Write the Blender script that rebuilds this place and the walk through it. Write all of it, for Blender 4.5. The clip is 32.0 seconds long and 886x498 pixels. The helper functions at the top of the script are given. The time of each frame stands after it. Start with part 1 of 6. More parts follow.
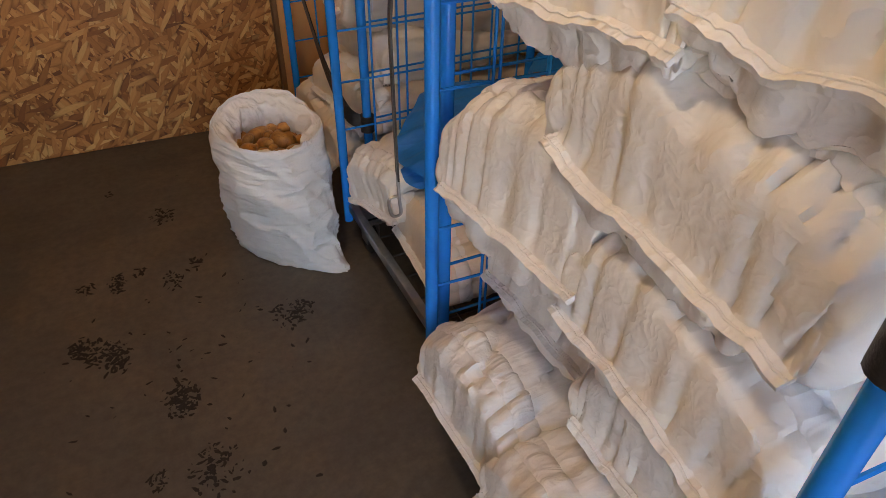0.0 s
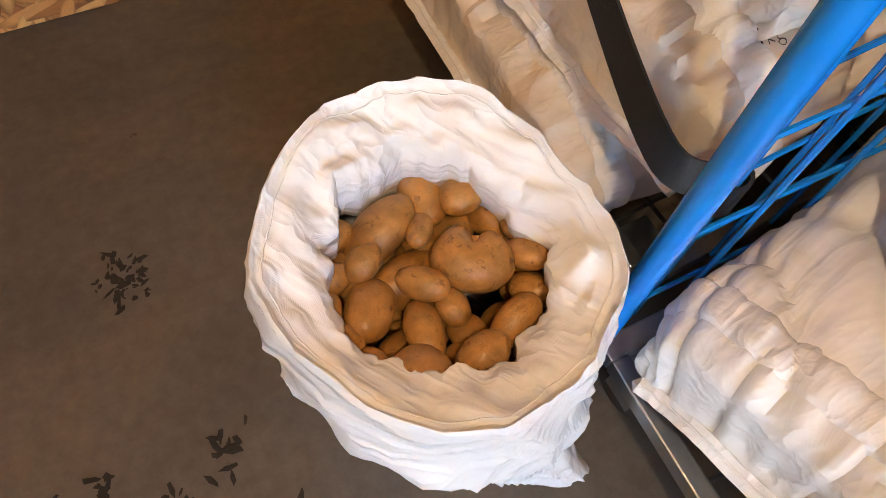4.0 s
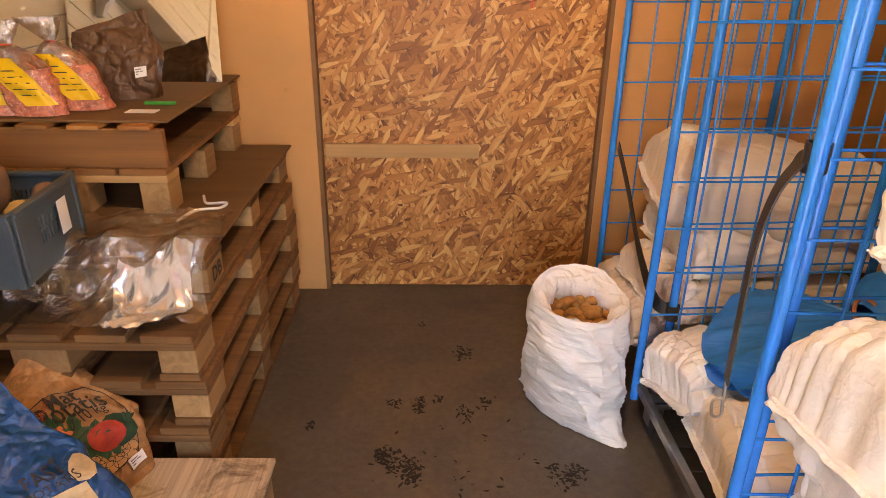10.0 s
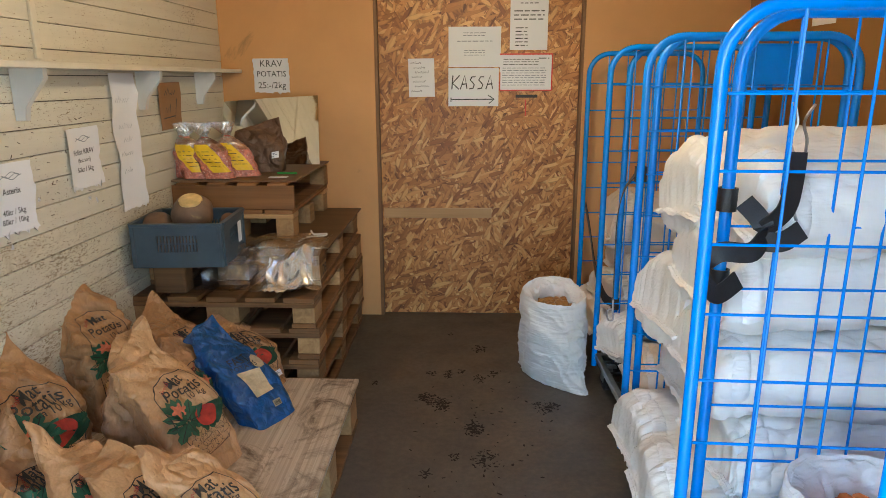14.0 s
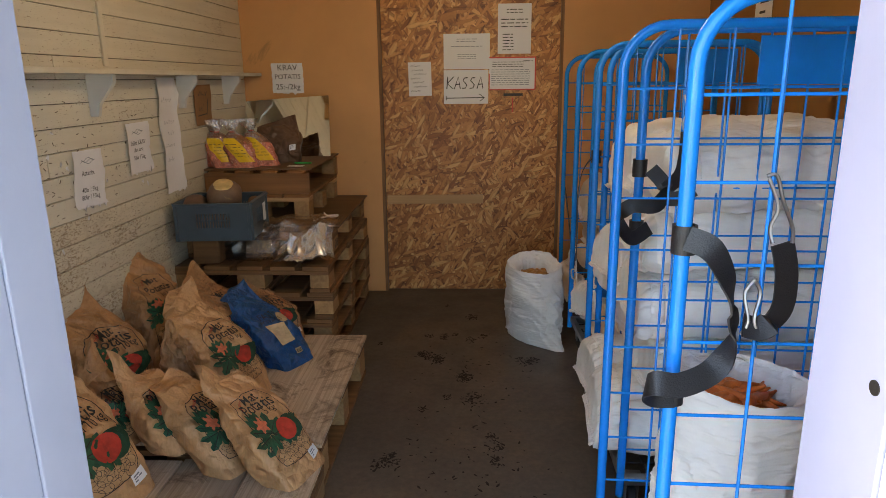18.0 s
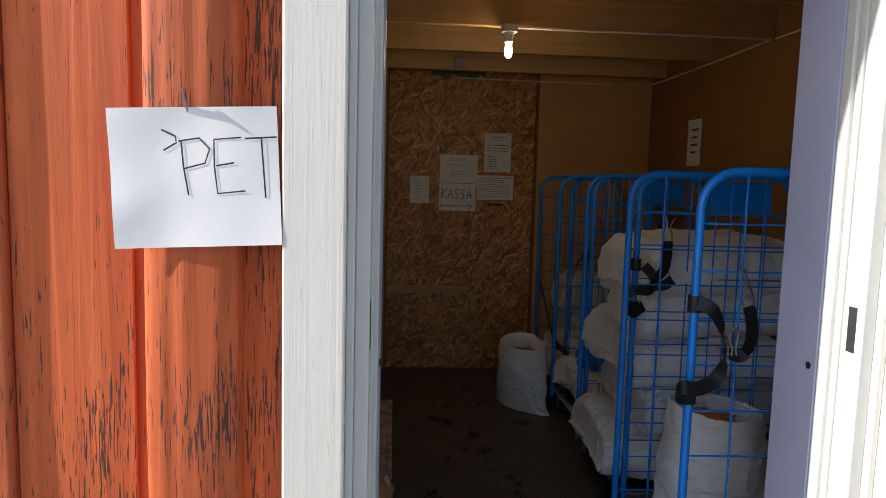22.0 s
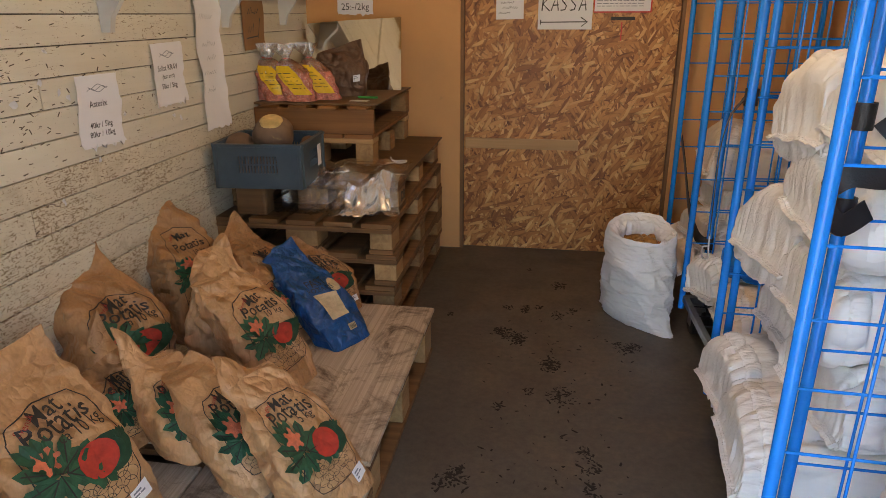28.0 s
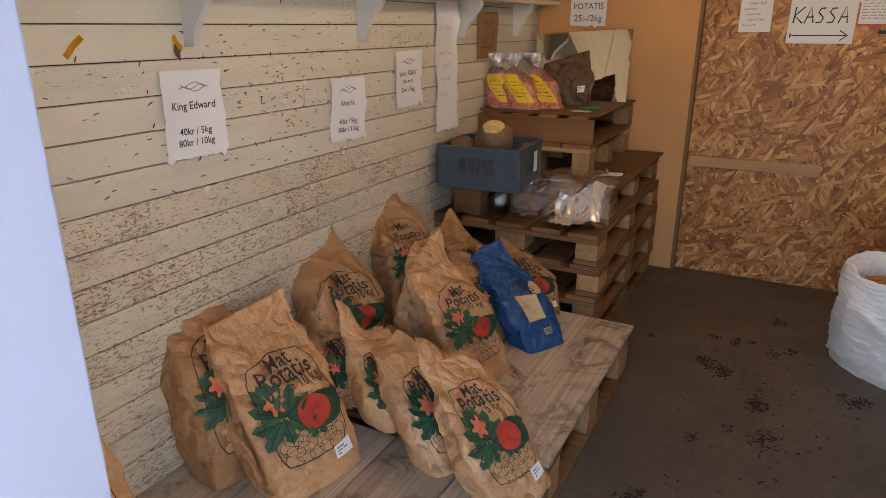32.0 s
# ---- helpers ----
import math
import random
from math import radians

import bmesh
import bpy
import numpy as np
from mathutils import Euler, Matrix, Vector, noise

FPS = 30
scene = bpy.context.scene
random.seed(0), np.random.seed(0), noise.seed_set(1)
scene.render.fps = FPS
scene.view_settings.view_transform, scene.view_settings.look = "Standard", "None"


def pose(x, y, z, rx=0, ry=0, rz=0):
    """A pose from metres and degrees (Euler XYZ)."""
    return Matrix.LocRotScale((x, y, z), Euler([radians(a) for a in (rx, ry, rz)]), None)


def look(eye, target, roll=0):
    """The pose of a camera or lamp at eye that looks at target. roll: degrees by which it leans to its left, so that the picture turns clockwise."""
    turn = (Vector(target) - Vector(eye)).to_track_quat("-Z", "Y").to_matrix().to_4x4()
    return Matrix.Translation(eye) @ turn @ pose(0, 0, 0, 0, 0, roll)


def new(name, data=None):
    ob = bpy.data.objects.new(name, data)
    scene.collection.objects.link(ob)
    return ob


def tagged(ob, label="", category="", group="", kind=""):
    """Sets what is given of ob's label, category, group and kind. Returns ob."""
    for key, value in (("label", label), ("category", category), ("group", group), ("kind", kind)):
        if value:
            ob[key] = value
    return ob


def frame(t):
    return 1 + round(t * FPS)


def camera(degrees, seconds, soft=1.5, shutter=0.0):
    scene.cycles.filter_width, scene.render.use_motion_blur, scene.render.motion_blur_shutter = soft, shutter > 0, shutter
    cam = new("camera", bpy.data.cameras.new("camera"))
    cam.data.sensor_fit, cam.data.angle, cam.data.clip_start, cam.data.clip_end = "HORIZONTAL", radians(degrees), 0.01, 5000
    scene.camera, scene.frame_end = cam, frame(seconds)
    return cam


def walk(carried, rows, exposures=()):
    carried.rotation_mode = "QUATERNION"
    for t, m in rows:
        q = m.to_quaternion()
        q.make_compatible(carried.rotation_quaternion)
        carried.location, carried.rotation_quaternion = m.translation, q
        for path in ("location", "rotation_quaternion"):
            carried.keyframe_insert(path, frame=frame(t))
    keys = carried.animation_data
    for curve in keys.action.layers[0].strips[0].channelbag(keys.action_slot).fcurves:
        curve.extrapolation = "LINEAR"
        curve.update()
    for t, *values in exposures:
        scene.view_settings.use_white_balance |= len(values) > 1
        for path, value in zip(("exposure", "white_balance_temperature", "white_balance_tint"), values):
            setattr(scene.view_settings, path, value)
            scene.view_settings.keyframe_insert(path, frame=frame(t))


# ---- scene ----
cam = camera(67.7, 32.0, soft=0.65)
METRES, EYE, TILT, LEAN, TURN = 8.0, 1.294, 0.0, 0.0, -24.7
ROWS = [
    (0.0, 0.0, 0.0, 0.0, 0.51, -37.4, -0.67),
    (0.5, -0.0058, 0.0307, -0.0036, 5.17, -38.87, 0.6),
    (1.0, -0.0184, 0.0545, -0.0047, 7.28, -39.61, 0.87),
    (1.5, -0.0365, 0.0789, -0.0057, 6.22, -40.36, 0.21),
    (2.0, -0.0471, 0.1035, -0.0101, 6.83, -42.15, -1.05),
    (2.5, -0.0524, 0.1329, -0.0172, 7.75, -46.38, -0.73),
    (3.0, -0.0553, 0.1518, -0.0262, 5.38, -52.69, -0.32),
    (3.5, -0.0612, 0.168, -0.0372, 1.33, -58.51, -1.71),
    (4.0, -0.0648, 0.1797, -0.0466, -0.22, -62.67, -2.37),
    (4.5, -0.0667, 0.1838, -0.0528, 0.07, -65.65, -2.16),
    (7.0, -0.052, 0.1383, -0.0134, 6.46, -51.85, 0.76),
    (7.5, -0.0524, 0.1095, -0.004, 9.74, -44.01, 0.4),
    (8.0, -0.0463, 0.0768, 0.0071, 13.44, -35.9, 0.63),
    (8.5, -0.0327, 0.0493, 0.0102, 17.29, -30.27, 1.44),
    (9.0, -0.0295, 0.0213, 0.015, 18.81, -26.66, 0.94),
    (9.5, -0.0291, 0.0012, 0.0152, 21.33, -25.69, 0.57),
    (10.0, -0.0194, -0.0201, 0.0157, 24.15, -24.26, -0.59),
    (10.5, -0.0136, -0.0388, 0.0162, 24.93, -22.99, -1.11),
    (11.0, -0.0049, -0.0572, 0.0202, 24.87, -21.54, -0.96),
    (11.5, 0.006, -0.0691, 0.024, 26.46, -19.67, -0.26),
    (12.0, 0.0133, -0.0777, 0.0226, 26.38, -18.97, -0.21),
    (12.5, 0.0174, -0.0998, 0.016, 26.19, -18.22, -0.33),
    (13.0, 0.0264, -0.1191, 0.0189, 26.15, -16.87, -0.38),
    (13.5, 0.0356, -0.1352, 0.0199, 26.46, -15.38, -0.19),
    (14.0, 0.0474, -0.1542, 0.0173, 26.74, -14.45, 0.18),
    (14.5, 0.0523, -0.1737, 0.0172, 26.19, -13.98, 0.68),
    (15.0, 0.0573, -0.1946, 0.0175, 25.39, -14.48, 0.82),
    (15.5, 0.0685, -0.2023, 0.0171, 26.07, -14.8, 0.52),
    (17.5, 0.0819, -0.2079, 0.0167, 26.91, -15.05, 0.58),
    (18.0, 0.0824, -0.2082, 0.0174, 27.12, -14.38, 0.64),
    (18.5, 0.0839, -0.2096, 0.0174, 27.19, -13.95, 0.96),
    (19.0, 0.0839, -0.218, 0.0173, 27.09, -13.89, 1.46),
    (19.5, 0.08, -0.2387, 0.0182, 23.79, -12.7, 0.79),
    (20.0, 0.0779, -0.2609, 0.0237, 25.65, -10.53, 0.26),
    (20.5, 0.0769, -0.2811, 0.025, 27.04, -8.18, 0.22),
    (21.0, 0.072, -0.3039, 0.0274, 24.07, -5.95, 0.49),
    (21.5, 0.0634, -0.3241, 0.0307, 20.23, -4.55, -0.19),
    (22.0, 0.0611, -0.324, 0.0269, 20.45, -5.88, -1.53),
    (22.5, 0.0617, -0.3163, 0.0243, 20.86, -8.83, 0.33),
    (23.0, 0.0643, -0.2993, 0.0201, 21.12, -11.85, 0.92),
    (23.5, 0.0628, -0.2832, 0.0167, 21.23, -14.08, 1.61),
    (24.0, 0.0491, -0.2623, 0.0158, 18.82, -14.99, 1.69),
    (24.5, 0.0434, -0.2455, 0.0156, 15.81, -15.86, 0.8),
]
# the walk back in: seconds, eye, target, roll
BACK = [
    (26.5, (-0.238, -1.504, 1.355), (-0.022, 0.369, 0.686), -1.3),
    (27.0, (-0.205, -1.375, 1.352), (-0.039, 0.501, 0.681), -1.1),
    (27.5, (-0.197, -1.257, 1.364), (-0.206, 0.629, 0.698), -0.6),
    (28.0, (-0.180, -1.199, 1.360), (-0.484, 0.661, 0.689), -0.2),
    (28.5, (-0.155, -1.167, 1.361), (-0.801, 0.598, 0.679), 0.3),
    (29.0, (-0.158, -1.158, 1.369), (-1.087, 0.468, 0.669), 0.5),
    (29.5, (-0.141, -1.140, 1.354), (-1.233, 0.371, 0.628), 0.3),
    (30.0, (-0.131, -1.138, 1.348), (-1.282, 0.326, 0.620), 0.8),
    (30.5, (-0.131, -1.133, 1.345), (-1.283, 0.329, 0.615), 0.5),
    (31.0, (-0.128, -1.149, 1.351), (-1.275, 0.331, 0.648), 0.6),
    (31.5, (-0.124, -1.176, 1.359), (-1.223, 0.352, 0.684), 1.0),
    (32.0, (-0.152, -1.249, 1.362), (-1.046, 0.420, 0.720), 0.1),
]
START = pose(0, 0, EYE, TILT, LEAN, TURN)
STEPS = [(t, START @ pose(METRES * x, METRES * y, METRES * z, 90 + pitch, roll, yaw)) for t, x, y, z, yaw, pitch, roll in ROWS]
STEPS += [(t, look(eye, target, roll)) for t, eye, target, roll in BACK]
STEPS = [s for s in STEPS if not 6.6 < s[0] < 8.2]
STEPS += [(t, look(eye, target, roll)) for t, eye, target, roll in (
    (6.5, (0.1, 1.405, 1.071), (0.495, 2.339, -0.643), 1.7),
    (7.0, (0.061, 1.19, 1.228), (0.463, 2.333, -0.365), 1.0),
    (7.5, (-0.043, 0.98, 1.305), (0.357, 2.34, -0.111), 0.8),
    (8.0, (-0.092, 0.71, 1.39), (0.226, 2.289, 0.196), -0.2))]
STEPS.sort(key=lambda s: s[0])
walk(cam, STEPS, [(0, 3.61, 7200, 15), (1, 3.89, 9100, 22), (2, 4.61, 7000, 21), (3, 4.76, 6700, 16), (4, 4.96, 6500, 12), (7, 4.91, 6500, 19), (8, 4.91, 8400, 25), (9, 4.86, 9000, 26), (11, 4.36, 7300, 21), (12, 4.26, 6600, 15), (13, 4.31, 6100, 5), (14, 4.01, 6200, 2), (15, 3.81, 6400, 3), (17.5, 3.21, 6900, 8), (19, 2.96, 6700, 9), (20, 1.90, 6500, 11), (21, 1.05, 6600, 11), (22.5, 0.85, 6500, 10), (24, 0.9, 6400, 10), (25, 1.6, 6500, 10), (26.5, 3.2, 6900, 12), (28, 3.6, 7050, 12), (29, 3.75, 6650, 13), (30, 3.75, 6600, 13), (32, 3.65, 6700, 13)])

# ---- light ----
world = bpy.data.worlds.new("sky")
scene.world = world
world.use_nodes = True
wn = world.node_tree.nodes
sky = wn.new("ShaderNodeTexSky")
sky.sky_type = 'NISHITA'
sky.sun_disc = False
sky.sun_elevation = radians(33)
SUN_FROM = Vector((-0.93, -0.14, 0.58)).normalized()
sky.sun_rotation = math.atan2(SUN_FROM.x, SUN_FROM.y)
wn["Background"].inputs[1].default_value = 0.11
world.node_tree.links.new(sky.outputs[0], wn["Background"].inputs[0])
sun = new("sun", bpy.data.lights.new("sun", 'SUN'))
sun.data.energy, sun.data.angle, sun.data.color = 5.0, radians(0.5), (1.0, 0.94, 0.86)
sun.matrix_world = look(SUN_FROM * 20, (0, 0, 0))


# ---- materials ----
def nodes_of(name):
    m = bpy.data.materials.new(name)
    m.use_nodes = True
    nt = m.node_tree
    return m, nt, nt.nodes["Principled BSDF"]


def node(nt, kind, **settings):
    n = nt.nodes.new(kind)
    for key, value in settings.items():
        if key in n.inputs:
            n.inputs[key].default_value = value
    return n


def coords(nt, scale=(1, 1, 1), rot=(0, 0, 0), random_shift=False):
    tc = nt.nodes.new("ShaderNodeTexCoord")
    mp = nt.nodes.new("ShaderNodeMapping")
    mp.inputs["Scale"].default_value = scale
    mp.inputs["Rotation"].default_value = rot
    src = tc.outputs["Object"]
    if random_shift:
        info = nt.nodes.new("ShaderNodeObjectInfo")
        mul = nt.nodes.new("ShaderNodeVectorMath")
        mul.operation = 'SCALE'
        mul.inputs[0].default_value = (13.0, 7.0, 19.0)
        nt.links.new(info.outputs["Random"], mul.inputs["Scale"])
        add = nt.nodes.new("ShaderNodeVectorMath")
        nt.links.new(src, add.inputs[0])
        nt.links.new(mul.outputs[0], add.inputs[1])
        src = add.outputs[0]
    nt.links.new(src, mp.inputs[0])
    return mp.outputs[0]


def ramp(nt, fac, stops):
    r = nt.nodes.new("ShaderNodeValToRGB")
    els = r.color_ramp.elements
    while len(els) < len(stops):
        els.new(0.5)
    for e, (p, c) in zip(els, stops):
        e.position, e.color = p, (*c, 1)
    nt.links.new(fac, r.inputs[0])
    return r.outputs[0]


def mixed(nt, fac, a, b, mode='MIX'):
    m = nt.nodes.new("ShaderNodeMix")
    m.data_type, m.blend_type = 'RGBA', mode
    for sock, v in ((m.inputs[0], fac), (m.inputs[6], a), (m.inputs[7], b)):
        if isinstance(v, (int, float)):
            sock.default_value = v
        elif isinstance(v, tuple):
            sock.default_value = (*v, 1)
        else:
            nt.links.new(v, sock)
    return m.outputs[2]


def noise_tex(nt, vec, scale, detail=4, rough=0.55, distort=0.0):
    n = node(nt, "ShaderNodeTexNoise", Scale=scale, Detail=detail, Roughness=rough, Distortion=distort)
    nt.links.new(vec, n.inputs["Vector"])
    return n.outputs["Fac"]


def bump(nt, bsdf, height, strength=0.3, distance=0.01):
    b = node(nt, "ShaderNodeBump", Strength=strength, Distance=distance)
    nt.links.new(height, b.inputs["Height"])
    nt.links.new(b.outputs[0], bsdf.inputs["Normal"])


def simple(name, color, rough=0.6, metal=0.0, var=0.15, scale=6.0, bump_scale=60.0, bump_str=0.15, dirt=None, dirt_at=0.6, fine=0.0):
    """Two-scale variation of one colour, with optional patches of dirt."""
    m, nt, bs = nodes_of(name)
    v = coords(nt, random_shift=True)
    big = noise_tex(nt, v, scale, 5, 0.6, 0.3)
    lo = tuple(c * (1 - var) for c in color)
    hi = tuple(min(1, c * (1 + var)) for c in color)
    col = ramp(nt, big, [(0.3, lo), (0.7, hi)])
    if dirt:
        d = ramp(nt, noise_tex(nt, v, scale * 2.3, 8, 0.7, 0.6), [(dirt_at, (0, 0, 0)), (min(1, dirt_at + 0.12), (1, 1, 1))])
        col = mixed(nt, d, col, dirt)
    nt.links.new(col, bs.inputs["Base Color"])
    bs.inputs["Roughness"].default_value = rough
    bs.inputs["Metallic"].default_value = metal
    bump(nt, bs, noise_tex(nt, v, bump_scale, 6, 0.6), bump_str, 0.004)
    return m


def wood(name, dark, light, rough=0.65, along='x', dirt=None, dirt_at=0.6, ring=22.0, var=0.35, bump_str=0.25, cracks=None):
    """Sawn wood with grain along one axis; each piece differs."""
    m, nt, bs = nodes_of(name)
    st = {'x': (0.6, ring, ring), 'y': (ring, 0.6, ring), 'z': (ring, ring, 0.6)}[along]
    v = coords(nt, st, random_shift=True)
    w = coords(nt, random_shift=True)
    g = noise_tex(nt, v, 1.0, 6, 0.65, 1.2)
    col = ramp(nt, g, [(0.28, dark), (0.72, light)])
    blot = noise_tex(nt, w, 3.0, 4)
    col = mixed(nt, 0.5, col, ramp(nt, blot, [(0.3, (1 - var,) * 3), (0.7, (1, 1, 1))]), 'MULTIPLY')
    info = nt.nodes.new("ShaderNodeObjectInfo")
    tone = ramp(nt, info.outputs["Random"], [(0.0, (0.72, 0.70, 0.68)), (1.0, (1.1, 1.08, 1.05))])
    col = mixed(nt, 1.0, col, tone, 'MULTIPLY')
    if dirt:
        d = ramp(nt, noise_tex(nt, w, 7.0, 9, 0.72, 0.8), [(dirt_at, (0, 0, 0)), (min(1, dirt_at + 0.15), (1, 1, 1))])
        col = mixed(nt, d, col, dirt)
    if cracks:
        cs = {'x': (14, 240, 240), 'y': (240, 14, 240), 'z': (240, 240, 14)}[along]
        ck = noise_tex(nt, coords(nt, cs, random_shift=True), 1.0, 5, 0.6, 0.4)
        zone = noise_tex(nt, coords(nt, (4, 4, 2.2), random_shift=True), 1.0, 3)
        sm = nt.nodes.new("ShaderNodeMath")
        sm.operation = 'MULTIPLY_ADD'
        nt.links.new(zone, sm.inputs[0])
        sm.inputs[1].default_value = 0.55
        nt.links.new(ck, sm.inputs[2])
        col = mixed(nt, ramp(nt, sm.outputs[0], [(0.885, (0, 0, 0)), (0.915, (0.9, 0.9, 0.9))]), col, cracks)
        worn = ramp(nt, noise_tex(nt, coords(nt, (9, 9, 3.5), random_shift=True), 1.0, 6, 0.7, 0.5), [(0.62, (0, 0, 0)), (0.8, (0.7, 0.7, 0.7))])
        col = mixed(nt, worn, col, tuple(0.55 * c + 0.06 for c in light))
    nt.links.new(col, bs.inputs["Base Color"])
    bs.inputs["Roughness"].default_value = rough
    bump(nt, bs, g, bump_str, 0.003)
    return m


def osb_material():
    """Pressed wood flakes lying at many angles."""
    m, nt, bs = nodes_of("osb")
    col, hgt = None, None
    tc = nt.nodes.new("ShaderNodeTexCoord")
    warp = node(nt, "ShaderNodeTexNoise", Scale=9.0, Detail=3.0)
    nt.links.new(tc.outputs["Object"], warp.inputs["Vector"])
    for i, (ang, sx, sy, cut) in enumerate(((8, 11, 54, -1), (82, 11, 52, .5), (-42, 10.5, 48, .58), (34, 11, 56, .62), (-78, 12, 54, .68), (60, 12, 60, .70), (-15, 11, 52, .72), (-58, 13, 62, .78))):
        off = nt.nodes.new("ShaderNodeVectorMath")
        off.operation = 'MULTIPLY_ADD'
        nt.links.new(warp.outputs["Color"], off.inputs[0])
        off.inputs[1].default_value = (0.02, 0.0, 0.02)
        nt.links.new(tc.outputs["Object"], off.inputs[2])
        mp = nt.nodes.new("ShaderNodeMapping")
        mp.vector_type = 'TEXTURE'
        mp.inputs["Rotation"].default_value = (0, radians(ang), 0)
        mp.inputs["Location"].default_value = (i * 3.7, 0, i * 1.9)
        mp.inputs["Scale"].default_value = (1 / sx, 1, 1 / sy)
        nt.links.new(off.outputs[0], mp.inputs[0])
        flat = nt.nodes.new("ShaderNodeVectorMath")
        flat.operation = 'MULTIPLY'
        flat.inputs[1].default_value = (1, 0, 1)
        nt.links.new(mp.outputs[0], flat.inputs[0])
        vo = node(nt, "ShaderNodeTexVoronoi", Scale=1.0, Randomness=1.0)
        nt.links.new(flat.outputs[0], vo.inputs["Vector"])
        sep = nt.nodes.new("ShaderNodeSeparateColor")
        nt.links.new(vo.outputs["Color"], sep.inputs[0])
        fl = ramp(nt, sep.outputs[0], [(0.0, (0.26, 0.09, 0.022)), (0.3, (0.50, 0.205, 0.055)), (0.7, (0.66, 0.31, 0.095)), (1.0, (0.82, 0.50, 0.20))])
        grain = noise_tex(nt, mp.outputs[0], 3.0, 4, 0.7)
        fl = mixed(nt, 0.45, fl, ramp(nt, grain, [(0.3, (0.6, 0.57, 0.52)), (0.65, (1, 1, 1))]), 'MULTIPLY')
        edge = ramp(nt, vo.outputs["Distance"], [(0.5, (1, 1, 1)), (0.9, (0.38, 0.30, 0.22))])
        fl = mixed(nt, 1.0, fl, edge, 'MULTIPLY')
        if col is None:
            col, hgt = fl, sep.outputs[2]
        else:
            mask = ramp(nt, sep.outputs[1], [(cut - 0.01, (0, 0, 0)), (cut + 0.01, (1, 1, 1))])
            col = mixed(nt, mask, col, fl)
            hgt = mixed(nt, mask, hgt, sep.outputs[2])
    big = noise_tex(nt, tc.outputs["Object"], 1.6, 3)
    col = mixed(nt, 1.0, col, ramp(nt, big, [(0.3, (0.82, 0.8, 0.78)), (0.7, (1.05, 1.03, 1.0))]), 'MULTIPLY')
    nt.links.new(col, bs.inputs["Base Color"])
    bs.inputs["Roughness"].default_value = 0.48
    bump(nt, bs, hgt, 0.22, 0.002)
    return m


def floor_material():
    """Worn grey floor paint with trodden soil, smears and bare brown patches."""
    m, nt, bs = nodes_of("floor_paint")
    v = coords(nt)
    col = ramp(nt, noise_tex(nt, v, 2.2, 6, 0.6, 0.5), [(0.3, (0.088, 0.072, 0.057)), (0.7, (0.138, 0.113, 0.086))])
    worn = ramp(nt, noise_tex(nt, v, 1.1, 7, 0.66, 0.6), [(0.5, (0, 0, 0)), (0.68, (1, 1, 1))])
    col = mixed(nt, worn, col, (0.18, 0.13, 0.084))
    fine = ramp(nt, noise_tex(nt, v, 38, 6, 0.7), [(0.35, (0.75, 0.75, 0.75)), (0.7, (1.1, 1.1, 1.1))])
    col = mixed(nt, 1.0, col, fine, 'MULTIPLY')
    mud = ramp(nt, noise_tex(nt, v, 6.5, 9, 0.75, 1.5), [(0.66, (0, 0, 0)), (0.72, (1, 1, 1))])
    col = mixed(nt, mud, col, (0.03, 0.024, 0.018))
    vs = coords(nt, (60, 5, 1))
    scr = ramp(nt, noise_tex(nt, vs, 1.0, 5, 0.6), [(0.70, (0, 0, 0)), (0.76, (0.5, 0.5, 0.5))])
    col = mixed(nt, scr, col, (0.16, 0.14, 0.12))
    nt.links.new(col, bs.inputs["Base Color"])
    rr = ramp(nt, noise_tex(nt, v, 5, 5), [(0.3, (0.42,) * 3), (0.7, (0.62,) * 3)])
    nt.links.new(rr, bs.inputs["Roughness"])
    bump(nt, bs, noise_tex(nt, v, 90, 5), 0.12, 0.002)
    return m


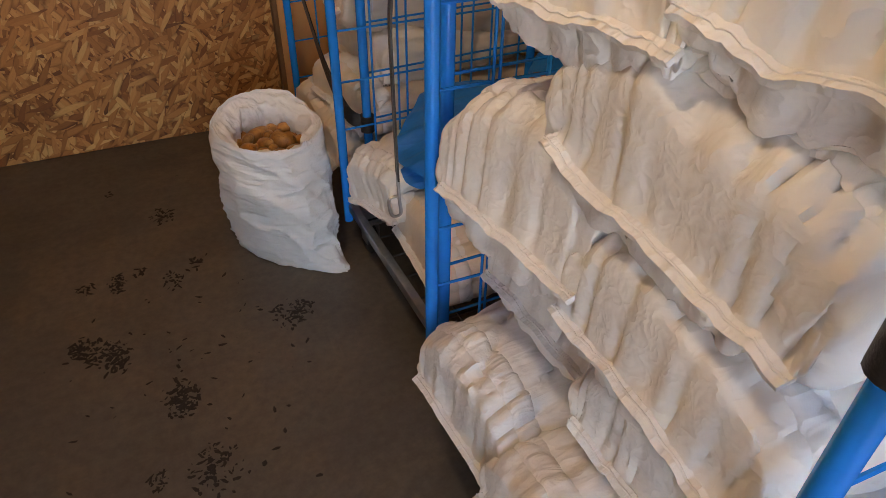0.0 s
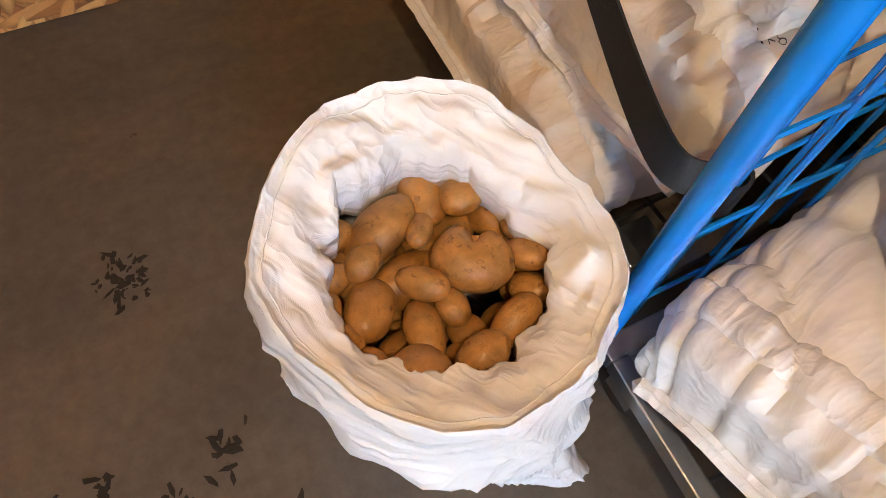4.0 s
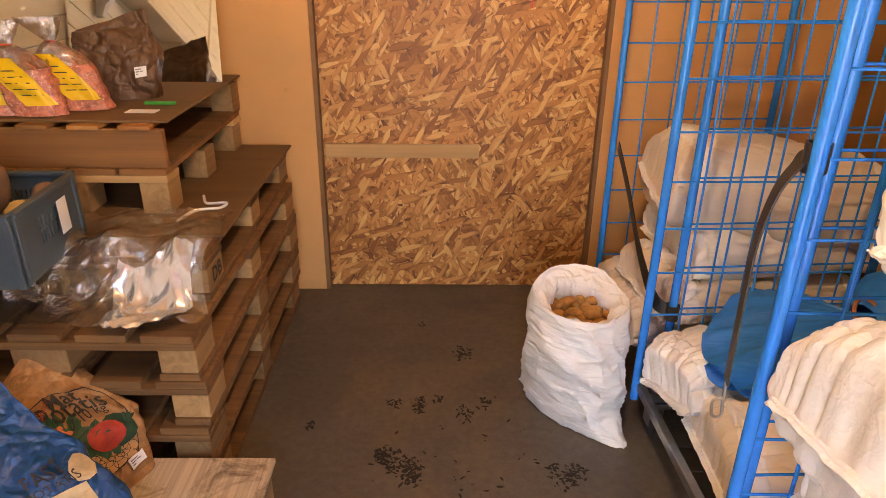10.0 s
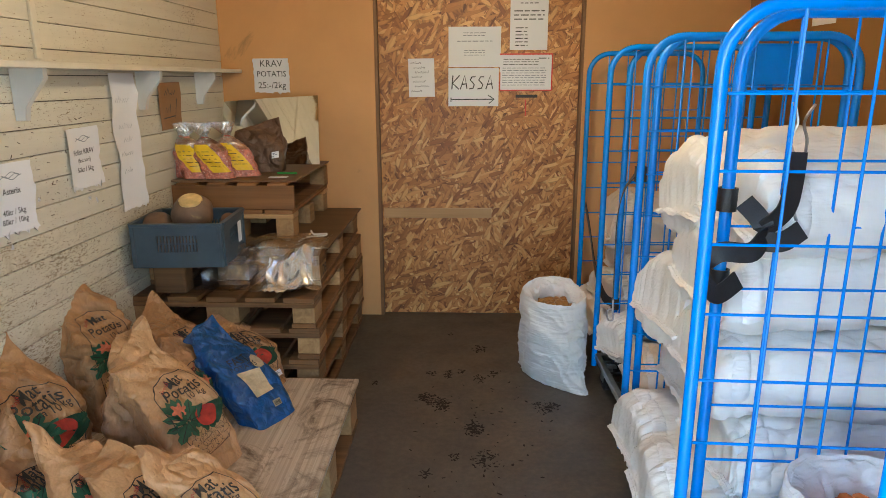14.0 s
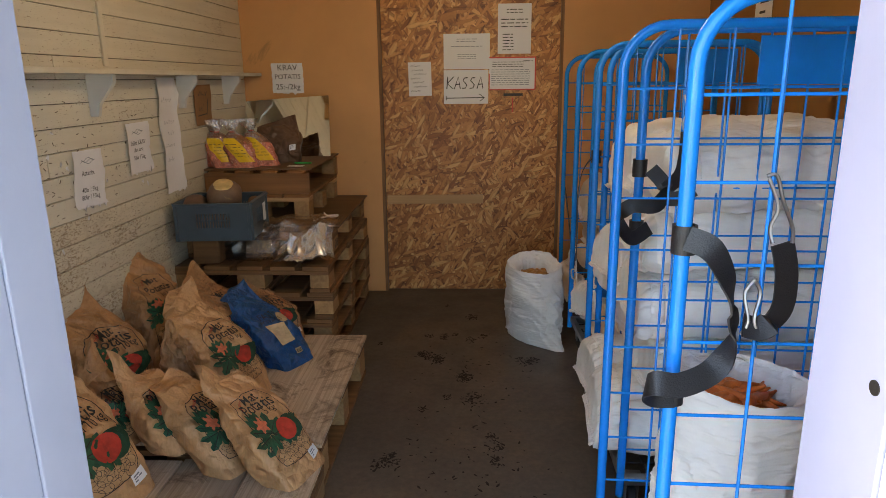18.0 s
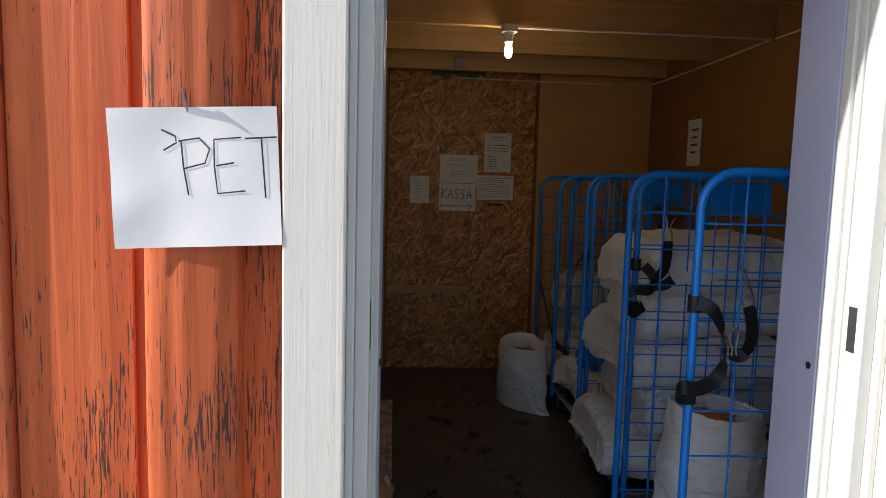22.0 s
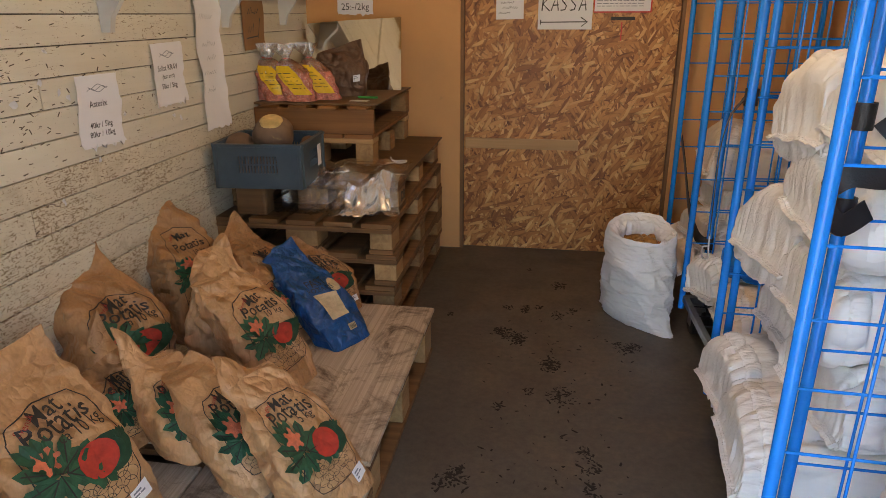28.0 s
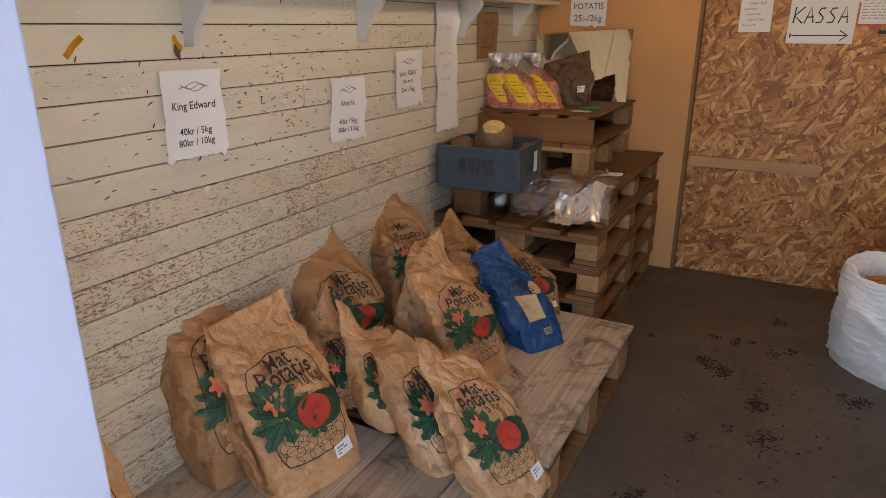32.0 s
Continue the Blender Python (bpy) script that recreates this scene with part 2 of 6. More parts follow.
def woven(name, color, dirt, crease=0.2, stretch=(5, 34, 34)):
    """Woven plastic sacking: fine weave, soft creases, light soiling."""
    m, nt, bs = nodes_of(name)
    v = coords(nt, random_shift=True)
    col = ramp(nt, noise_tex(nt, v, 3.0, 5, 0.6, 0.4), [(0.3, tuple(c * 0.9 for c in color)), (0.7, color)])
    d = ramp(nt, noise_tex(nt, v, 5.0, 8, 0.7, 0.5), [(0.55, (0, 0, 0)), (0.8, (0.6, 0.6, 0.6))])
    col = mixed(nt, d, col, dirt)
    nt.links.new(col, bs.inputs["Base Color"])
    bs.inputs["Roughness"].default_value = 0.5
    b1 = node(nt, "ShaderNodeTexNoise", Scale=9.0, Detail=5.0, Roughness=0.55, Distortion=2.2)
    nt.links.new(v, b1.inputs["Vector"])
    wv = node(nt, "ShaderNodeTexWave", Scale=420.0)
    wv.wave_type, wv.bands_direction = 'BANDS', 'DIAGONAL'
    nt.links.new(v, wv.inputs["Vector"])
    add = nt.nodes.new("ShaderNodeMath")
    add.operation = 'MULTIPLY_ADD'
    nt.links.new(wv.outputs["Fac"], add.inputs[0])
    add.inputs[1].default_value = 0.006
    rid = nt.nodes.new("ShaderNodeMath")
    rid.operation = 'SUBTRACT'
    nt.links.new(noise_tex(nt, coords(nt, stretch, random_shift=True), 1.0, 2, 0.5, 0.3), rid.inputs[0])
    rid.inputs[1].default_value = 0.5
    ab = nt.nodes.new("ShaderNodeMath")
    ab.operation = 'ABSOLUTE'
    nt.links.new(rid.outputs[0], ab.inputs[0])
    low = nt.nodes.new("ShaderNodeMath")
    low.operation = 'MULTIPLY_ADD'
    nt.links.new(ab.outputs[0], low.inputs[0])
    low.inputs[1].default_value = -1.9
    soft = nt.nodes.new("ShaderNodeMath")
    soft.operation = 'MULTIPLY'
    nt.links.new(b1.outputs["Fac"], soft.inputs[0])
    soft.inputs[1].default_value = 0.10
    nt.links.new(soft.outputs[0], low.inputs[2])
    nt.links.new(low.outputs[0], add.inputs[2])
    bump(nt, bs, add.outputs[0], crease, 0.022)
    return m


def paper_bag(name, color, rough=0.5):
    m, nt, bs = nodes_of(name)
    v = coords(nt, random_shift=True)
    col = ramp(nt, noise_tex(nt, v, 4.0, 6, 0.6), [(0.3, tuple(c * 0.86 for c in color)), (0.7, tuple(c * 1.08 for c in color))])
    fib = ramp(nt, noise_tex(nt, coords(nt, (1, 1, 0.15), random_shift=True), 160, 3), [(0.35, (0.88, 0.87, 0.85)), (0.65, (1, 1, 1))])
    col = mixed(nt, 1.0, col, fib, 'MULTIPLY')
    nt.links.new(col, bs.inputs["Base Color"])
    bs.inputs["Roughness"].default_value = rough
    total = None
    for sc, amt in ((6.0, 1.0), (15.0, 0.55), (36.0, 0.12)):
        sb = nt.nodes.new("ShaderNodeMath")
        sb.operation = 'SUBTRACT'
        nt.links.new(noise_tex(nt, v, sc, 1, 0.4, 0.4), sb.inputs[0])
        sb.inputs[1].default_value = 0.5
        ab = nt.nodes.new("ShaderNodeMath")
        ab.operation = 'ABSOLUTE'
        nt.links.new(sb.outputs[0], ab.inputs[0])
        mu = nt.nodes.new("ShaderNodeMath")
        mu.operation = 'MULTIPLY_ADD'
        nt.links.new(ab.outputs[0], mu.inputs[0])
        mu.inputs[1].default_value = amt
        if total is not None:
            nt.links.new(total, mu.inputs[2])
        else:
            mu.inputs[2].default_value = 0.0
        total = mu.outputs[0]
    for sc, amt in (((8, 8, 3.5), 0.4), ((24, 24, 9), 0.16)):
        sb = nt.nodes.new("ShaderNodeMath")
        sb.operation = 'SUBTRACT'
        nt.links.new(noise_tex(nt, coords(nt, sc, random_shift=True), 1.0, 1, 0.4, 0.5), sb.inputs[0])
        sb.inputs[1].default_value = 0.5
        ab = nt.nodes.new("ShaderNodeMath")
        ab.operation = 'ABSOLUTE'
        nt.links.new(sb.outputs[0], ab.inputs[0])
        mu = nt.nodes.new("ShaderNodeMath")
        mu.operation = 'MULTIPLY_ADD'
        nt.links.new(ab.outputs[0], mu.inputs[0])
        mu.inputs[1].default_value = amt
        nt.links.new(total, mu.inputs[2])
        total = mu.outputs[0]
    wob = node(nt, "ShaderNodeTexNoise", Scale=7.0, Detail=2.0)
    nt.links.new(v, wob.inputs["Vector"])
    for sc, amt in ((5.0, 0.20), (11.0, 0.10)):
        off = nt.nodes.new("ShaderNodeVectorMath")
        off.operation = 'MULTIPLY_ADD'
        nt.links.new(wob.outputs["Color"], off.inputs[0])
        off.inputs[1].default_value = (0.12, 0.12, 0.12)
        nt.links.new(v, off.inputs[2])
        vo = node(nt, "ShaderNodeTexVoronoi", Scale=sc, Randomness=1.0)
        vo.feature = 'DISTANCE_TO_EDGE'
        nt.links.new(off.outputs[0], vo.inputs["Vector"])
        mu = nt.nodes.new("ShaderNodeMath")
        mu.operation = 'MULTIPLY_ADD'
        nt.links.new(vo.outputs["Distance"], mu.inputs[0])
        mu.inputs[1].default_value = amt
        nt.links.new(total, mu.inputs[2])
        total = mu.outputs[0]
    bump(nt, bs, total, 1.0, 0.07)
    return m


def clear_film(name, tint=(0.95, 0.96, 0.97), alpha=0.75):
    """Thin clear plastic: mostly see-through with a sharp sheen."""
    m, nt, bs = nodes_of(name)
    tr = nt.nodes.new("ShaderNodeBsdfTransparent")
    tr.inputs[0].default_value = (*tint, 1)
    gl = node(nt, "ShaderNodeBsdfGlossy", Roughness=0.12)
    mx = nt.nodes.new("ShaderNodeMixShader")
    v = coords(nt)
    b = node(nt, "ShaderNodeBump", Strength=0.9, Distance=0.02)
    nt.links.new(noise_tex(nt, v, 16, 4, 0.6, 1.5), b.inputs["Height"])
    nt.links.new(b.outputs[0], gl.inputs["Normal"])
    mx.inputs[0].default_value = 1 - alpha
    nt.links.new(tr.outputs[0], mx.inputs[1])
    nt.links.new(gl.outputs[0], mx.inputs[2])
    nt.links.new(mx.outputs[0], nt.nodes["Material Output"].inputs["Surface"])
    return m


OSB = osb_material()
FLOOR = floor_material()
# East wall's ochre board, its colour darkened for the shade on that side.
WALL_EAST = simple("shaded_ochre_wallboard", (0.28, 0.135, 0.035), 0.6, var=0.12, scale=1.4, bump_scale=120, bump_str=0.06, dirt=(0.25, 0.14, 0.05), dirt_at=0.66)
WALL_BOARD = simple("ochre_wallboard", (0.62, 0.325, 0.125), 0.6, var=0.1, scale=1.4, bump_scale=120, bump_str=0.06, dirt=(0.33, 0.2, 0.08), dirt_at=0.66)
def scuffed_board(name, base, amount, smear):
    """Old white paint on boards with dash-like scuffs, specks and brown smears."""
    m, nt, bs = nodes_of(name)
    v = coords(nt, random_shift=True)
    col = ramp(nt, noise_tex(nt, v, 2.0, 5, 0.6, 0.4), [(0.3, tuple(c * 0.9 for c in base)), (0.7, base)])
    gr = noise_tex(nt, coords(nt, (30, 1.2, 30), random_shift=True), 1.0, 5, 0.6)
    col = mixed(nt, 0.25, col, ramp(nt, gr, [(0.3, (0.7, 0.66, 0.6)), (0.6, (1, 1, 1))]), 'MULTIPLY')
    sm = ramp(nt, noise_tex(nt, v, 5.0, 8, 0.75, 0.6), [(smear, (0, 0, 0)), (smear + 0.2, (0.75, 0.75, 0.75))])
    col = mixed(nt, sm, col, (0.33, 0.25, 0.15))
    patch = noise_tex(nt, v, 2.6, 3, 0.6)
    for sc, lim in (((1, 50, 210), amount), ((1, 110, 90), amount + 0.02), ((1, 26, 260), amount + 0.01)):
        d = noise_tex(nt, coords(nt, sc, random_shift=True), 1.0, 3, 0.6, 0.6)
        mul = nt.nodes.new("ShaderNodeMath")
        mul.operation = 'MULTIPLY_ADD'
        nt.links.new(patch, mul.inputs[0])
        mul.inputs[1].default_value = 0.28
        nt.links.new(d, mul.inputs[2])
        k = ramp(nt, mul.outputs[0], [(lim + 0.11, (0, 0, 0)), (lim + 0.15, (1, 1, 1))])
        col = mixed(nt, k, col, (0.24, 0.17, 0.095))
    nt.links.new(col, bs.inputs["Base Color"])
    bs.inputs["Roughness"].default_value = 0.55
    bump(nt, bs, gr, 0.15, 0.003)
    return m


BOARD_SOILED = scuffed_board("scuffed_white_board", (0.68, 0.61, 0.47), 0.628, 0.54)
WHITE_BOARD_2 = scuffed_board("white_board", (0.70, 0.65, 0.53), 0.70, 0.66)
BEAM = wood("ceiling_timber", (0.48, 0.28, 0.11), (0.70, 0.45, 0.20), 0.6, 'x', (0.2, 0.1, 0.04), 0.72)
SHELF_WOOD = simple("shelf_paint", (0.66, 0.61, 0.5), 0.5, var=0.08, dirt=(0.25, 0.17, 0.1), dirt_at=0.68)
CEIL_BOARD = wood("ceiling_board", (0.34, 0.21, 0.095), (0.45, 0.29, 0.14), 0.7, 'x')
BATTEN = wood("batten_wood", (0.52, 0.30, 0.13), (0.68, 0.43, 0.20), 0.6, 'x')
PALLET = wood("pallet_wood", (0.125, 0.058, 0.021), (0.295, 0.15, 0.057), 0.75, 'x', (0.08, 0.055, 0.035), 0.6, 20, 0.4)
PALLET_BLOCK = wood("pallet_block_wood", (0.28, 0.16, 0.068), (0.50, 0.31, 0.145), 0.75, 'y', (0.12, 0.08, 0.045), 0.66)
PALLET_WARM = wood("warm_pallet_board", (0.22, 0.092, 0.028), (0.42, 0.19, 0.062), 0.65, 'x', (0.1, 0.06, 0.03), 0.66)
PLY_DIRTY = wood("soiled_plywood", (0.40, 0.30, 0.205), (0.78, 0.65, 0.49), 0.7, 'y', (0.14, 0.095, 0.058), 0.515, 55, 0.3, 0.5)
PLY_BROWN = wood("dusty_brown_board", (0.15, 0.08, 0.035), (0.23, 0.13, 0.058), 0.6, 'x', (0.12, 0.08, 0.05), 0.62, 12, 0.25)
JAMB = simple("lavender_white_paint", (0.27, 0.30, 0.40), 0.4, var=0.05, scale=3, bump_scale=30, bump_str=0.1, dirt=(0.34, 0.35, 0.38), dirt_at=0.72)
# Right jamb: own lilac tint, lightened to stand for light falling there.
JAMB_LIT = simple("lit_lilac_paint", (0.42, 0.44, 0.62), 0.4, var=0.05, scale=3, bump_scale=30, bump_str=0.1, dirt=(0.45, 0.45, 0.5), dirt_at=0.72)
CASING = wood("weathered_white_casing", (0.77, 0.76, 0.73), (0.84, 0.83, 0.80), 0.5, 'z', (0.62, 0.59, 0.54), 0.78, 30, 0.05, 0.3, (0.62, 0.59, 0.54))
FRAME_WHITE = simple("white_gloss_paint", (0.58, 0.58, 0.56), 0.4, var=0.05, scale=5, bump_scale=25, bump_str=0.2, dirt=(0.5, 0.42, 0.33), dirt_at=0.74)
RED = wood("red_oxide_boards", (0.46, 0.075, 0.019), (0.76, 0.17, 0.045), 0.7, 'z', (0.10, 0.035, 0.02), 0.74, 26, 0.3, 0.5, (0.03, 0.02, 0.016))
BLUE = simple("blue_enamel", (0.004, 0.24, 0.84), 0.26, var=0.1, scale=8, bump_scale=40, bump_str=0.05, dirt=(0.25, 0.3, 0.33), dirt_at=0.76)
ZINC = simple("galvanised_steel", (0.42, 0.43, 0.44), 0.35, 1.0, var=0.2, scale=20)
STEEL_DARK = simple("dark_steel", (0.07, 0.07, 0.075), 0.45, 0.6, var=0.2, scale=15)
RUBBER = simple("black_rubber", (0.02, 0.02, 0.021), 0.6, var=0.2)
STRAP = simple("black_webbing", (0.018, 0.018, 0.02), 0.42, var=0.2, scale=20, bump_scale=300, bump_str=0.3)
SACK = woven("white_woven_sacking", (0.85, 0.845, 0.83), (0.72, 0.66, 0.58), 0.2)
SACK_BEIGE = woven("beige_woven_sacking", (0.78, 0.71, 0.63), (0.62, 0.50, 0.38), 0.2)
HEM = woven("sack_hem", (0.86, 0.86, 0.86), (0.78, 0.75, 0.70), 0.4)
SACK_OPEN = woven("standing_sack", (0.84, 0.845, 0.85), (0.74, 0.70, 0.64), 0.62, (6, 6, 30))
BLUE_BAG = woven("blue_plastic_bag", (0.003, 0.20, 0.72), (0.003, 0.15, 0.56), 0.2)
KRAFT = paper_bag("kraft_paper", (0.585, 0.335, 0.16))
KRAFT_DARK = paper_bag("dark_kraft_paper", (0.44, 0.23, 0.10))
BLUE_PAPER = paper_bag("blue_printed_paper", (0.005, 0.075, 0.25), 0.34)
UMBER_PAPER = paper_bag("umber_paper", (0.13, 0.068, 0.038))
INK_BLACK = simple("black_print", (0.022, 0.018, 0.016), 0.6, var=0.2)
INK_GREEN = simple("green_print", (0.015, 0.085, 0.04), 0.6, var=0.4, scale=40)
INK_DGREEN = simple("dark_green_print", (0.008, 0.05, 0.025), 0.6, var=0.3, scale=40)
INK_RED = simple("red_print", (0.42, 0.035, 0.02), 0.6, var=0.35, scale=30)
INK_CORAL = simple("coral_print", (0.62, 0.16, 0.08), 0.6, var=0.25, scale=50)
INK_CREAM = simple("cream_print", (0.55, 0.42, 0.25), 0.6, var=0.2, scale=40)
INK_TAN = simple("light_tan_print", (0.52, 0.305, 0.145), 0.6, var=0.12, scale=40)
PAPER = simple("white_paper", (0.80, 0.80, 0.82), 0.6, var=0.03, scale=3, bump_scale=14, bump_str=0.25)
PAPER_BROWN = simple("brown_card", (0.30, 0.16, 0.07), 0.7, var=0.1)
INK_PEN = simple("pen_ink", (0.03, 0.03, 0.035), 0.6, var=0.1)
INK_GREY = simple("grey_toner", (0.22, 0.24, 0.28), 0.6, var=0.1)
TAPE_RED = simple("red_tape", (0.62, 0.05, 0.03), 0.4, var=0.1)
TAPE_YELLOW = simple("yellow_tape", (0.75, 0.42, 0.02), 0.45, var=0.1)
CRATE = simple("slate_blue_plastic", (0.048, 0.074, 0.098), 0.42, var=0.18, scale=9, dirt=(0.13, 0.12, 0.10), dirt_at=0.66)
POTATO = simple("potato_skin", (0.40, 0.195, 0.05), 0.36, var=0.4, scale=34, bump_scale=160, bump_str=0.18, dirt=(0.12, 0.05, 0.018), dirt_at=0.565)
CARROT = simple("carrot_skin", (0.62, 0.16, 0.03), 0.5, var=0.3, scale=25)
SWEDE = simple("swede_skin", (0.17, 0.10, 0.06), 0.6, var=0.4, scale=9, dirt=(0.30, 0.2, 0.08), dirt_at=0.62)
CELLO = clear_film("cellophane", alpha=0.42)
SWEDE_TOP = simple("cut_swede_top", (0.66, 0.47, 0.20), 0.6, var=0.3, scale=20)
PINK = simple("pink_produce", (0.50, 0.16, 0.11), 0.3, var=0.5, scale=60, bump_scale=60, bump_str=0.9, dirt=(0.82, 0.62, 0.55), dirt_at=0.55)
YELLOW = simple("yellow_label_film", (0.78, 0.50, 0.02), 0.3, var=0.08, scale=20)
FILM = clear_film("clear_plastic", alpha=0.55)
# Pale silver colour stands for the doorway's glint on clear film.
FILM_GLINT = simple("glinting_film", (0.84, 0.87, 0.92), 0.25, 0.8, var=0.1, scale=18, bump_scale=22, bump_str=0.5)
GLOW = bpy.data.materials.new("lit_bulb")
GLOW.use_nodes = True
GLOW.node_tree.nodes["Principled BSDF"].inputs["Emission Color"].default_value = (1, 0.78, 0.48, 1)
GLOW.node_tree.nodes["Principled BSDF"].inputs["Emission Strength"].default_value = 60
MIRROR = bpy.data.materials.new("mirror_glass")
MIRROR.use_nodes = True
MIRROR.node_tree.nodes["Principled BSDF"].inputs["Metallic"].default_value = 1
MIRROR.node_tree.nodes["Principled BSDF"].inputs["Roughness"].default_value = 0.04
MIRROR.node_tree.nodes["Principled BSDF"].inputs["Base Color"].default_value = (0.82, 0.84, 0.82, 1)
PLASTIC_WHITE = simple("white_plastic", (0.75, 0.74, 0.7), 0.35, var=0.04)
GREEN_PEN = simple("green_plastic", (0.03, 0.3, 0.06), 0.35, var=0.1)
GROUND = simple("gravel_ground", (0.20, 0.185, 0.165), 0.9, var=0.3, scale=3, bump_scale=50, bump_str=0.8, dirt=(0.12, 0.11, 0.095), dirt_at=0.6)
SOIL = simple("dark_soil", (0.022, 0.017, 0.013), 0.85, var=0.3, scale=30, bump_scale=120, bump_str=0.6)


# ---- mesh helpers ----
def mesh_of(name, bm, material, smooth=True):
    me = bpy.data.meshes.new(name)
    flat = bm.faces.layers.int.get("flat")
    for f in bm.faces:
        f.smooth = smooth and not (flat and f[flat])
    bm.to_mesh(me)
    bm.free()
    for m in (material if isinstance(material, (list, tuple)) else [material]):
        me.materials.append(m)
    if smooth and not flat:
        me.set_sharp_from_angle(angle=radians(50))
    return me


def part(name, bm, material, parent=None, label=""):
    ob = new(name, mesh_of(name, bm, material))
    ob.parent = parent
    return tagged(ob, label)


def thing(name, m, label, category, group="", kind=""):
    ob = new(name)
    ob.empty_display_size = 0.05
    ob.matrix_basis = m
    return tagged(ob, label, category, group, kind)


def box(bm, x0, x1, y0, y1, z0, z1, bevel=0.0):
    flat = bm.faces.layers.int.get("flat") or bm.faces.layers.int.new("flat")
    old = set(bm.faces)
    r = bmesh.ops.create_cube(bm, size=1)
    vs = r["verts"]
    bmesh.ops.scale(bm, vec=(x1 - x0, y1 - y0, z1 - z0), verts=vs)
    bmesh.ops.translate(bm, vec=((x0 + x1) / 2, (y0 + y1) / 2, (z0 + z1) / 2), verts=vs)
    if bevel:
        es = list({e for v in vs for e in v.link_edges})
        bmesh.ops.bevel(bm, geom=es, offset=bevel, segments=2, affect='EDGES', profile=0.5)
    for f in bm.faces:
        if f not in old:
            f[flat] = 1
    return bm


def boxed(*a, bevel=0.0):
    return box(bmesh.new(), *a, bevel=bevel)


def tube(bm, pts, r, seg=8, closed=False):
    """A round bar along a line of points."""
    pts = [Vector(p) for p in pts]
    n = len(pts)
    rings = []
    up = None
    for i, p in enumerate(pts):
        a = pts[(i - 1) % n] if (closed or i > 0) else p
        b = pts[(i + 1) % n] if (closed or i < n - 1) else p
        d = (b - a).normalized()
        if up is None:
            up = d.orthogonal().normalized()
        else:
            up = (up - d * up.dot(d))
            up = up.normalized() if up.length > 1e-6 else d.orthogonal().normalized()
        side = d.cross(up)
        rad = r[i] if isinstance(r, (list, tuple)) else r
        rings.append([bm.verts.new(p + (up * math.cos(2 * math.pi * k / seg) + side * math.sin(2 * math.pi * k / seg)) * rad) for k in range(seg)])
    for i in range(n if closed else n - 1):
        a, b = rings[i], rings[(i + 1) % n]
        for k in range(seg):
            bm.faces.new((a[k], a[(k + 1) % seg], b[(k + 1) % seg], b[k]))
    if not closed:
        bm.faces.new(rings[0][::-1])
        bm.faces.new(rings[-1])
    return bm


def ribbon(bm, pts, wides, width, thick):
    """A strap along pts; wides gives the direction across it at each point."""
    rows = []
    n = len(pts)
    for i in range(n):
        p = Vector(pts[i])
        d = (Vector(pts[min(i + 1, n - 1)]) - Vector(pts[max(i - 1, 0)])).normalized()
        w = Vector(wides[i] if isinstance(wides, list) else wides)
        w = (w - d * w.dot(d)).normalized()
        nn = d.cross(w)
        rows.append([bm.verts.new(p + w * (sx * width / 2) + nn * (sy * thick / 2)) for sx, sy in ((-1, -1), (1, -1), (1, 1), (-1, 1))])
    for i in range(n - 1):
        for k in range(4):
            bm.faces.new((rows[i][k], rows[i][(k + 1) % 4], rows[i + 1][(k + 1) % 4], rows[i + 1][k]))
    bm.faces.new(rows[0][::-1])
    bm.faces.new(rows[-1])
    return bm


def smooth_line(pts, n=8):
    """Catmull-Rom points through pts."""
    pts = [Vector(p) for p in pts]
    out = []
    for i in range(len(pts) - 1):
        p0, p1, p2, p3 = pts[max(i - 1, 0)], pts[i], pts[i + 1], pts[min(i + 2, len(pts) - 1)]
        for k in range(n):
            t = k / n
            out.append(0.5 * ((2 * p1) + (p2 - p0) * t + (2 * p0 - 5 * p1 + 4 * p2 - p3) * t * t + (3 * p1 - p0 - 3 * p2 + p3) * t ** 3))
    out.append(pts[-1])
    return out


def grid_mesh(bm, f, nu, nv, wrap=False):
    """A sheet of quads over f(u, v), u and v from 0 to 1."""
    vs = [[bm.verts.new(f(i / nu, j / nv)) for i in range(nu if wrap else nu + 1)] for j in range(nv + 1)]
    for j in range(nv):
        for i in range(nu):
            k = (i + 1) % nu if wrap else i + 1
            bm.faces.new((vs[j][i], vs[j][k], vs[j + 1][k], vs[j + 1][i]))
    return vs


def structure(name, bm, material, label, category):
    return tagged(part(name, bm, material), label, category, kind="structure")


# ---- the shed ----
XL, XR, YB, YF = -1.60, 1.38, 2.66, -1.0
JL, JR = -0.662, 0.345
structure("ground", boxed(-300, 300, -300, 300, -0.6, -0.14), GROUND, "bare gravelly ground around the shed", "ground")
structure("floor", boxed(XL - 0.15, XR + 0.15, -1.13, YB + 0.15, -0.13, 0.0), FLOOR, "worn dark grey painted floor with trodden soil", "floor")
structure("ceiling", boxed(XL - 0.2, XR + 0.2, -1.2, YB + 0.2, 2.47, 2.56), CEIL_BOARD, "unpainted tan ceiling boards", "ceiling")
wall_east = structure("wall_east", boxed(XR, XR + 0.12, YF, YB + 0.12, 0.0, 2.47), WALL_EAST, "ochre wallboard behind the roll cages, coloured darker for its shade", "wall")
wall_north = structure("wall_north", boxed(XL - 0.12, XR + 0.12, YB + 0.03, YB + 0.14, 0.0, 2.47), WALL_BOARD, "ochre wallboard around the boarded-up door", "wall")
part("panel", boxed(XL, -0.70, YB - 0.045, YB + 0.03, 0.0, 2.47, bevel=0.003), WALL_BOARD, wall_north)
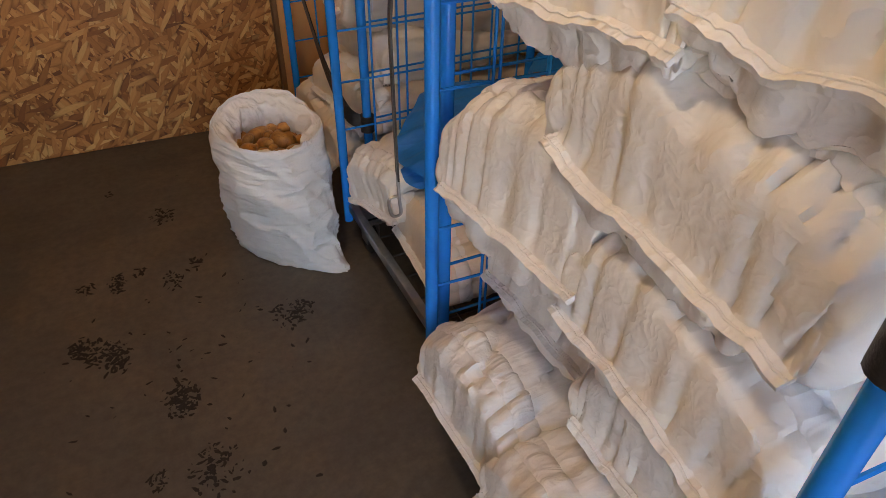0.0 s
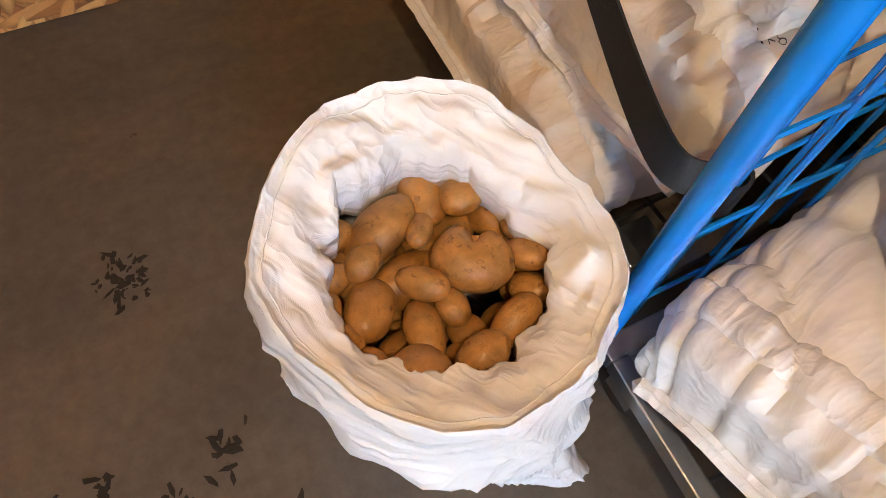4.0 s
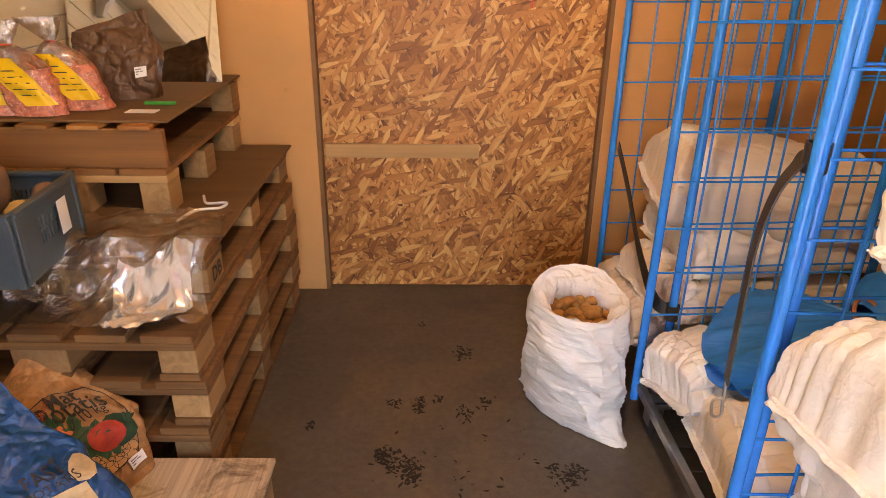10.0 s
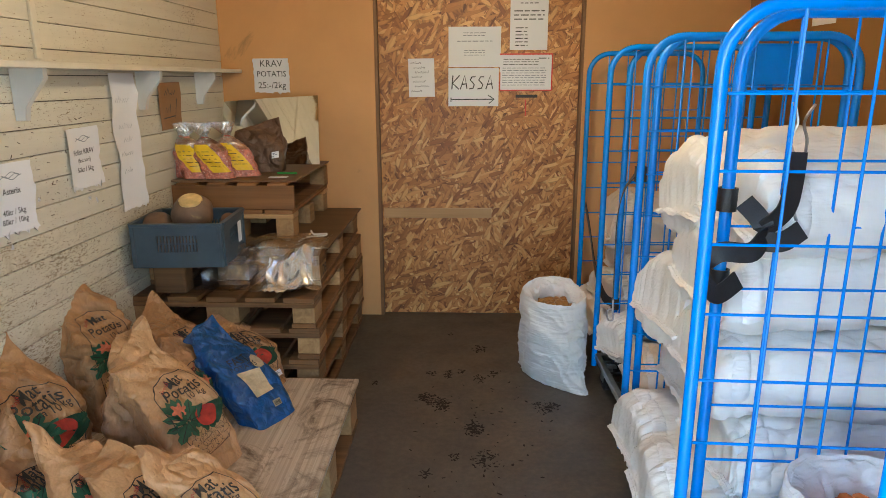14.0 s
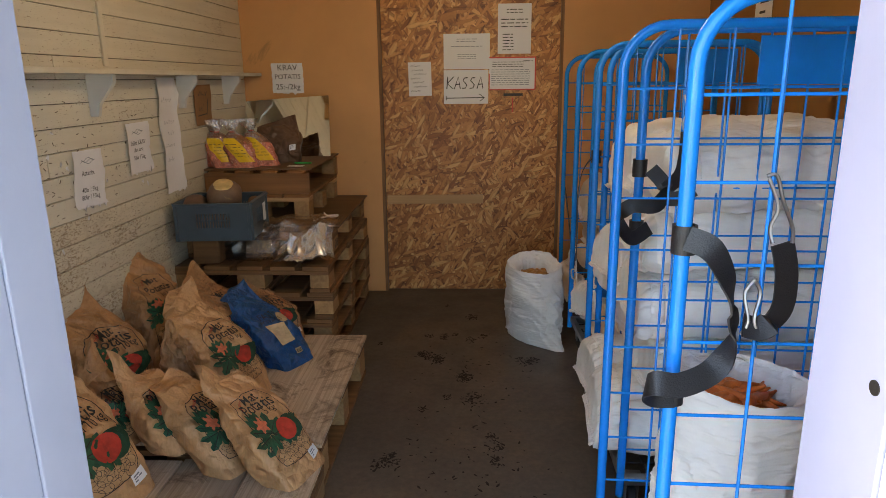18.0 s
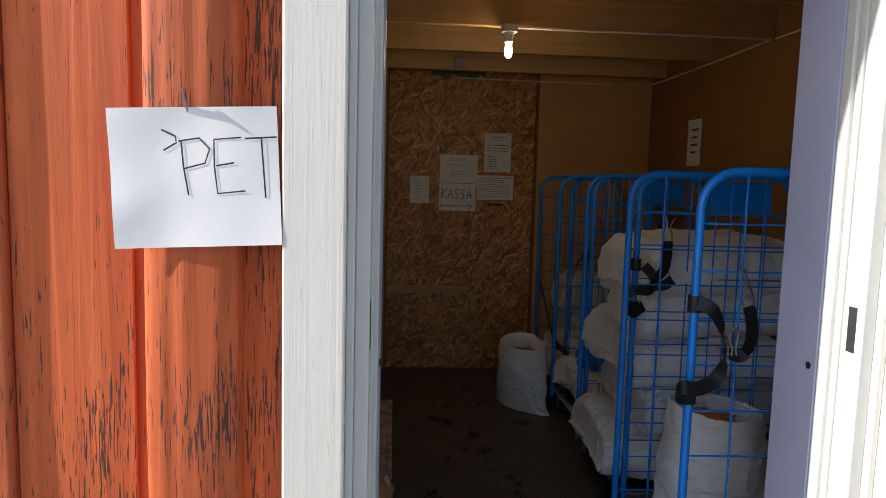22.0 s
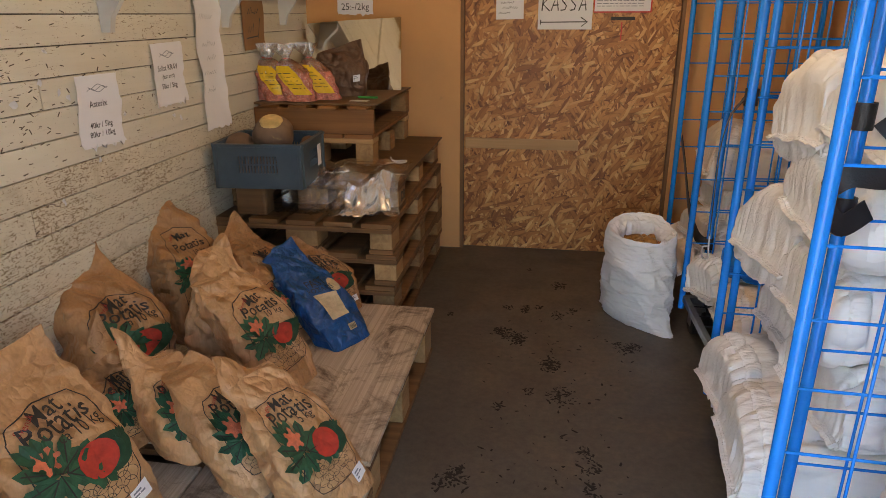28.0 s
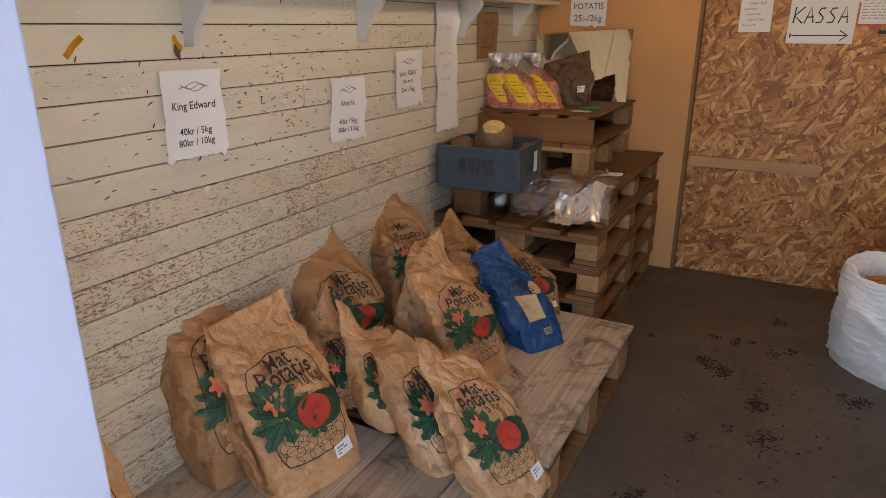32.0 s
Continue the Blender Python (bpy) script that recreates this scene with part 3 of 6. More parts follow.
part("panel", boxed(0.485, XR, YB - 0.045, YB + 0.03, 0.0, 2.47, bevel=0.003), WALL_BOARD, wall_north)
part("panel", boxed(-0.70, 0.485, YB - 0.03, YB + 0.03, 2.362, 2.47), WALL_BOARD, wall_north)
DARK_EDGE = simple("brown_edge_strip", (0.20, 0.10, 0.04), 0.6, var=0.15)
part("edge_strip", boxed(-0.70, -0.682, YB - 0.043, YB + 0.028, 0.0, 2.36), DARK_EDGE, wall_north)
part("edge_strip", boxed(0.468, 0.485, YB - 0.043, YB + 0.028, 0.0, 2.36), DARK_EDGE, wall_north)

door_1 = tagged(part("door_1", boxed(-0.681, 0.467, YB, YB + 0.02, 0.003, 2.36), OSB), "boarded-up door of golden pressed-flake board", "door", kind="structure")
part("batten", boxed(-0.672, -0.02, YB - 0.017, YB - 0.001, 0.615, 0.675, bevel=0.003), BATTEN, door_1, "short pale wooden batten screwed across the board")
part("batten", boxed(-0.672, -0.02, YB - 0.012, YB - 0.001, 1.875, 1.925, bevel=0.003), OSB, door_1, "narrow strip of flake board")
gb = bmesh.new()
grid_mesh(gb, lambda u, v: Vector((-0.36 + 0.42 * u, YB - 0.004, 2.357 - (0.01 + 0.075 * max(0, noise.noise((u * 6, 2, 0)) * 0.7 + 0.45)) * v)), 40, 2)
part("paint_smear", gb, simple("green_paint", (0.03, 0.10, 0.06), 0.5), door_1, "ragged dark green paint remnant")
part("slot", boxed(0.11, 0.235, YB - 0.004, YB - 0.001, 1.325, 1.342), INK_BLACK, door_1, "dark letter slot cut in the board")

# left wall of painted boards
wall_west = structure("wall_west", boxed(XL - 0.15, XL - 0.001, YF - 0.1, YB + 0.1, 0.0, 2.47), simple("dark_gap", (0.05, 0.04, 0.03)), "whitewashed wall of horizontal boards, scuffed and soiled low down", "wall")
BH = 0.0852
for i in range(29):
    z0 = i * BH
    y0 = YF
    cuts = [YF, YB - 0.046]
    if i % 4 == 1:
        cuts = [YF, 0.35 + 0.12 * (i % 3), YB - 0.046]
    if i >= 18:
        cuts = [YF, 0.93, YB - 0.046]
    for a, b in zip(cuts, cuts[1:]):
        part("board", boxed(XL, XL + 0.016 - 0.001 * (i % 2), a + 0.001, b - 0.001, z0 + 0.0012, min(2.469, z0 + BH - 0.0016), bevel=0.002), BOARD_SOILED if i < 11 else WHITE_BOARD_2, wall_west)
part("cover_strip", boxed(XL + 0.016, XL + 0.026, 0.915, 0.945, 1.50, 2.46, bevel=0.002), SHELF_WOOD, wall_west)

# wall shelf with brackets
shelf = thing("wall_shelf", pose(XL + 0.016, 0, 1.468), "narrow cream-painted wall shelf on white brackets", "shelf")
part("board", boxed(0.0, 0.118, -0.95, YB - 0.05, 0, 0.02, bevel=0.003), SHELF_WOOD, shelf)
for y in (-0.75, 0.02, 0.79, 1.59, 2.22):
    bb = bmesh.new()
    prof = [(0, 0), (0.107, 0), (0.107, -0.03), (0.04, -0.115), (0.03, -0.16), (0, -0.16)]
    lo = [bb.verts.new((x, y - 0.012, z)) for x, z in prof]
    hi = [bb.verts.new((x, y + 0.012, z)) for x, z in prof]
    bb.faces.new(lo)
    bb.faces.new(hi[::-1])
    for k in range(len(prof)):
        j = (k + 1) % len(prof)
        bb.faces.new((lo[j], lo[k], hi[k], hi[j]))
    part("bracket", bb, FRAME_WHITE, shelf, "white-painted wooden bracket")

# ceiling beams, lamp and cable
for y in (-0.42, 0.25, 0.93, 1.62, 2.33):
    structure("beam", boxed(XL, XR, y, y + 0.045, 2.315, 2.47, bevel=0.003), BEAM, "rough-sawn knotty ceiling joist", "beam")
lamp = thing("bulb_lamp", pose(-0.06, 0.91, 2.315), "bare lit bulb in a white socket under the joist", "lamp")
lb = bmesh.new()
tube(lb, [(0, 0, 0), (0, 0, -0.035)], [0.045, 0.042], 20)
part("ceiling_plate", lb, PLASTIC_WHITE, lamp)
lb = bmesh.new()
tube(lb, [(0, 0, -0.035), (0, 0, -0.045), (0, 0, -0.085)], [0.024, 0.026, 0.022], 16)
part("socket", lb, PLASTIC_WHITE, lamp)
lb = bmesh.new()
tube(lb, [(0, 0, -0.085), (0, 0, -0.1), (0, 0, -0.12), (0, 0, -0.15), (0, 0, -0.163)], [0.014, 0.017, 0.02, 0.019, 0.008], 16)
bulb = part("bulb", lb, GLOW, lamp, "glowing warm white bulb")
bl = new("bulb_light", bpy.data.lights.new("bulb_light", 'POINT'))
bl.data.energy, bl.data.color, bl.data.shadow_soft_size = 0.6, (1.0, 0.72, 0.42), 0.03
bl.location = (-0.06, 0.91, 2.12)
cable = bmesh.new()
tube(cable, [(-0.03, 0.92, 2.308), (0.3, 0.925, 2.307), (0.7, 0.925, 2.309), (XR - 0.02, 0.925, 2.306), (XR - 0.012, 1.5, 2.302), (XR - 0.012, 2.3, 2.3), (XR - 0.05, YB - 0.06, 2.29), (0.6, YB - 0.055, 2.295), (-0.17, YB - 0.055, 2.3)], 0.006, 8)
tube(cable, [(XR - 0.012, 0.9, 2.306), (XR - 0.012, -0.4, 2.31)], 0.006, 8)
tagged(part("cable", cable, PLASTIC_WHITE), "white electric cable clipped along joists and wall", "cable")
tagged(part("junction_box", boxed(-0.22, -0.15, 2.29, 2.329, 2.33, 2.40, bevel=0.008), simple("grey_plastic", (0.3, 0.29, 0.27), 0.5)), "small grey electric junction box", "box")

# front wall, door frame and facade
wall_south = structure("wall_south", boxed(XL - 0.15, JL - 0.03, -1.20, YF, -0.14, 2.56), WALL_BOARD, "front wall of the shed beside the doorway", "wall")
part("wall_piece", boxed(JR + 0.03, XR + 0.15, -1.20, YF, -0.14, 2.56), WALL_BOARD, wall_south)
part("lintel", boxed(JL - 0.03, JR + 0.03, -1.20, YF, 2.18, 2.56), WALL_BOARD, wall_south)
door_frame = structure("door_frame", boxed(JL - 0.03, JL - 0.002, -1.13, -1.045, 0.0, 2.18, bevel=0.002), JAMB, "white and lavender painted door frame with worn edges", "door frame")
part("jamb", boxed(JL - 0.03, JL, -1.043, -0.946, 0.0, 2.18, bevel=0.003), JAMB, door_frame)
part("jamb", boxed(JR, JR + 0.03, -1.13, -0.97, 0.0, 2.18, bevel=0.002), JAMB_LIT, door_frame)
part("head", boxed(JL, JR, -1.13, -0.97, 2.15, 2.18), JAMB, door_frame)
for sx, x in ((-1, JL), (1, JR)):
    def fb(a, b, y0, y1):
        xs = sorted((x + sx * a, x + sx * b))
        return boxed(xs[0], xs[1], y0, y1, -0.02, 2.18, bevel=0.003)
    part("stop", fb(0.004, 0.03, -1.162, -1.131), FRAME_WHITE, door_frame)
    part("rebate", fb(0.014, 0.03, -1.18, -1.1625), FRAME_WHITE, door_frame)
    part("outer_jamb", fb(0.02, 0.05, -1.245, -1.1805), FRAME_WHITE, door_frame)
    part("bead", fb(0.05, 0.066, -1.262, -1.2005), FRAME_WHITE, door_frame)
    part("casing", boxed(*sorted((x + sx * 0.0665, x + sx * 0.185)), -1.300, -1.225, -0.1, 2.4, bevel=0.004), CASING, door_frame, "broad weathered white door casing")
    part("strike_plate", boxed(*sorted((x + sx * 0.0185, x + sx * 0.021)), -1.225, -1.2, 1.16, 1.26), STEEL_DARK, door_frame, "dark latch slot in the frame")
    hb = bmesh.new()
    tube(hb, [(x - sx * 0.0015, -1.105, 1.1), (x + sx * 0.004, -1.105, 1.1)], 0.009, 14)
    part("bolt_hole", hb, INK_BLACK, door_frame)
structure("threshold", boxed(JL, JR, -1.25, -1.131, -0.13, 0.012, bevel=0.004), PALLET, "worn wooden threshold", "threshold")

facade = structure("facade", boxed(-4.2, JL - 0.12, -1.222, -1.2005, -0.14, 2.9), RED, "red-painted board-and-batten shed facade", "facade")
part("facade_board", boxed(JR + 0.12, 3.6, -1.222, -1.2005, -0.14, 2.9), RED, facade)
part("facade_board", boxed(JL - 0.12, JR + 0.12, -1.222, -1.2005, 2.4, 2.9), RED, facade)


def log_batten(x0, x1, depth, seed):
    """A rounded rough batten."""
    bm = bmesh.new()

    def f(u, v):
        a = math.pi * u
        x = (x0 + x1) / 2 - math.cos(a) * (x1 - x0) / 2 * (1 + 0.03 * noise.noise((seed, v * 3, 0)))
        y = -1.222 - depth * math.sin(a) ** 0.22
        w = noise.noise((x * 45, seed, v * 5.0)) * 0.003 + noise.noise((x * 9, seed + 4, v * 2.2)) * 0.004
        return Vector((x + 0.006 * noise.noise((seed + 9, 0, v * 4)), y + w * math.sin(a), -0.1 + 2.95 * v))
    grid_mesh(bm, f, 26, 120)
    return bm


for i, (a, b, d) in enumerate(((-1.11, -0.935, 0.07), (-1.42, -1.375, 0.022), (-1.62, -1.40 - 0.15, 0.03), (-1.98, -1.77, 0.05), (-2.32, -2.27, 0.022), (-2.9, -2.68, 0.05), (0.72, 0.93, 0.05), (1.3, 1.35, 0.022), (1.7, 1.9, 0.05))):
    part("facade_batten", log_batten(a, b, d, i * 3.3), RED, facade)
for i, x in enumerate((-1.26, -1.53, -1.70)):
    part("facade_board", boxed(x - 0.115, x + 0.115 if i == 0 else x + 0.06, -1.232 - 0.004 * i, -1.2225, -0.13, 2.89, bevel=0.003), RED, facade)
structure("roof", boxed(-4.4, 3.8, -1.45, 3.2, 2.9, 3.0), PALLET, "dark shed roof", "roof")


# ---- writing ----
def text_bm(body, size, align='CENTER', bold=0.0, shear=0.0):
    cu = bpy.data.curves.new("lettering", 'FONT')
    cu.body, cu.size, cu.align_x, cu.offset, cu.shear = body, size, align, bold, shear
    cu.resolution_u = 2
    ob = bpy.data.objects.new("lettering", cu)
    me = bpy.data.meshes.new_from_object(ob)
    bm = bmesh.new()
    bm.from_mesh(me)
    bpy.data.objects.remove(ob)
    bpy.data.meshes.remove(me)
    bpy.data.curves.remove(cu)
    return bm


def strokes(lines, width):
    """Pen strokes in the x, y plane."""
    bm = bmesh.new()
    for ln in lines:
        pts = [Vector((p[0], p[1], 0)) for p in ln]
        rows = []
        for i, p in enumerate(pts):
            d = (pts[min(i + 1, len(pts) - 1)] - pts[max(i - 1, 0)]).normalized()
            s = Vector((-d.y, d.x, 0)) * width / 2
            rows.append((bm.verts.new(p - s), bm.verts.new(p + s)))
        for a, b in zip(rows, rows[1:]):
            bm.faces.new((a[0], b[0], b[1], a[1]))
    return bm


def sheet(name, m, w, h, label, texts=(), material=None, curl=0.006, torn=0.0, seed=0.0, group="", category="paper note"):
    """A sheet of paper. Local x to the right, y up, z out of its face. texts: (body or bar list, x, y, size, ink, shear)."""
    ob = thing(name, m, label, category, group)

    def surf(x, y):
        e = max(abs(x) / (w / 2), abs(y) / (h / 2))
        return 0.004 + curl * e ** 3 * (0.55 + noise.noise((x * 8 + seed, y * 8, seed))) + 0.0025 * noise.noise((x * 9, y * 9 + seed, 1))
    bm = bmesh.new()

    def f(u, v):
        x, y = (u - 0.5) * w, (v - 0.5) * h
        if torn and v == 0:
            y += torn * (0.5 + noise.noise((u * 9 + seed, seed, 0)))
        if torn and u in (0, 1):
            x += torn * 0.35 * noise.noise((v * 9 + seed, seed, 4))
        return Vector((x, y, surf(x, y)))
    vs = grid_mesh(bm, f, 14, 14)
    ret = bmesh.ops.extrude_face_region(bm, geom=bm.faces[:])
    bmesh.ops.translate(bm, vec=(0, 0, -0.0006), verts=[g for g in ret["geom"] if isinstance(g, bmesh.types.BMVert)])
    bmesh.ops.recalc_face_normals(bm, faces=bm.faces[:])
    part("page", bm, material or PAPER, ob)
    for body, tx, ty, size, ink, *rest in texts:
        if isinstance(body, str):
            tb = text_bm(body, size, bold=rest[1] if len(rest) > 1 else 0.0, shear=rest[0] if rest else 0.0)
            nm = "lettering"
        elif body[0] == "bars":
            tb = bmesh.new()
            rnd = random.Random(int(seed * 10) + int(ty * 1000))
            y = 0.0
            for k in range(body[1]):
                x = 0.0
                while x < body[2]:
                    l = rnd.uniform(0.3, 1.0) * size * 2.4
                    l = min(l, body[2] - x)
                    if l > size * 0.2:
                        vv = [tb.verts.new((x + a * l - body[2] / 2, y + b * size * 0.26, 0)) for a, b in ((0, 0), (1, 0), (1, 1), (0, 1))]
                        tb.faces.new(vv)
                    x += l + size * 0.45
                y -= size
            nm = "print"
        else:
            tb = strokes(body[1], size)
            nm = "pen_stroke"
        for v in tb.verts:
            x, y = v.co.x + tx, v.co.y + ty
            v.co = Vector((x, y, surf(x, y) + 0.0011))
        tagged(part(nm, tb, ink, ob), kind="stuff")
    return ob


NORTH = lambda x, z, rz=0.0: Matrix.Translation((x, YB - 0.001, z)) @ Euler((radians(90), 0, 0)).to_matrix().to_4x4() @ pose(0, 0, 0, 0, 0, rz)
WEST = lambda y, z, rz=0.0: Matrix.Translation((XL + 0.0165, y, z)) @ Euler((radians(90), 0, radians(90))).to_matrix().to_4x4() @ pose(0, 0, 0, 0, 0, rz)

K = 0.052


def letter(c, x, y, s):
    L = {"K": [[(0, 0), (0.1, 1)], [(0.72, 1), (0.06, 0.45), (0.66, 0.0)]],
         "A": [[(0, 0), (0.42, 1), (0.62, 0.02)], [(0.1, 0.36), (0.62, 0.4)]],
         "S": [[(0.66, 0.98), (0.3, 0.95), (0.14, 0.72), (0.34, 0.55), (0.54, 0.36), (0.42, 0.08), (0.02, 0.04)]],
         "P": [[(0.1, -0.02), (0.02, 0.5), (0, 0.96)], [(-0.06, 0.95), (0.4, 1.0), (0.62, 0.8), (0.5, 0.55), (0.04, 0.46)]],
         "E": [[(0.62, 1.0), (0.02, 0.97), (0, 0.5), (0.04, 0.0), (0.66, 0.04)], [(0.04, 0.5), (0.44, 0.55)]],
         "T": [[(0, 0.98), (0.7, 1.0)], [(0.36, 0.98), (0.4, -0.1)]],
         ")": [[(0.1, 0.98), (0.5, 0.82), (0.52, 0.66), (0.12, 0.48)]]}[c]
    return [[(x + a * s, y + b * s * 1.25) for a, b in ln] for ln in L]


def scrawl(x, y, n, s, seed):
    """One illegible handwritten word of n humps."""
    return [[(x + s * 0.28 * k + 0.1 * s * math.sin(k * 2.3 + seed), y + s * (0.5 + 0.5 * noise.noise((k * 0.9, seed, 0))) * (k % 2)) for k in range(2 * n)]]


kassa_lines = sum([letter(c, -0.125 + 0.049 * i, -0.012, 0.062 if c != "S" else 0.058) for i, c in enumerate("KASSA")], [])
sheet("paper_sign", NORTH(-0.135, 1.385), 0.29, 0.215, "white paper sign reading KASSA with an arrow, on the boarded door", [
    (("pen", kassa_lines), 0, 0, 0.0065, INK_PEN),
    (("pen", [[(-0.13, -0.07), (0.12, -0.068)], [(0.085, -0.045), (0.12, -0.068), (0.09, -0.092)], [(-0.13, -0.058), (-0.13, -0.082)]]), 0, 0, 0.0055, INK_PEN)], group="notices on the door", category="sign")
sheet("plastic_pocket", NORTH(-0.13, 1.607), 0.298, 0.22, "printed notice in a clear plastic pocket, taped to the boarded door", [
    (("bars", 2, 0.13), 0, 0.075, 0.014, INK_GREY), (("bars", 1, 0.2), 0, 0.03, 0.016, INK_GREY), (("bars", 3, 0.12), 0, -0.02, 0.013, INK_GREY)], seed=3, curl=0.012, group="notices on the door", category="notice")
sheet("handwritten_list", NORTH(0.175, 1.742), 0.212, 0.305, "white page of handwritten lines taped to the boarded door", [
    (("bars", 2, 0.10), 0, 0.115, 0.018, INK_PEN), (("bars", 3, 0.17), 0, 0.055, 0.022, INK_PEN), (("bars", 6, 0.07), -0.04, -0.035, 0.019, INK_PEN)], seed=5, group="notices on the door", category="notice")
rn = sheet("red_edged_notice", NORTH(0.165, 1.467), 0.30, 0.208, "printed page edged with red tape on the boarded door", [
    (("bars", 3, 0.2), -0.03, 0.07, 0.014, INK_PEN), (("bars", 8, 0.25), -0.01, 0.022, 0.0135, INK_GREY), (("bars", 1, 0.06), 0.1, 0.075, 0.02, INK_PEN)], seed=7, group="notices on the door", category="notice")
for a in ((-0.15, 0.15, 0.096, 0.104), (-0.15, 0.15, -0.104, -0.097), (0.144, 0.151, -0.1, 0.1), (-0.151, -0.146, -0.1, 0.0)):
    part("tape", boxed(a[0], a[1], a[2], a[3], 0.0095, 0.0105), TAPE_RED, rn, "red adhesive tape")
sheet("handwritten_note", NORTH(-0.435, 1.438, 1), 0.15, 0.215, "small handwritten white note on the boarded door", [
    (("pen", sum([scrawl(-0.058 + 0.01 * (k % 3), 0.078 - 0.026 * k, 6 + k % 3, 0.019, 30 + k) for k in range(7)], [])), 0, 0, 0.0026, INK_PEN)], seed=9, group="notices on the door", category="notice")
part("drip_mark", boxed(0.165, 0.171, YB - 0.003, YB - 0.001, 1.22, 1.315), TAPE_RED, door_1, "thin red mark on the board")
NW = lambda x, z: Matrix.Translation((0, -0.047, 0)) @ NORTH(x, z)
sheet("price_sign", NW(-1.295, 1.448), 0.205, 0.2, "hand-lettered paper price sign on the ochre wall", [
    ("KRAV", 0.0, 0.055, 0.052, INK_PEN), ("POTATIS", 0.0, 0.0, 0.044, INK_PEN), ("25:-/2kg", 0.0, -0.065, 0.05, INK_PEN)], seed=11, torn=0.02, group="price signs", category="sign")
# signs on the board wall
def price(y, z, w, h, title, lines, seed, rz=0.0, sub=None):
    tx = [(title, 0, h * 0.09, h * 0.118, INK_PEN, 0, 0.0003)]
    tx += [(l, 0, -h * 0.18 - h * 0.12 * k, h * 0.108, INK_PEN, 0, 0.0003) for k, l in enumerate(lines)]
    for r in range(3):
        tx.append((("pen", [[(-0.045 + 0.09 * i / 14 + 0.004 * r, h * 0.3 + 0.006 * r + 0.006 * math.sin(i * 0.55 + r * 2)) for i in range(15)]]), 0, 0, 0.0022, INK_GREY))
    if sub:
        tx.append((sub, 0, -h * 0.03, h * 0.09, INK_PEN, 0, 0.0003))
    return sheet("price_sign", WEST(y, z, rz), w, h, "printed paper price sign for " + title + " on the boards", tx, seed=seed, torn=0.04, curl=0.012, group="price signs", category="sign")


price(0.008, 1.128, 0.203, 0.245, "King Edward", ["40kr / 5kg", "80kr / 10kg"], 13, -1)
price(0.695, 1.07, 0.203, 0.235, "Asterix", ["40kr / 5kg", "80kr / 10kg"], 15, -1)
price(1.11, 1.148, 0.206, 0.235, "Solist KRAV", ["50kr / 5kg"], 17, 1, "(fast sort)")
GLYPHS = {
    "S": [[(0.55, 0.95), (0.3, 1.0), (0.1, 0.8), (0.35, 0.55), (0.5, 0.3), (0.3, 0.0), (0.0, 0.05)]],
    "n": [[(0.0, 0.5), (0.02, 0.0)], [(0.02, 0.35), (0.2, 0.5), (0.36, 0.4), (0.38, 0.0)]],
    "o": [[(0.2, 0.45), (0.02, 0.3), (0.06, 0.04), (0.28, 0.02), (0.4, 0.22), (0.3, 0.44), (0.2, 0.45)]],
    "b": [[(0.0, 1.0), (0.04, 0.0)], [(0.03, 0.2), (0.25, 0.45), (0.38, 0.25), (0.25, 0.02), (0.04, 0.05)]],
    "l": [[(0.12, 1.0), (0.02, 0.5), (0.06, 0.06), (0.2, 0.04)]],
    '"': [[(0.1, 0.68), (0.12, 0.58)], [(0.28, 0.7), (0.28, 0.6)]],
    "5": [[(0.45, 1.0), (0.1, 0.95), (0.06, 0.55), (0.35, 0.55), (0.45, 0.25), (0.25, 0.0), (0.0, 0.06)]],
    "k": [[(0.05, 0.9), (0.0, 0.0)], [(0.35, 0.5), (0.03, 0.25), (0.36, 0.0)]],
    "g": [[(0.36, 0.45), (0.1, 0.46), (0.04, 0.2), (0.24, 0.08), (0.36, 0.42), (0.34, -0.2), (0.1, -0.38)]],
    "4": [[(0.2, 1.0), (0.0, 0.45), (0.45, 0.45)], [(0.4, 0.8), (0.36, 0.0)]],
    "0": [[(0.25, 1.0), (0.02, 0.6), (0.1, 0.05), (0.35, 0.05), (0.46, 0.55), (0.3, 0.98), (0.22, 0.98)]],
    "1": [[(0.1, 1.0), (0.06, 0.0)]],
    "8": [[(0.4, 0.9), (0.15, 0.98), (0.08, 0.7), (0.4, 0.35), (0.3, 0.02), (0.06, 0.1), (0.12, 0.45), (0.4, 0.9)]],
    ":": [[(0.1, 0.55), (0.12, 0.5)], [(0.1, 0.15), (0.12, 0.1)]],
    "-": [[(0.0, 0.4), (0.5, 0.42)]]}


def hand(words, s):
    """Handwriting: (text, x, y) pieces, letters s tall."""
    out = []
    for body, x, y in words:
        for c in body:
            if c in GLYPHS:
                out += [[(x + 0.9 * s * a + 0.12 * s * b, y + s * b) for a, b in ln] for ln in GLYPHS[c]]
            x += 0.0 if c == '"' else 0.5 * s
    return out


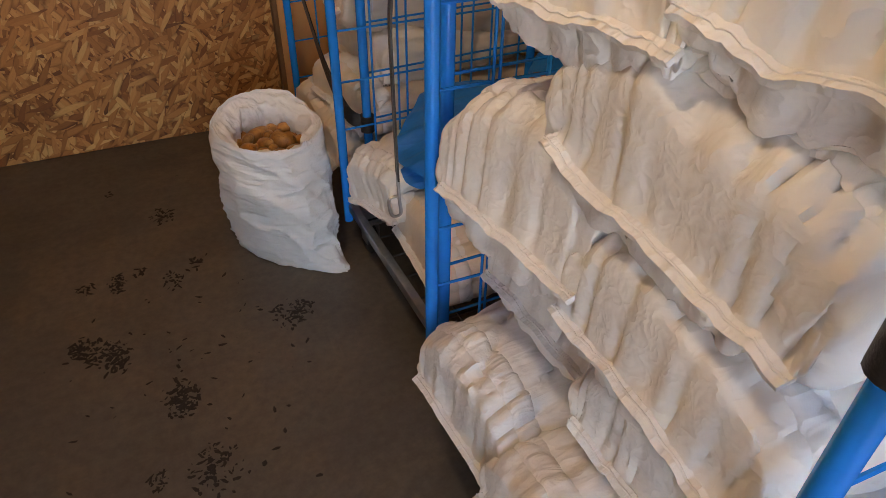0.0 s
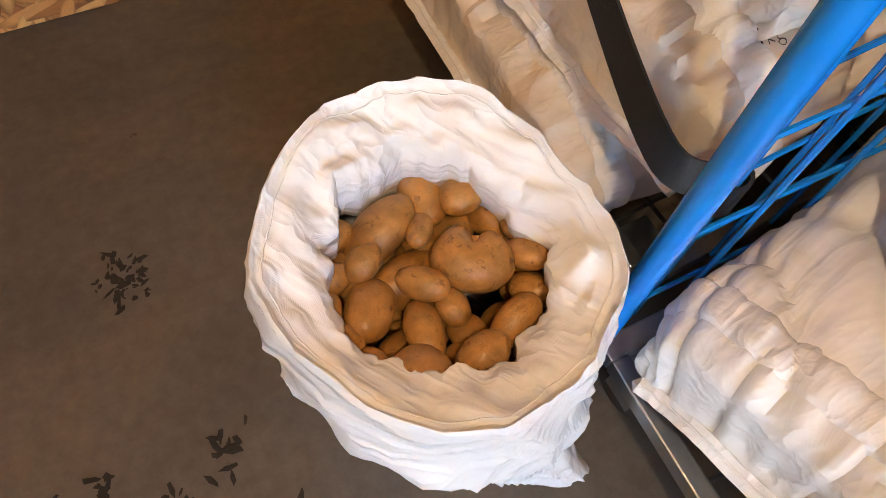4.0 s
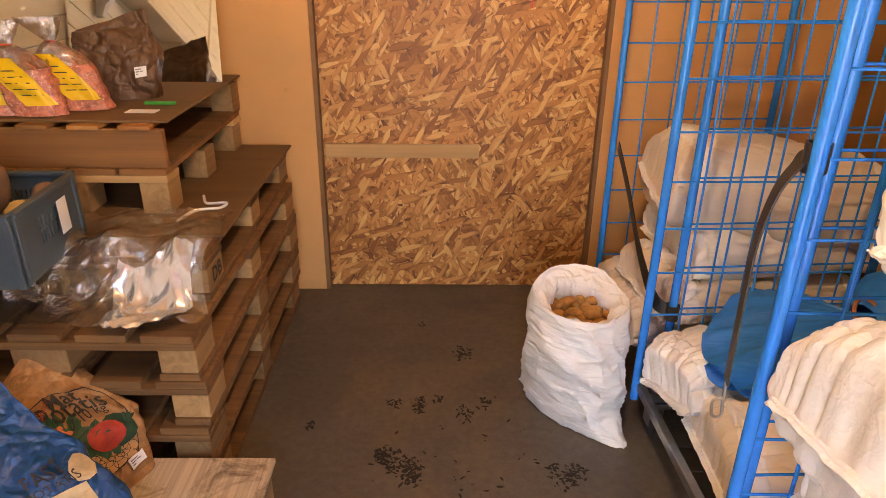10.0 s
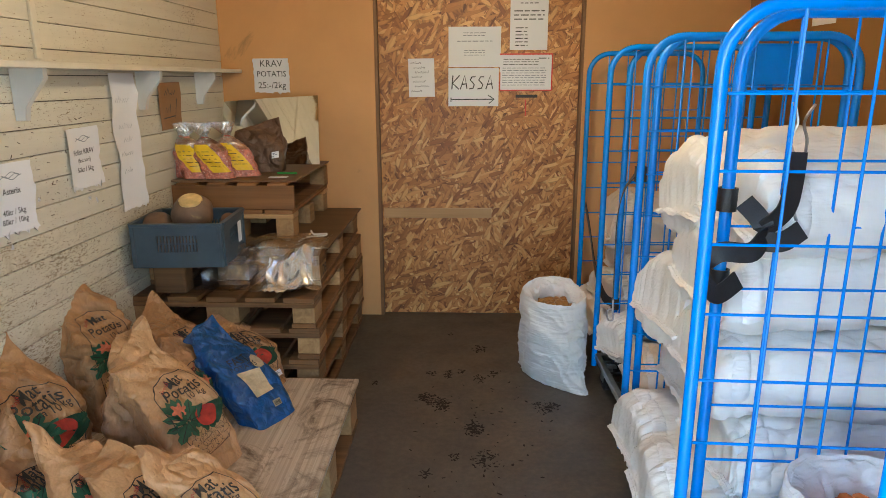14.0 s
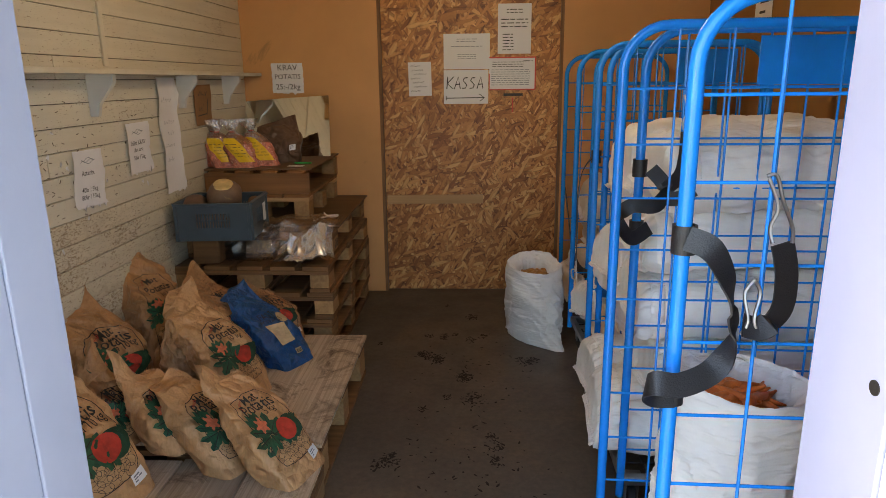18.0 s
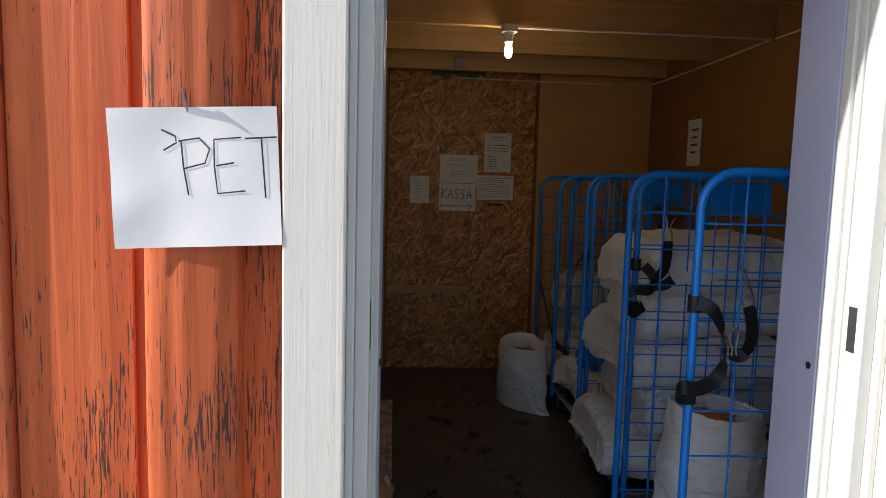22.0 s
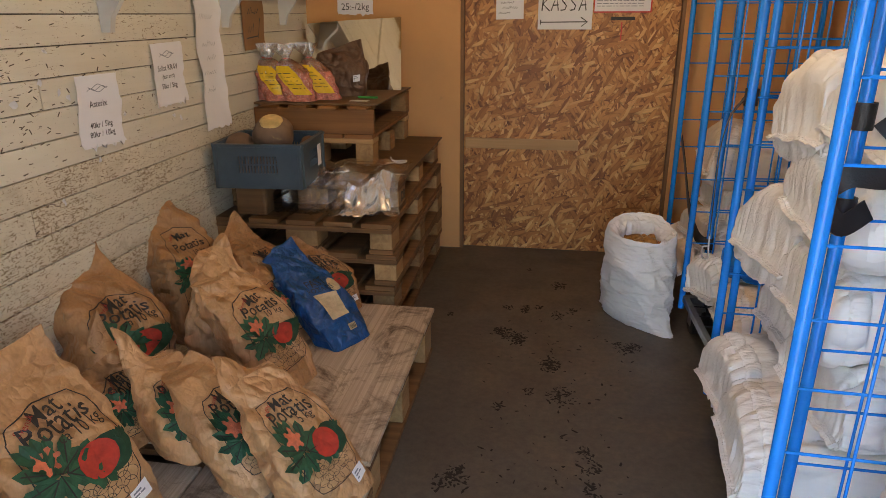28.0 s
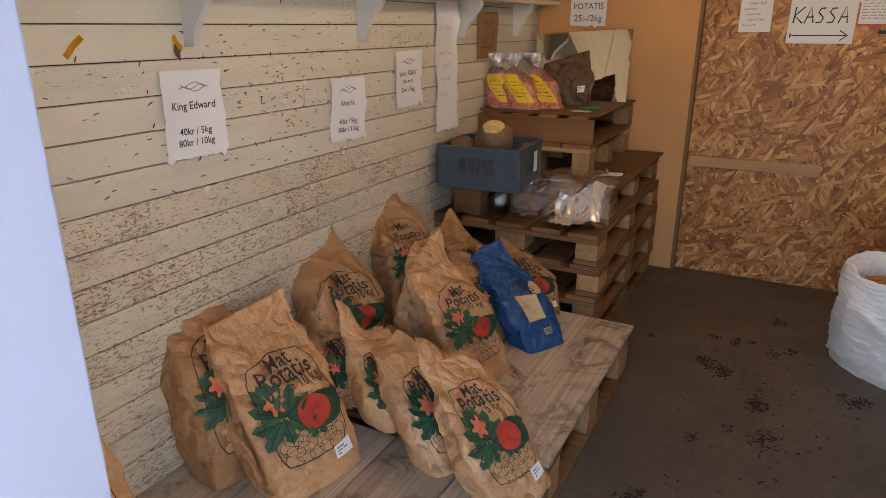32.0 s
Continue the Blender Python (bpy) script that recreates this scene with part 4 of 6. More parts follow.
sheet("price_sign", WEST(-0.557, 1.122), 0.24, 0.225, "torn handwritten price sheet for Snöboll on the boards", [
    (("pen", hand((('Sn"obo ll', -0.077, 0.018), ("5kg", -0.068, -0.045), ("40:-", 0.045, -0.032), ("10kg", -0.078, -0.1), ("80:-", 0.045, -0.09)), 0.034)), 0, 0, 0.0024, INK_PEN)],
    seed=19, torn=0.02, curl=0.012, group="price signs", category="sign")
sheet("long_note", WEST(1.432, 1.178, 0), 0.196, 0.56, "long pale handwritten paper strip on the board wall", [
    (("pen", scrawl(-0.06, 0.165, 6, 0.035, 1) + scrawl(-0.05, 0.06, 6, 0.033, 2) + scrawl(-0.02, 0.005, 4, 0.033, 3) + scrawl(-0.05, -0.05, 6, 0.03, 4) + scrawl(-0.04, -0.12, 4, 0.03, 5)), 0, 0, 0.0026, INK_GREY)], seed=21, curl=0.02, torn=0.02, group="price signs", category="note")
sheet("brown_card", WEST(1.875, 1.313, 1), 0.235, 0.215, "brown card with a handwritten price on the board wall", [
    (("pen", scrawl(-0.05, 0.05, 5, 0.045, 6) + scrawl(-0.06, -0.03, 3, 0.05, 7) + [[(0.05, -0.06), (0.075, 0.03)], [(-0.08, -0.055), (0.05, -0.05)]]), 0, 0, 0.005, INK_PEN)], PAPER_BROWN, seed=23, group="price signs", category="sign")
sheet("narrow_note", Matrix.Translation((XR - 0.001, 1.80, 1.81)) @ Euler((radians(90), 0, radians(-90))).to_matrix().to_4x4(), 0.2, 0.31, "white handwritten note on the ochre side wall", [
    (("bars", 4, 0.1), 0, 0.08, 0.05, INK_PEN)], seed=25, group="price signs", category="note")
for y, z, r, l in ((-0.30, 1.315, -44, 0.03), (-0.018, 1.318, 42, 0.023)):
    tb = bmesh.new()
    grid_mesh(tb, lambda u, v: Vector(((u - 0.5) * 0.015, (v - 0.5) * 2 * l, 0.001 + 0.006 * v ** 2 + 0.0015 * math.sin(9 * v))), 3, 12)
    bmesh.ops.solidify(tb, geom=tb.faces[:], thickness=0.0006)
    o = tagged(part("yellow_tape", tb, TAPE_YELLOW), "small torn piece of yellow tape on the board wall", "tape")
    o.matrix_basis = WEST(y, z, r)
tb = bmesh.new()
grid_mesh(tb, lambda u, v: Vector(((u - 0.5) * 0.017 * math.sin(math.pi * min(1, v * 0.9 + 0.12)), -0.042 * v, 0.003 + 0.008 * v * v + 0.004 * (u - 0.5) ** 2)), 5, 10)
bmesh.ops.solidify(tb, geom=tb.faces[:], thickness=0.0006)
o = tagged(part("dry_leaf", tb, simple("withered_brown", (0.17, 0.075, 0.03), 0.6)), "withered brown leaf hanging from the tape on the boards", "leaf")
o.matrix_basis = WEST(-0.026, 1.314, 8)
# open sign outside
oppet = sum([letter(c, -0.045 + (0.0 if i == 0 else 0.04 + 0.058 * (i - 1)), 0.0 if i else 0.045, 0.082 if i else 0.06) for i, c in enumerate(")PET")], [])
sheet("open_sign", Matrix.Translation((-1.004, -1.2945, 1.503)) @ Euler((radians(90), 0, 0)).to_matrix().to_4x4() @ pose(0, 0, 0, 0, 0, 2.5), 0.305, 0.257, "white paper sign lettered PET, nailed to the red batten outside", [
    (("pen", oppet), -0.018, -0.03, 0.003, INK_PEN)], seed=27, curl=0.004, category="sign")
nb = bmesh.new()
tube(nb, [(-1.015, -1.290, 1.60), (-1.022, -1.312, 1.658), (-1.0225, -1.314, 1.662)], [0.0022, 0.0022, 0.005], 8)
tagged(part("nail", nb, ZINC), "thin nail holding the paper sign", "nail")


# ---- roll cages ----
def wire(bm, a, b, r=0.0028):
    return tube(bm, [a, b], r, 6)


def roll_cage(px, py, depth, width, label, panels, skew=0.0, top=1.56):
    """A wheeled cage. Its two wired side frames stand across the aisle, at y = 0 and y = depth."""
    ob = thing("roll_cage", pose(px, py, 0, 0, 0, skew), label, "roll cage", "roll cages along the wall")
    for a in ((0, width, depth - 0.03, depth), (0, 0.025, 0.03, depth - 0.03), (width - 0.025, width, 0.03, depth - 0.03)):
        part("base_bar", boxed(a[0], a[1], a[2], a[3], 0.135, 0.165, bevel=0.003), ZINC, ob, "grey steel base bar")
    base = part("base_bar", boxed(0, width, 0, 0.03, 0.135, 0.165, bevel=0.003), ZINC, ob, "grey steel base bar")
    for k in range(1, 7):
        part("base_wire", wire(bmesh.new(), (width * k / 7, 0.03, 0.155), (width * k / 7, depth - 0.03, 0.155), 0.003), STEEL_DARK, base)
    for k in range(1, 7):
        part("base_wire", wire(bmesh.new(), (0.02, depth * k / 7, 0.15), (width - 0.02, depth * k / 7, 0.15), 0.003), STEEL_DARK, base)
    for cx in (0.05, width - 0.05):
        for cy in (0.06, depth - 0.06):
            cb = bmesh.new()
            box(cb, cx - 0.035, cx + 0.035, cy - 0.035, cy + 0.035, 0.125, 0.135)
            box(cb, cx - 0.022, cx - 0.018, cy - 0.018, cy + 0.03, 0.045, 0.125)
            box(cb, cx + 0.018, cx + 0.022, cy - 0.018, cy + 0.03, 0.045, 0.125)
            cas = part("castor", cb, ZINC, ob, "galvanised swivel castor")
            wb = bmesh.new()
            tube(wb, [(cx - 0.015, cy + 0.012, 0.05), (cx - 0.011, cy + 0.012, 0.05), (cx + 0.011, cy + 0.012, 0.05), (cx + 0.015, cy + 0.012, 0.05)], [0.044, 0.05, 0.05, 0.044], 20)
            part("wheel", wb, RUBBER, cas)
    for side, y in ((0, 0.0), (1, depth)):
        pts = [(0, y, 0.10), (0, y, top - 0.11)]
        pts += [(0.11 - 0.11 * math.cos(a), y, top - 0.11 + 0.11 * math.sin(a)) for a in [math.pi / 2 * k / 7 for k in range(1, 8)]]
        pts += [(width - 0.11 + 0.11 * math.sin(a), y, top - 0.11 + 0.11 * math.cos(a)) for a in [math.pi / 2 * k / 7 for k in range(0, 8)]]
        pts += [(width, y, 0.10)]
        fr = part("side_frame", tube(bmesh.new(), pts, 0.0132, 14), BLUE, ob, "bright blue bent-tube side frame")
        z = top - 0.155
        while z > 0.2:
            part("cross_wire", wire(bmesh.new(), (0.01, y, z), (width - 0.01, y, z), 0.0032), BLUE, fr)
            z -= 0.142
        nv = 5
        for k in range(1, nv + 1):
            x = width * k / (nv + 1)
            part("upright_wire", wire(bmesh.new(), (x, y - 0.005, 0.17), (x, y - 0.005, top - 0.005), 0.0032), BLUE, fr)
        if panels[side]:
            a, b = panels[side]
            part("sign_panel", boxed(a, b, y - 0.012, y - 0.0085, top - 0.15, top - 0.02, bevel=0.001), BLUE, fr, "flat blue name panel")
    return ob


CAGES = [(0.262, -0.68, 0.655, 0.80), (0.388, 0.142, 0.80, 0.66), (0.461, 0.995, 0.68, 0.62), (0.535, 1.712, 0.715, 0.62)]
cage_a = roll_cage(*CAGES[0], "blue wire roll cage with a carrot sack and straps", ((0.255, 0.5), None), skew=-2.4)
part("label_card", boxed(0.262, 0.36, -0.0145, -0.0123, 1.435, 1.53), PAPER, cage_a, "white label card")
cage_b = roll_cage(*CAGES[1], "blue wire roll cage stacked high with white sacks", ((0.30, 0.56), None), skew=-1.5)
cage_c = roll_cage(*CAGES[2], "blue wire roll cage holding beige sacks and a blue plastic bag", ((0.26, 0.50), None), skew=1.5)
cage_d = roll_cage(*CAGES[3], "blue wire roll cage in the far corner with white sacks", (None, None), skew=4)


# ---- pallets and the selling platform ----
def pallet(name, x0, y0, z0, w, l, h, label, turn=0.0, tops=5, mat=None, group="stacked pallets"):
    """A four-way pallet: length l along y, width w along x, corner at x0, y0."""
    mat = mat or PALLET
    ob = thing(name, pose(x0, y0, z0, 0, 0, turn), label, "pallet", group)
    t = 0.021
    bw = 0.145 if w > 0.7 else 0.1

    def board(nm, a):
        j = [random.uniform(-0.003, 0.003) for _ in range(4)]
        part(nm, boxed(a[0] + j[0], a[1] + j[1], a[2] + j[2], a[3] + j[3], a[4], a[5], bevel=0.0025), mat, ob)
    for k in range(3):
        c = (bw if k != 1 else 0.12)
        yy = (0, (l - c) / 2, l - c)[k]
        board("cross_board", (0, w, yy, yy + c, h - 2 * t, h - t - 0.0005))
        for i in range(3):
            b = 0.1 if i != 1 else 0.145
            xx = (0, (w - b) / 2, w - b)[i]
            part("block", boxed(xx + 0.002, xx + b - 0.002, yy + 0.004, yy + c - 0.004, t, h - 2 * t - 0.0005, bevel=0.004), PALLET_BLOCK, ob)
    for i in range(3):
        b = 0.1 if i != 1 else 0.145
        xx = (0, (w - b) / 2, w - b)[i]
        board("bottom_board", (xx, xx + b, 0, l, 0, t - 0.0005))
    gap = (w - tops * 0.13) / (tops - 1)
    for i in range(tops):
        xx = i * (0.13 + gap)
        board("deck_board", (xx, xx + 0.13, 0, l, h - t, h))
    return ob


PH = 0.135
for i in range(4):
    pallet("pallet", -1.602 + 0.008 * ((i * 7) % 3), 1.335 - 0.01 * ((i * 5) % 3), i * PH + 0.0005 * i, 0.795, 1.2, PH, "weathered grey-brown wooden pallet in a stack by the board wall", turn=-0.4 * (i % 2))
pallet("pallet", -1.60, 1.50, 4 * PH + 0.003, 0.785, 1.08, PH, "dusty wooden pallet carrying a brown board, on the stack", turn=0.6)
tagged(part("brown_board", boxed(-1.3, -0.80, 1.63, 2.58, 5 * PH + 0.0045, 5 * PH + 0.0125, bevel=0.002), PLY_BROWN), "dusty dark brown board laid on the pallets", "board")
stamp = text_bm("DB", 0.06, bold=0.0015)
for v in stamp.verts:
    v.co = Vector((-0.813, 1.578 + v.co.x, 4 * PH + 0.045 + v.co.y))
tagged(part("block_stamp", stamp, INK_BLACK), "black letters DB stamped on a pallet block", "stamp")
riser = thing("small_pallet", pose(-1.575, 1.79, 5 * PH + 0.0135), "small pale pallet used as a riser on the stack", "pallet", "stacked pallets")
for x in (0, 0.25, 0.49):
    for y in (0, 0.345, 0.685):
        part("block", boxed(x, x + 0.085, y, y + 0.1, 0, 0.098, bevel=0.003), PALLET_BLOCK, riser)
part("front_board", boxed(-0.005, 0.58, -0.006, 0.09, 0.0985, 0.12, bevel=0.002), BATTEN, riser)
part("back_board", boxed(-0.005, 0.58, 0.695, 0.79, 0.0985, 0.12, bevel=0.002), BATTEN, riser)
for k in range(4):
    part("deck_board", boxed(0.002 + 0.146 * k, 0.138 + 0.146 * k, -0.004, 0.79, 0.1205, 0.14, bevel=0.002), PALLET_WARM, riser)
plinth = thing("wooden_plinth", pose(-1.578, 1.795, 5 * PH + 0.0145 + 0.14), "warm brown open-sided wooden box with a board on top", "box")
part("front_panel", boxed(0, 0.585, 0, 0.02, 0, 0.115, bevel=0.002), PALLET_WARM, plinth)
part("back_panel", boxed(0, 0.585, 0.77, 0.79, 0, 0.115, bevel=0.002), PALLET_WARM, plinth)
part("inner_panel", boxed(0, 0.02, 0.021, 0.769, 0, 0.115, bevel=0.002), PALLET_WARM, plinth)
part("bottom_slat", boxed(0.3, 0.585, 0.021, 0.769, 0, 0.012), PALLET, plinth)
part("end_block", boxed(0.5, 0.583, 0.70, 0.769, 0.0125, 0.114), PALLET_BLOCK, plinth)
for k in range(4):
    part("top_slat", boxed(0.03 + 0.145 * k, 0.12 + 0.145 * k, -0.012, 0.79, 0.1155, 0.128, bevel=0.002), PALLET_WARM, plinth)
part("top_board", boxed(-0.02, 0.595, 0.02, 0.80, 0.1285, 0.137, bevel=0.002), PLY_BROWN, plinth)
TOPZ = 5 * PH + 0.0145 + 0.14 + 0.138

pallet("pallet", -1.598, 0.262, 0.0, 0.965, 1.01, 0.188, "low wooden pallet under a worn plywood sheet", tops=6, group="platform pallets")
tagged(part("plywood_sheet", boxed(-1.6, -0.622, 0.256, 1.278, 0.1885, 0.204, bevel=0.003), PLY_DIRTY), "soiled whitish plywood sheet on a pallet", "board")
pallet("pallet", -1.598, -0.95, 0.0, 0.985, 1.19, 0.135, "low wooden pallet near the doorway", tops=7, group="platform pallets")
for i in range(4):
    tagged(part("platform_board", boxed(-1.6 + 0.247 * i, -1.358 + 0.247 * i, -0.952, 0.245 - 0.012 * (i % 2), 0.1355, 0.149, bevel=0.003), PLY_DIRTY), "worn grey-brown platform board under paper sacks", "board", "platform boards")


# ---- sacks ----
def pillow_shape(L, W, H, seed, droop=0.02, taut=1.0):
    """A stuffed woven sack lying along x: round middle, wider flat sewn ends with corner ears, pleats running in from the seams."""
    def ridge(p, sharp):
        return max(0.0, 1 - abs(noise.noise(p)) * sharp) ** 2

    def f(u, v):
        th, a = 2 * math.pi * u, math.sin(math.pi * (v - 0.5))
        c, s = math.cos(th), math.sin(th)
        aa, way = abs(a), math.copysign(1, a)
        e = max(0.0, 1 - aa ** 12) ** 0.52
        end = max(0.0, (aa - 0.55) / 0.45)
        n = 2.5
        wide = W / 2 * (0.95 + 0.03 * noise.noise((a * 1.6, seed, 2)) + 0.03 * end ** 3 - 0.16 * max(0.0, (aa - 0.8) / 0.2) ** 3)
        y = math.copysign(abs(c) ** (2 / n), c) * wide
        z = math.copysign(abs(s) ** (2 / n), s) * H / 2 * e * (1.0 if s > 0 else 0.85)
        b = y / (W / 2)
        w, l = b * W / 2, a * L / 2
        lump = noise.noise((l * 4 + seed, w * 4, seed * 1.3 + s)) * 0.020 + noise.noise((l * 15 + seed, w * 15, seed + s * 1.5)) * 0.003
        warp = 1.1 * noise.noise((w * 4, l * 5, seed))
        pleat = -ridge((w * 21 + seed + warp, l * 2.6, seed + 2 * s), 2.2) * (0.007 + 0.014 * end ** 1.2)
        pleat -= ridge((w * 34 + seed + 2 * warp, l * 5, seed + 5 + 2 * s), 2.0) * (0.003 + 0.006 * end ** 1.4)
        d1, d2 = l * 0.75 + w * 0.66 * way, l * 0.66 - w * 0.75 * way
        fold = -ridge((d1 * 9 + seed + 1.2 * noise.noise((d2 * 4, seed, 3)), d2 * 1.7, seed + s), 3.2) * 0.016
        fold -= ridge((d2 * 12 + seed + 1.0 * noise.noise((d1 * 4, seed, 8)), d1 * 2.2, seed + 7 + s), 3.6) * 0.009
        fold -= ridge((d1 * 27 + seed, d2 * 5, seed + 11 + s), 3.4) * 0.003
        k = (lump + fold * taut) * min(1.0, e * 1.3) + pleat * (0.35 + 0.65 * e)
        over = max(0.0, aa - 0.92)
        x = (l - way * 0.7 * over * L / 2) * (1 + 0.012 * noise.noise((b * 2, seed, 1))) + way * 0.85 * pleat * (1 - e) * min(1.0, 3 * e) + way * end ** 5 * (0.010 * min(1.1, abs(b)) ** 5 - 0.008)
        dz = -droop * end ** 2 - 1.1 * over * L / 2 + 0.014 * end ** 3 * noise.noise((b * 1.7, seed, 5 + 3 * way)) + 0.006 * end ** 3 * noise.noise((b * 7, seed, 9 + 3 * way))
        return Vector((x, y + k * c * 0.7, z + k * s + dz + H * 0.42))
    return f


def sack(m, L, W, H, seed, label, material=None, group="stacked sacks", name="sack", text=""):
    ob = thing(name, m, label, "sack", group)
    H *= 1.16
    f = pillow_shape(L, W, H, seed)
    bm = bmesh.new()
    grid_mesh(bm, f, 150, 84, wrap=True)
    part("body", bm, material or SACK, ob)
    for e in (0, 1):
        way = -1 if e == 0 else 1
        line = []
        for k in range(49):
            p = (f(0.5 * k / 48, e) + f(1 - 0.5 * k / 48, e)) / 2
            line.append(p + Vector((way * 0.004, 0, 0)))
        wides = [Vector((way, 0, 0.7 * noise.noise((k * 0.16, seed, e)) - 0.6)) for k in range(49)]
        part("hem", ribbon(bmesh.new(), line, wides, 0.02, 0.008), HEM, ob, "folded and stitched sack hem")
        sb = bmesh.new()
        tube(sb, [p + Vector((way * 0.002, 0, 0.0045 + 0.0012 * (i % 2))) for i, p in enumerate(line)], 0.0016, 5)
        part("stitching", sb, HEM, ob)
        # raised seam a hand's breadth in from the end
        sm = bmesh.new()
        v0 = 0.225 if e == 0 else 0.775

        def g(u, v, v0=v0, way=way):
            uu = -0.04 + 0.58 * u
            vv = v0 + (v - 0.5) * 0.06 + 0.012 * noise.noise((u * 3, seed, way))
            p = f(uu, vv)
            nn = (f(uu + 0.01, vv) - f(uu - 0.01, vv)).cross(f(uu, vv + 0.01) - f(uu, vv - 0.01))
            nn = nn.normalized() if nn.length > 1e-9 else Vector((0, 0, 1))
            out = Vector((0, math.cos(2 * math.pi * uu), math.sin(2 * math.pi * uu)))
            nn = -nn if nn.dot(out) < 0 else nn
            return p + nn * (0.0065 * min(1.0, 6 * v, 6 * (1 - v)) - 0.0005)
        grid_mesh(sm, g, 80, 8)
        part("seam", sm, HEM, ob)
    if text:
        tb = text_bm(text, 0.034, shear=0.25, bold=-0.0006)
        for v in tb.verts:
            u, w = 0.36 - v.co.y * 0.9, 0.25 + v.co.x * 0.9
            v.co = f(u, w) + Vector((0, 0, 0.003))
        tagged(part("lettering", tb, INK_PEN, ob), kind="stuff")
    return ob


WL = "full white woven sack stacked in a roll cage"
LAYERS = [  # x, y, z, length, width, height, tilt about x and y, turn
    (0.725, 0.735, 0.165, 0.78, 0.43, 0.235, 0, 0, 3),
    (0.695, 0.36, 0.165, 0.80, 0.44, 0.24, 0, 2, -6),
    (0.84, 0.735, 0.38, 0.70, 0.43, 0.235, 0, 2, 2),
    (0.82, 0.36, 0.385, 0.74, 0.43, 0.24, 0, -1, 3),
    (0.775, 0.74, 0.578, 0.78, 0.44, 0.30, -3, 4, 6),
    (0.79, 0.365, 0.60, 0.78, 0.45, 0.24, 2, 0, -3),
    (0.81, 0.42, 0.82, 0.80, 0.52, 0.25, 2, -2, -2),
    (0.815, 0.63, 0.985, 0.80, 0.42, 0.29, -6, -3, 3),
    (0.83, 0.34, 1.03, 0.82, 0.40, 0.25, 6, 0, 4),
]
for i, (x, y, z, L, W, H, tx, ty, r) in enumerate(LAYERS):
    sack(pose(x, y, z, tx, ty, r), L, W, H, 1.7 * i + 3, WL)
SB = "full beige-white woven sack in a roll cage"
# third cage
sack(pose(0.80, 1.235, 0.165, 0, 0, -3), 0.64, 0.43, 0.19, 41, SB, SACK_BEIGE)
sack(pose(0.768, 1.545, 0.235, -13, -6, 13), 0.66, 0.31, 0.20, 43, "full white woven sack under a blue plastic bag", SACK)
# far cage
sack(pose(0.82, 2.08, 0.165, 0, 0, 0), 0.78, 0.60, 0.17, 45, SB, SACK_BEIGE)
sack(pose(0.865, 2.0, 0.275, 0, 4, 6), 0.76, 0.52, 0.18, 47, "beige sack in the far roll cage, marked 20kg", SACK_BEIGE, text="20kg")
sack(pose(0.935, 2.06, 0.42, 0, -3, 3), 0.70, 0.54, 0.22, 49, SB, SACK)
sack(pose(0.88, 2.07, 0.535, 4, 8, -5), 0.76, 0.52, 0.31, 51, SB, SACK_BEIGE)
# first cage
sack(pose(0.70, -0.50, 0.165, 3, 3, 4), 0.60, 0.27, 0.14, 53, "half-empty white sack on the base of a roll cage", SACK)


